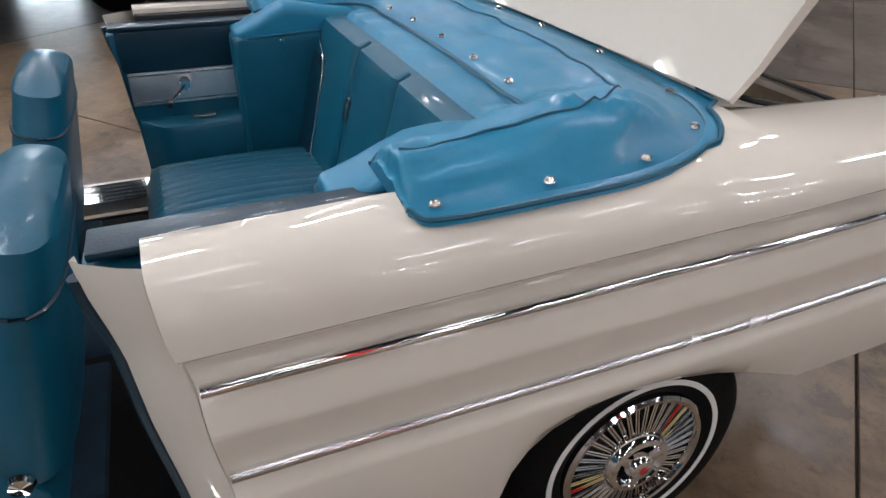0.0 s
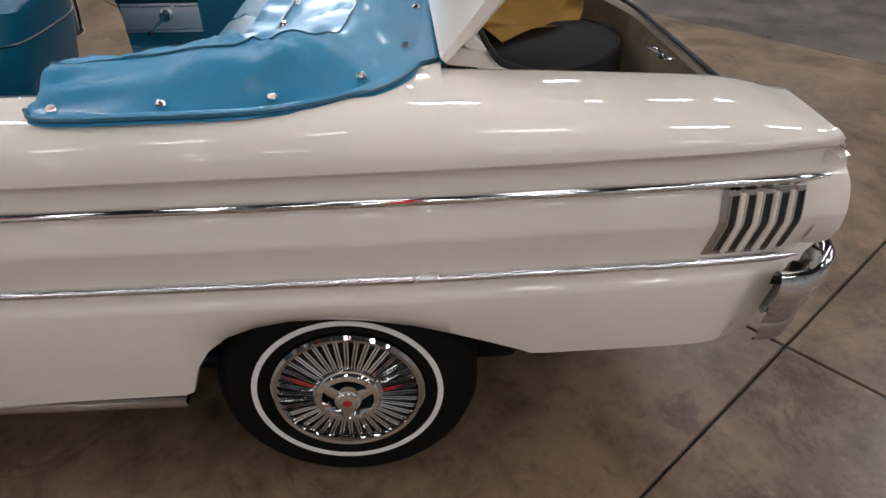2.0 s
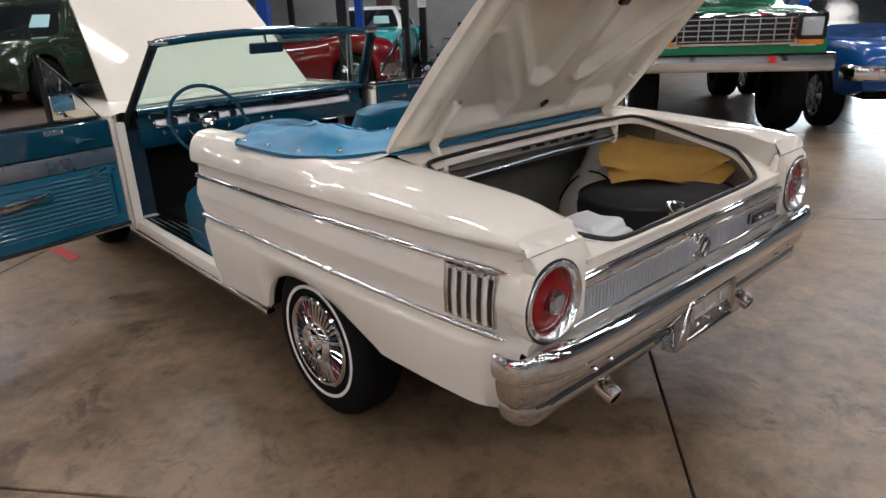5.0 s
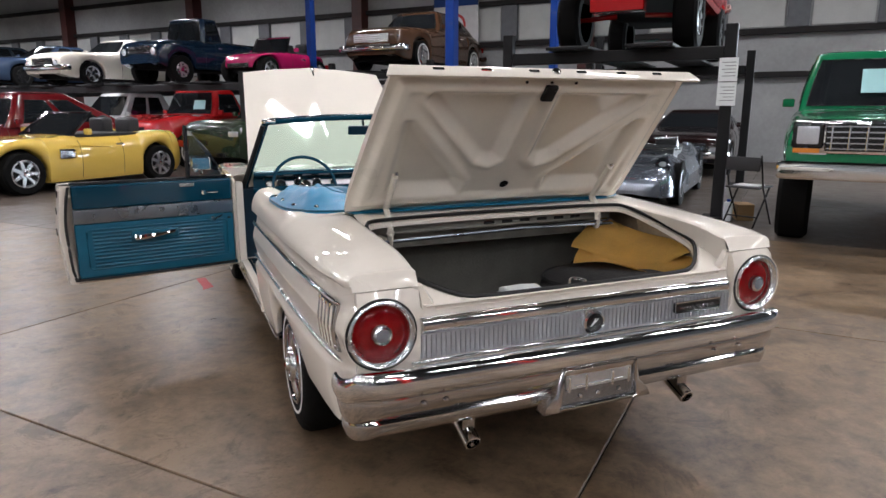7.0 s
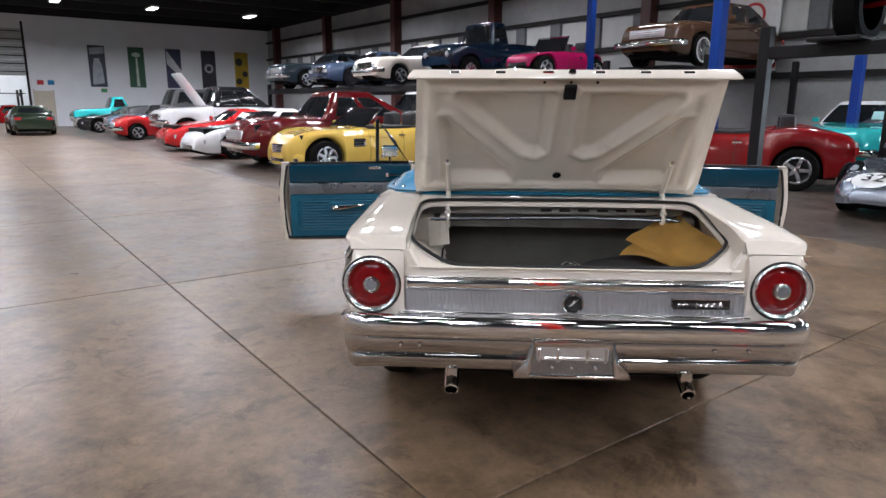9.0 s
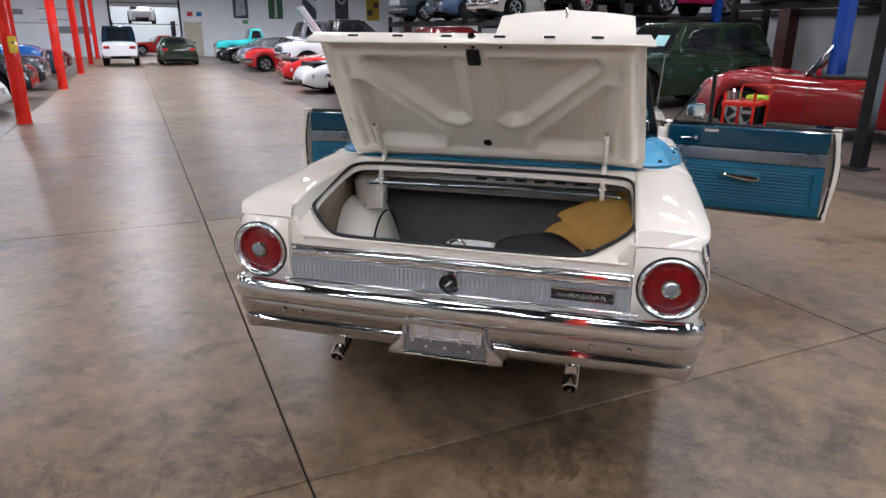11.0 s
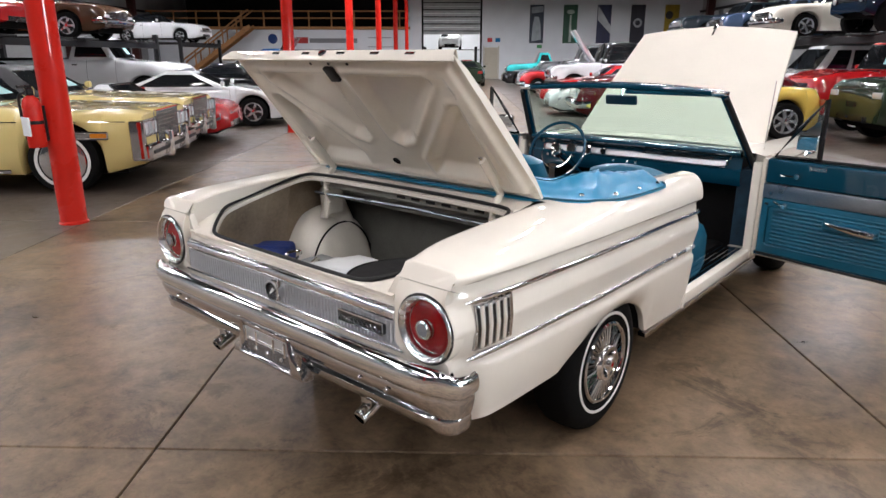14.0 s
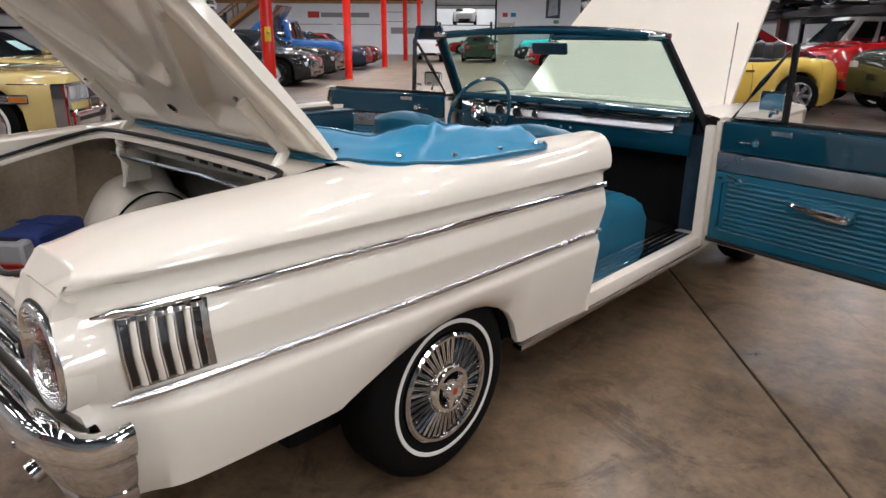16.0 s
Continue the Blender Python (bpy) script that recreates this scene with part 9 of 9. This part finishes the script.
# columns of a second lift by the wall, one with its own sheets
for _h, _r in ((3.9, 14.8), (3.6, 15.8)):
    p = thing("lift_column", "black steel lift column near the side wall", "lift", "black lift columns", m=hall_pose(_h, _r))
    part("column", box(-0.09, 0.09, -0.08, 0.08, 0.013, 3.1, 0.01, 1), STEEL_DARK, p)
    part("foot_plate", box(-0.2, 0.2, -0.2, 0.2, 0.0, 0.012), STEEL_DARK, p)
    part("lock_box", box(-0.07, 0.07, -0.115, -0.081, 2.15, 2.4, 0.01, 1), BLACK_GLOSS, p)
copy_thing(notice, hall_pose(3.6, 15.70, 0.02, 90))

# folding chair, jug and carton by the lift
chair = thing("folding_chair", "black folding chair with papers on its seat", "chair", m=hall_pose(-0.12, 6.55, 0, 70))
part("seat", box(-0.2, 0.2, -0.2, 0.2, 0.45, 0.47, 0.008), SEAT_BLACK, chair)
part("backrest", box(-0.2, 0.2, 0.215, 0.235, 0.66, 0.82, 0.01), SEAT_BLACK, chair)
for _x in (-0.2, 0.2):
    part("leg", tube([(_x, -0.22, 0.0), (_x, 0.1, 0.46), (_x, 0.225, 0.84)], 0.011, 7), STEEL_DARK, chair)
    part("leg", tube([(_x * 0.9, 0.24, 0.0), (_x * 0.9, -0.14, 0.45)], 0.011, 7), STEEL_DARK, chair)
part("stretcher", tube([(-0.18, 0.17, 0.12), (0.18, 0.17, 0.12)], 0.009, 6), STEEL_DARK, chair)
pp = part("paper_stack", box(-0.13, 0.15, -0.15, 0.1, 0.4705, 0.478, 0.002, 1), PAPER)
pp.matrix_world = hall_pose(-0.12, 6.55, 0, 70)
tagged(pp, "loose white papers lying on the folding chair", "papers")
jug = thing("plastic_jug", "white plastic jug standing by the lift post", "jug", m=hall_pose(0.1, 6.72))
part("jug_body", box(-0.07, 0.07, -0.05, 0.05, 0, 0.24, 0.025, 3), WALL_WHITE, jug)
part("cap", lathe([(0.022, 0.24), (0.024, 0.27), (0, 0.275)], 12, "z"), BLUE_STEEL, jug)
cb = thing("cardboard_box", "small brown cardboard box on the floor", "box", m=hall_pose(-0.05, 6.95, 0, 20))
part("carton", box(-0.14, 0.14, -0.1, 0.1, 0, 0.2, 0.006, 1), material("cardboard", (0.33, 0.2, 0.09), 0.8, vary=0.1), cb)

# red shop cart with its engine-like load near the lift
cart = thing("shop_cart", "red steel shop cart loaded with parts and a green cloth", "cart", m=hall_pose(4.7, 6.7, 0, 25))
part("tray", box(-0.35, 0.35, -0.22, 0.22, 0.62, 0.68, 0.015), RED_COLUMN, cart)
part("tray", box(-0.35, 0.35, -0.22, 0.22, 0.16, 0.21, 0.015), RED_COLUMN, cart)
for _x in (-0.32, 0.32):
    for _y in (-0.19, 0.19):
        part("leg", box(_x - 0.015, _x + 0.015, _y - 0.015, _y + 0.015, 0.1, 0.80), RED_COLUMN, cart)
        part("caster", moved(lathe([(0, -0.015), (0.05, -0.015), (0.05, 0.015), (0, 0.015)], 14, "x"), Matrix.Translation((_x, _y, 0.05))), BLACK, cart)
part("handle", tube([(0.33, -0.19, 0.8), (0.42, -0.19, 0.86), (0.42, 0.19, 0.86), (0.33, 0.19, 0.8)], 0.012, 7), RED_COLUMN, cart)
cl = part("cloth", box(0.1, 0.33, -0.2, 0.05, 0.681, 0.74, 0.025, 3), paint("lime_cloth", (0.35, 0.55, 0.05), 0.8, 0.0))
cl.matrix_world = hall_pose(4.7, 6.7, 0, 25)
tagged(cl, "crumpled lime green cloth on the red cart", "cloth")
can = part("parts_tin", lathe([(0, 0.681), (0.09, 0.681), (0.09, 0.80), (0.05, 0.83), (0, 0.83)], 18, "z"), CHROME_DARK)
can.matrix_world = hall_pose(4.8, 6.55, 0, 25)
tagged(can, "bright metal tin on the red cart", "tin")

# banner with a round emblem, hung on the side wall
ban = thing("wall_banner", "tall blue, white and red banner with a round emblem", "banner", m=hall_pose(8.9, R1 - 0.2))
BAN_BLUE, BAN_WHITE = paint("banner_blue", (0.02, 0.05, 0.18), 0.6, 0.0), material("banner_white", (0.6, 0.6, 0.6), 0.7)
part("cloth", box(-0.03, 0.0, -0.75, 0.75, 2.3, 5.2), BAN_WHITE, ban, smooth=False)
part("blue_field", box(-0.036, -0.031, -0.75, 0.75, 4.4, 5.2), BAN_BLUE, ban, smooth=False)
part("red_field", box(-0.036, -0.031, -0.75, 0.75, 2.4, 2.9), SIGN_RED, ban, smooth=False)
part("ring_emblem", moved(lathe([(0.26, -0.036), (0.34, -0.036), (0.34, -0.031)], 32, "x"), Matrix.Translation((0, 0, 3.85))), SIGN_RED, ban)

# exit sign
ex = thing("exit_sign", "small glowing red exit sign on the wall", "sign", m=hall_pose(4.5, R1 - 0.25, 2.24))
part("sign_case", box(0, 0.06, -0.22, 0.22, 0, 0.2, 0.01), BLACK_GLOSS, ex)
part("sign_face", box(-0.006, -0.001, -0.19, 0.19, 0.03, 0.17), material("exit_red", (0.8, 0.05, 0.03), 0.4, emit=2.0), ex, smooth=False)

# left-hand racks
rack(6.0, 18.6, -13.4, -8.6, 1.86)
rack(28.2, 33.2, -16.6, -11.8, 2.05)
Z = 1.91
vehicle("coupe_car", "red wedge coupe on the parking rack", facing_right(12.0, -8.4, 4.4, Z), 4.4, 1.75, 1.22, 0.72, 0.85, 0.88, 0.16, 2.5, 0.31, 0.2, (0.6, 0.05, -0.7, -1.6), "coupe", RED, "alloy", "rect", "none", None, 0.2, 0.24)
vehicle("sedan_car", "brown seventies coupe on the parking rack", facing_right(16.3, -8.5, 4.9, Z), 4.9, 1.85, 1.36, 0.88, 0.95, 0.95, 0.2, 2.9, 0.33, 0.2, (0.6, 0.1, -1.0, -1.6), "coupe", BROWN, "alloy", "rect", "chrome", "bars", 0.1, 0.22)
vehicle("convertible_car", "white eighties convertible with black hood on the rack", facing_right(30.7, -11.5, 4.55, 2.097), 4.55, 1.75, 1.32, 0.85, 0.93, 0.95, 0.2, 2.55, 0.31, 0.2, (0.55, 0.1, -0.8, -1.3), "coupe", WHITE, "alloy", "rect", "none", "bars", 0.08, 0.22, roof_mat=BLACKP)
# lifted white car behind the roller door
rack(47.4, 50.2, -1.9, 1.9, 1.95, label="black lift in the back room carrying a white car")
vehicle("coupe_car", "white rounded coupe raised in the back room", hall_pose(48.8, 0.0, 2.0, 180), 4.2, 1.7, 1.25, 0.85, 0.9, 0.9, 0.18, 2.4, 0.31, 0.2, (0.5, 0.1, -0.7, -1.4), "coupe", WHITE, "alloy", "round", "none", None, 0.3, 0.22)

# marks on the floor
tape = part("floor_mark", prism([(-0.05, 0), (0.05, 0.03), (0.12, 0.35), (0.05, 0.36), (-0.02, 0.06)], 0.0005, 0.002), SIGN_RED, smooth=False)
tape.matrix_world = Matrix.Translation((-1.02, 3.55, 0)) @ pose(0, 0, 0, 0, 0, 20)
tagged(tape, "worn red tape mark on the concrete floor", "floor mark")
zed = part("floor_mark", tube([(-0.14, 0.02, 0.0015), (0.10, 0.05, 0.0015), (-0.05, -0.10, 0.0015), (0.0, -0.2, 0.0015)], 0.016, 6, flat=0.08), BLACK, smooth=False)
zed.matrix_world = Matrix.Translation((-1.36, -0.70, 0)) @ pose(0, 0, 0, 0, 0, 20)
tagged(zed, "dark zig-zag rubber mark on the floor", "floor mark")

# ---- floor slabs ----
floor_slabs()
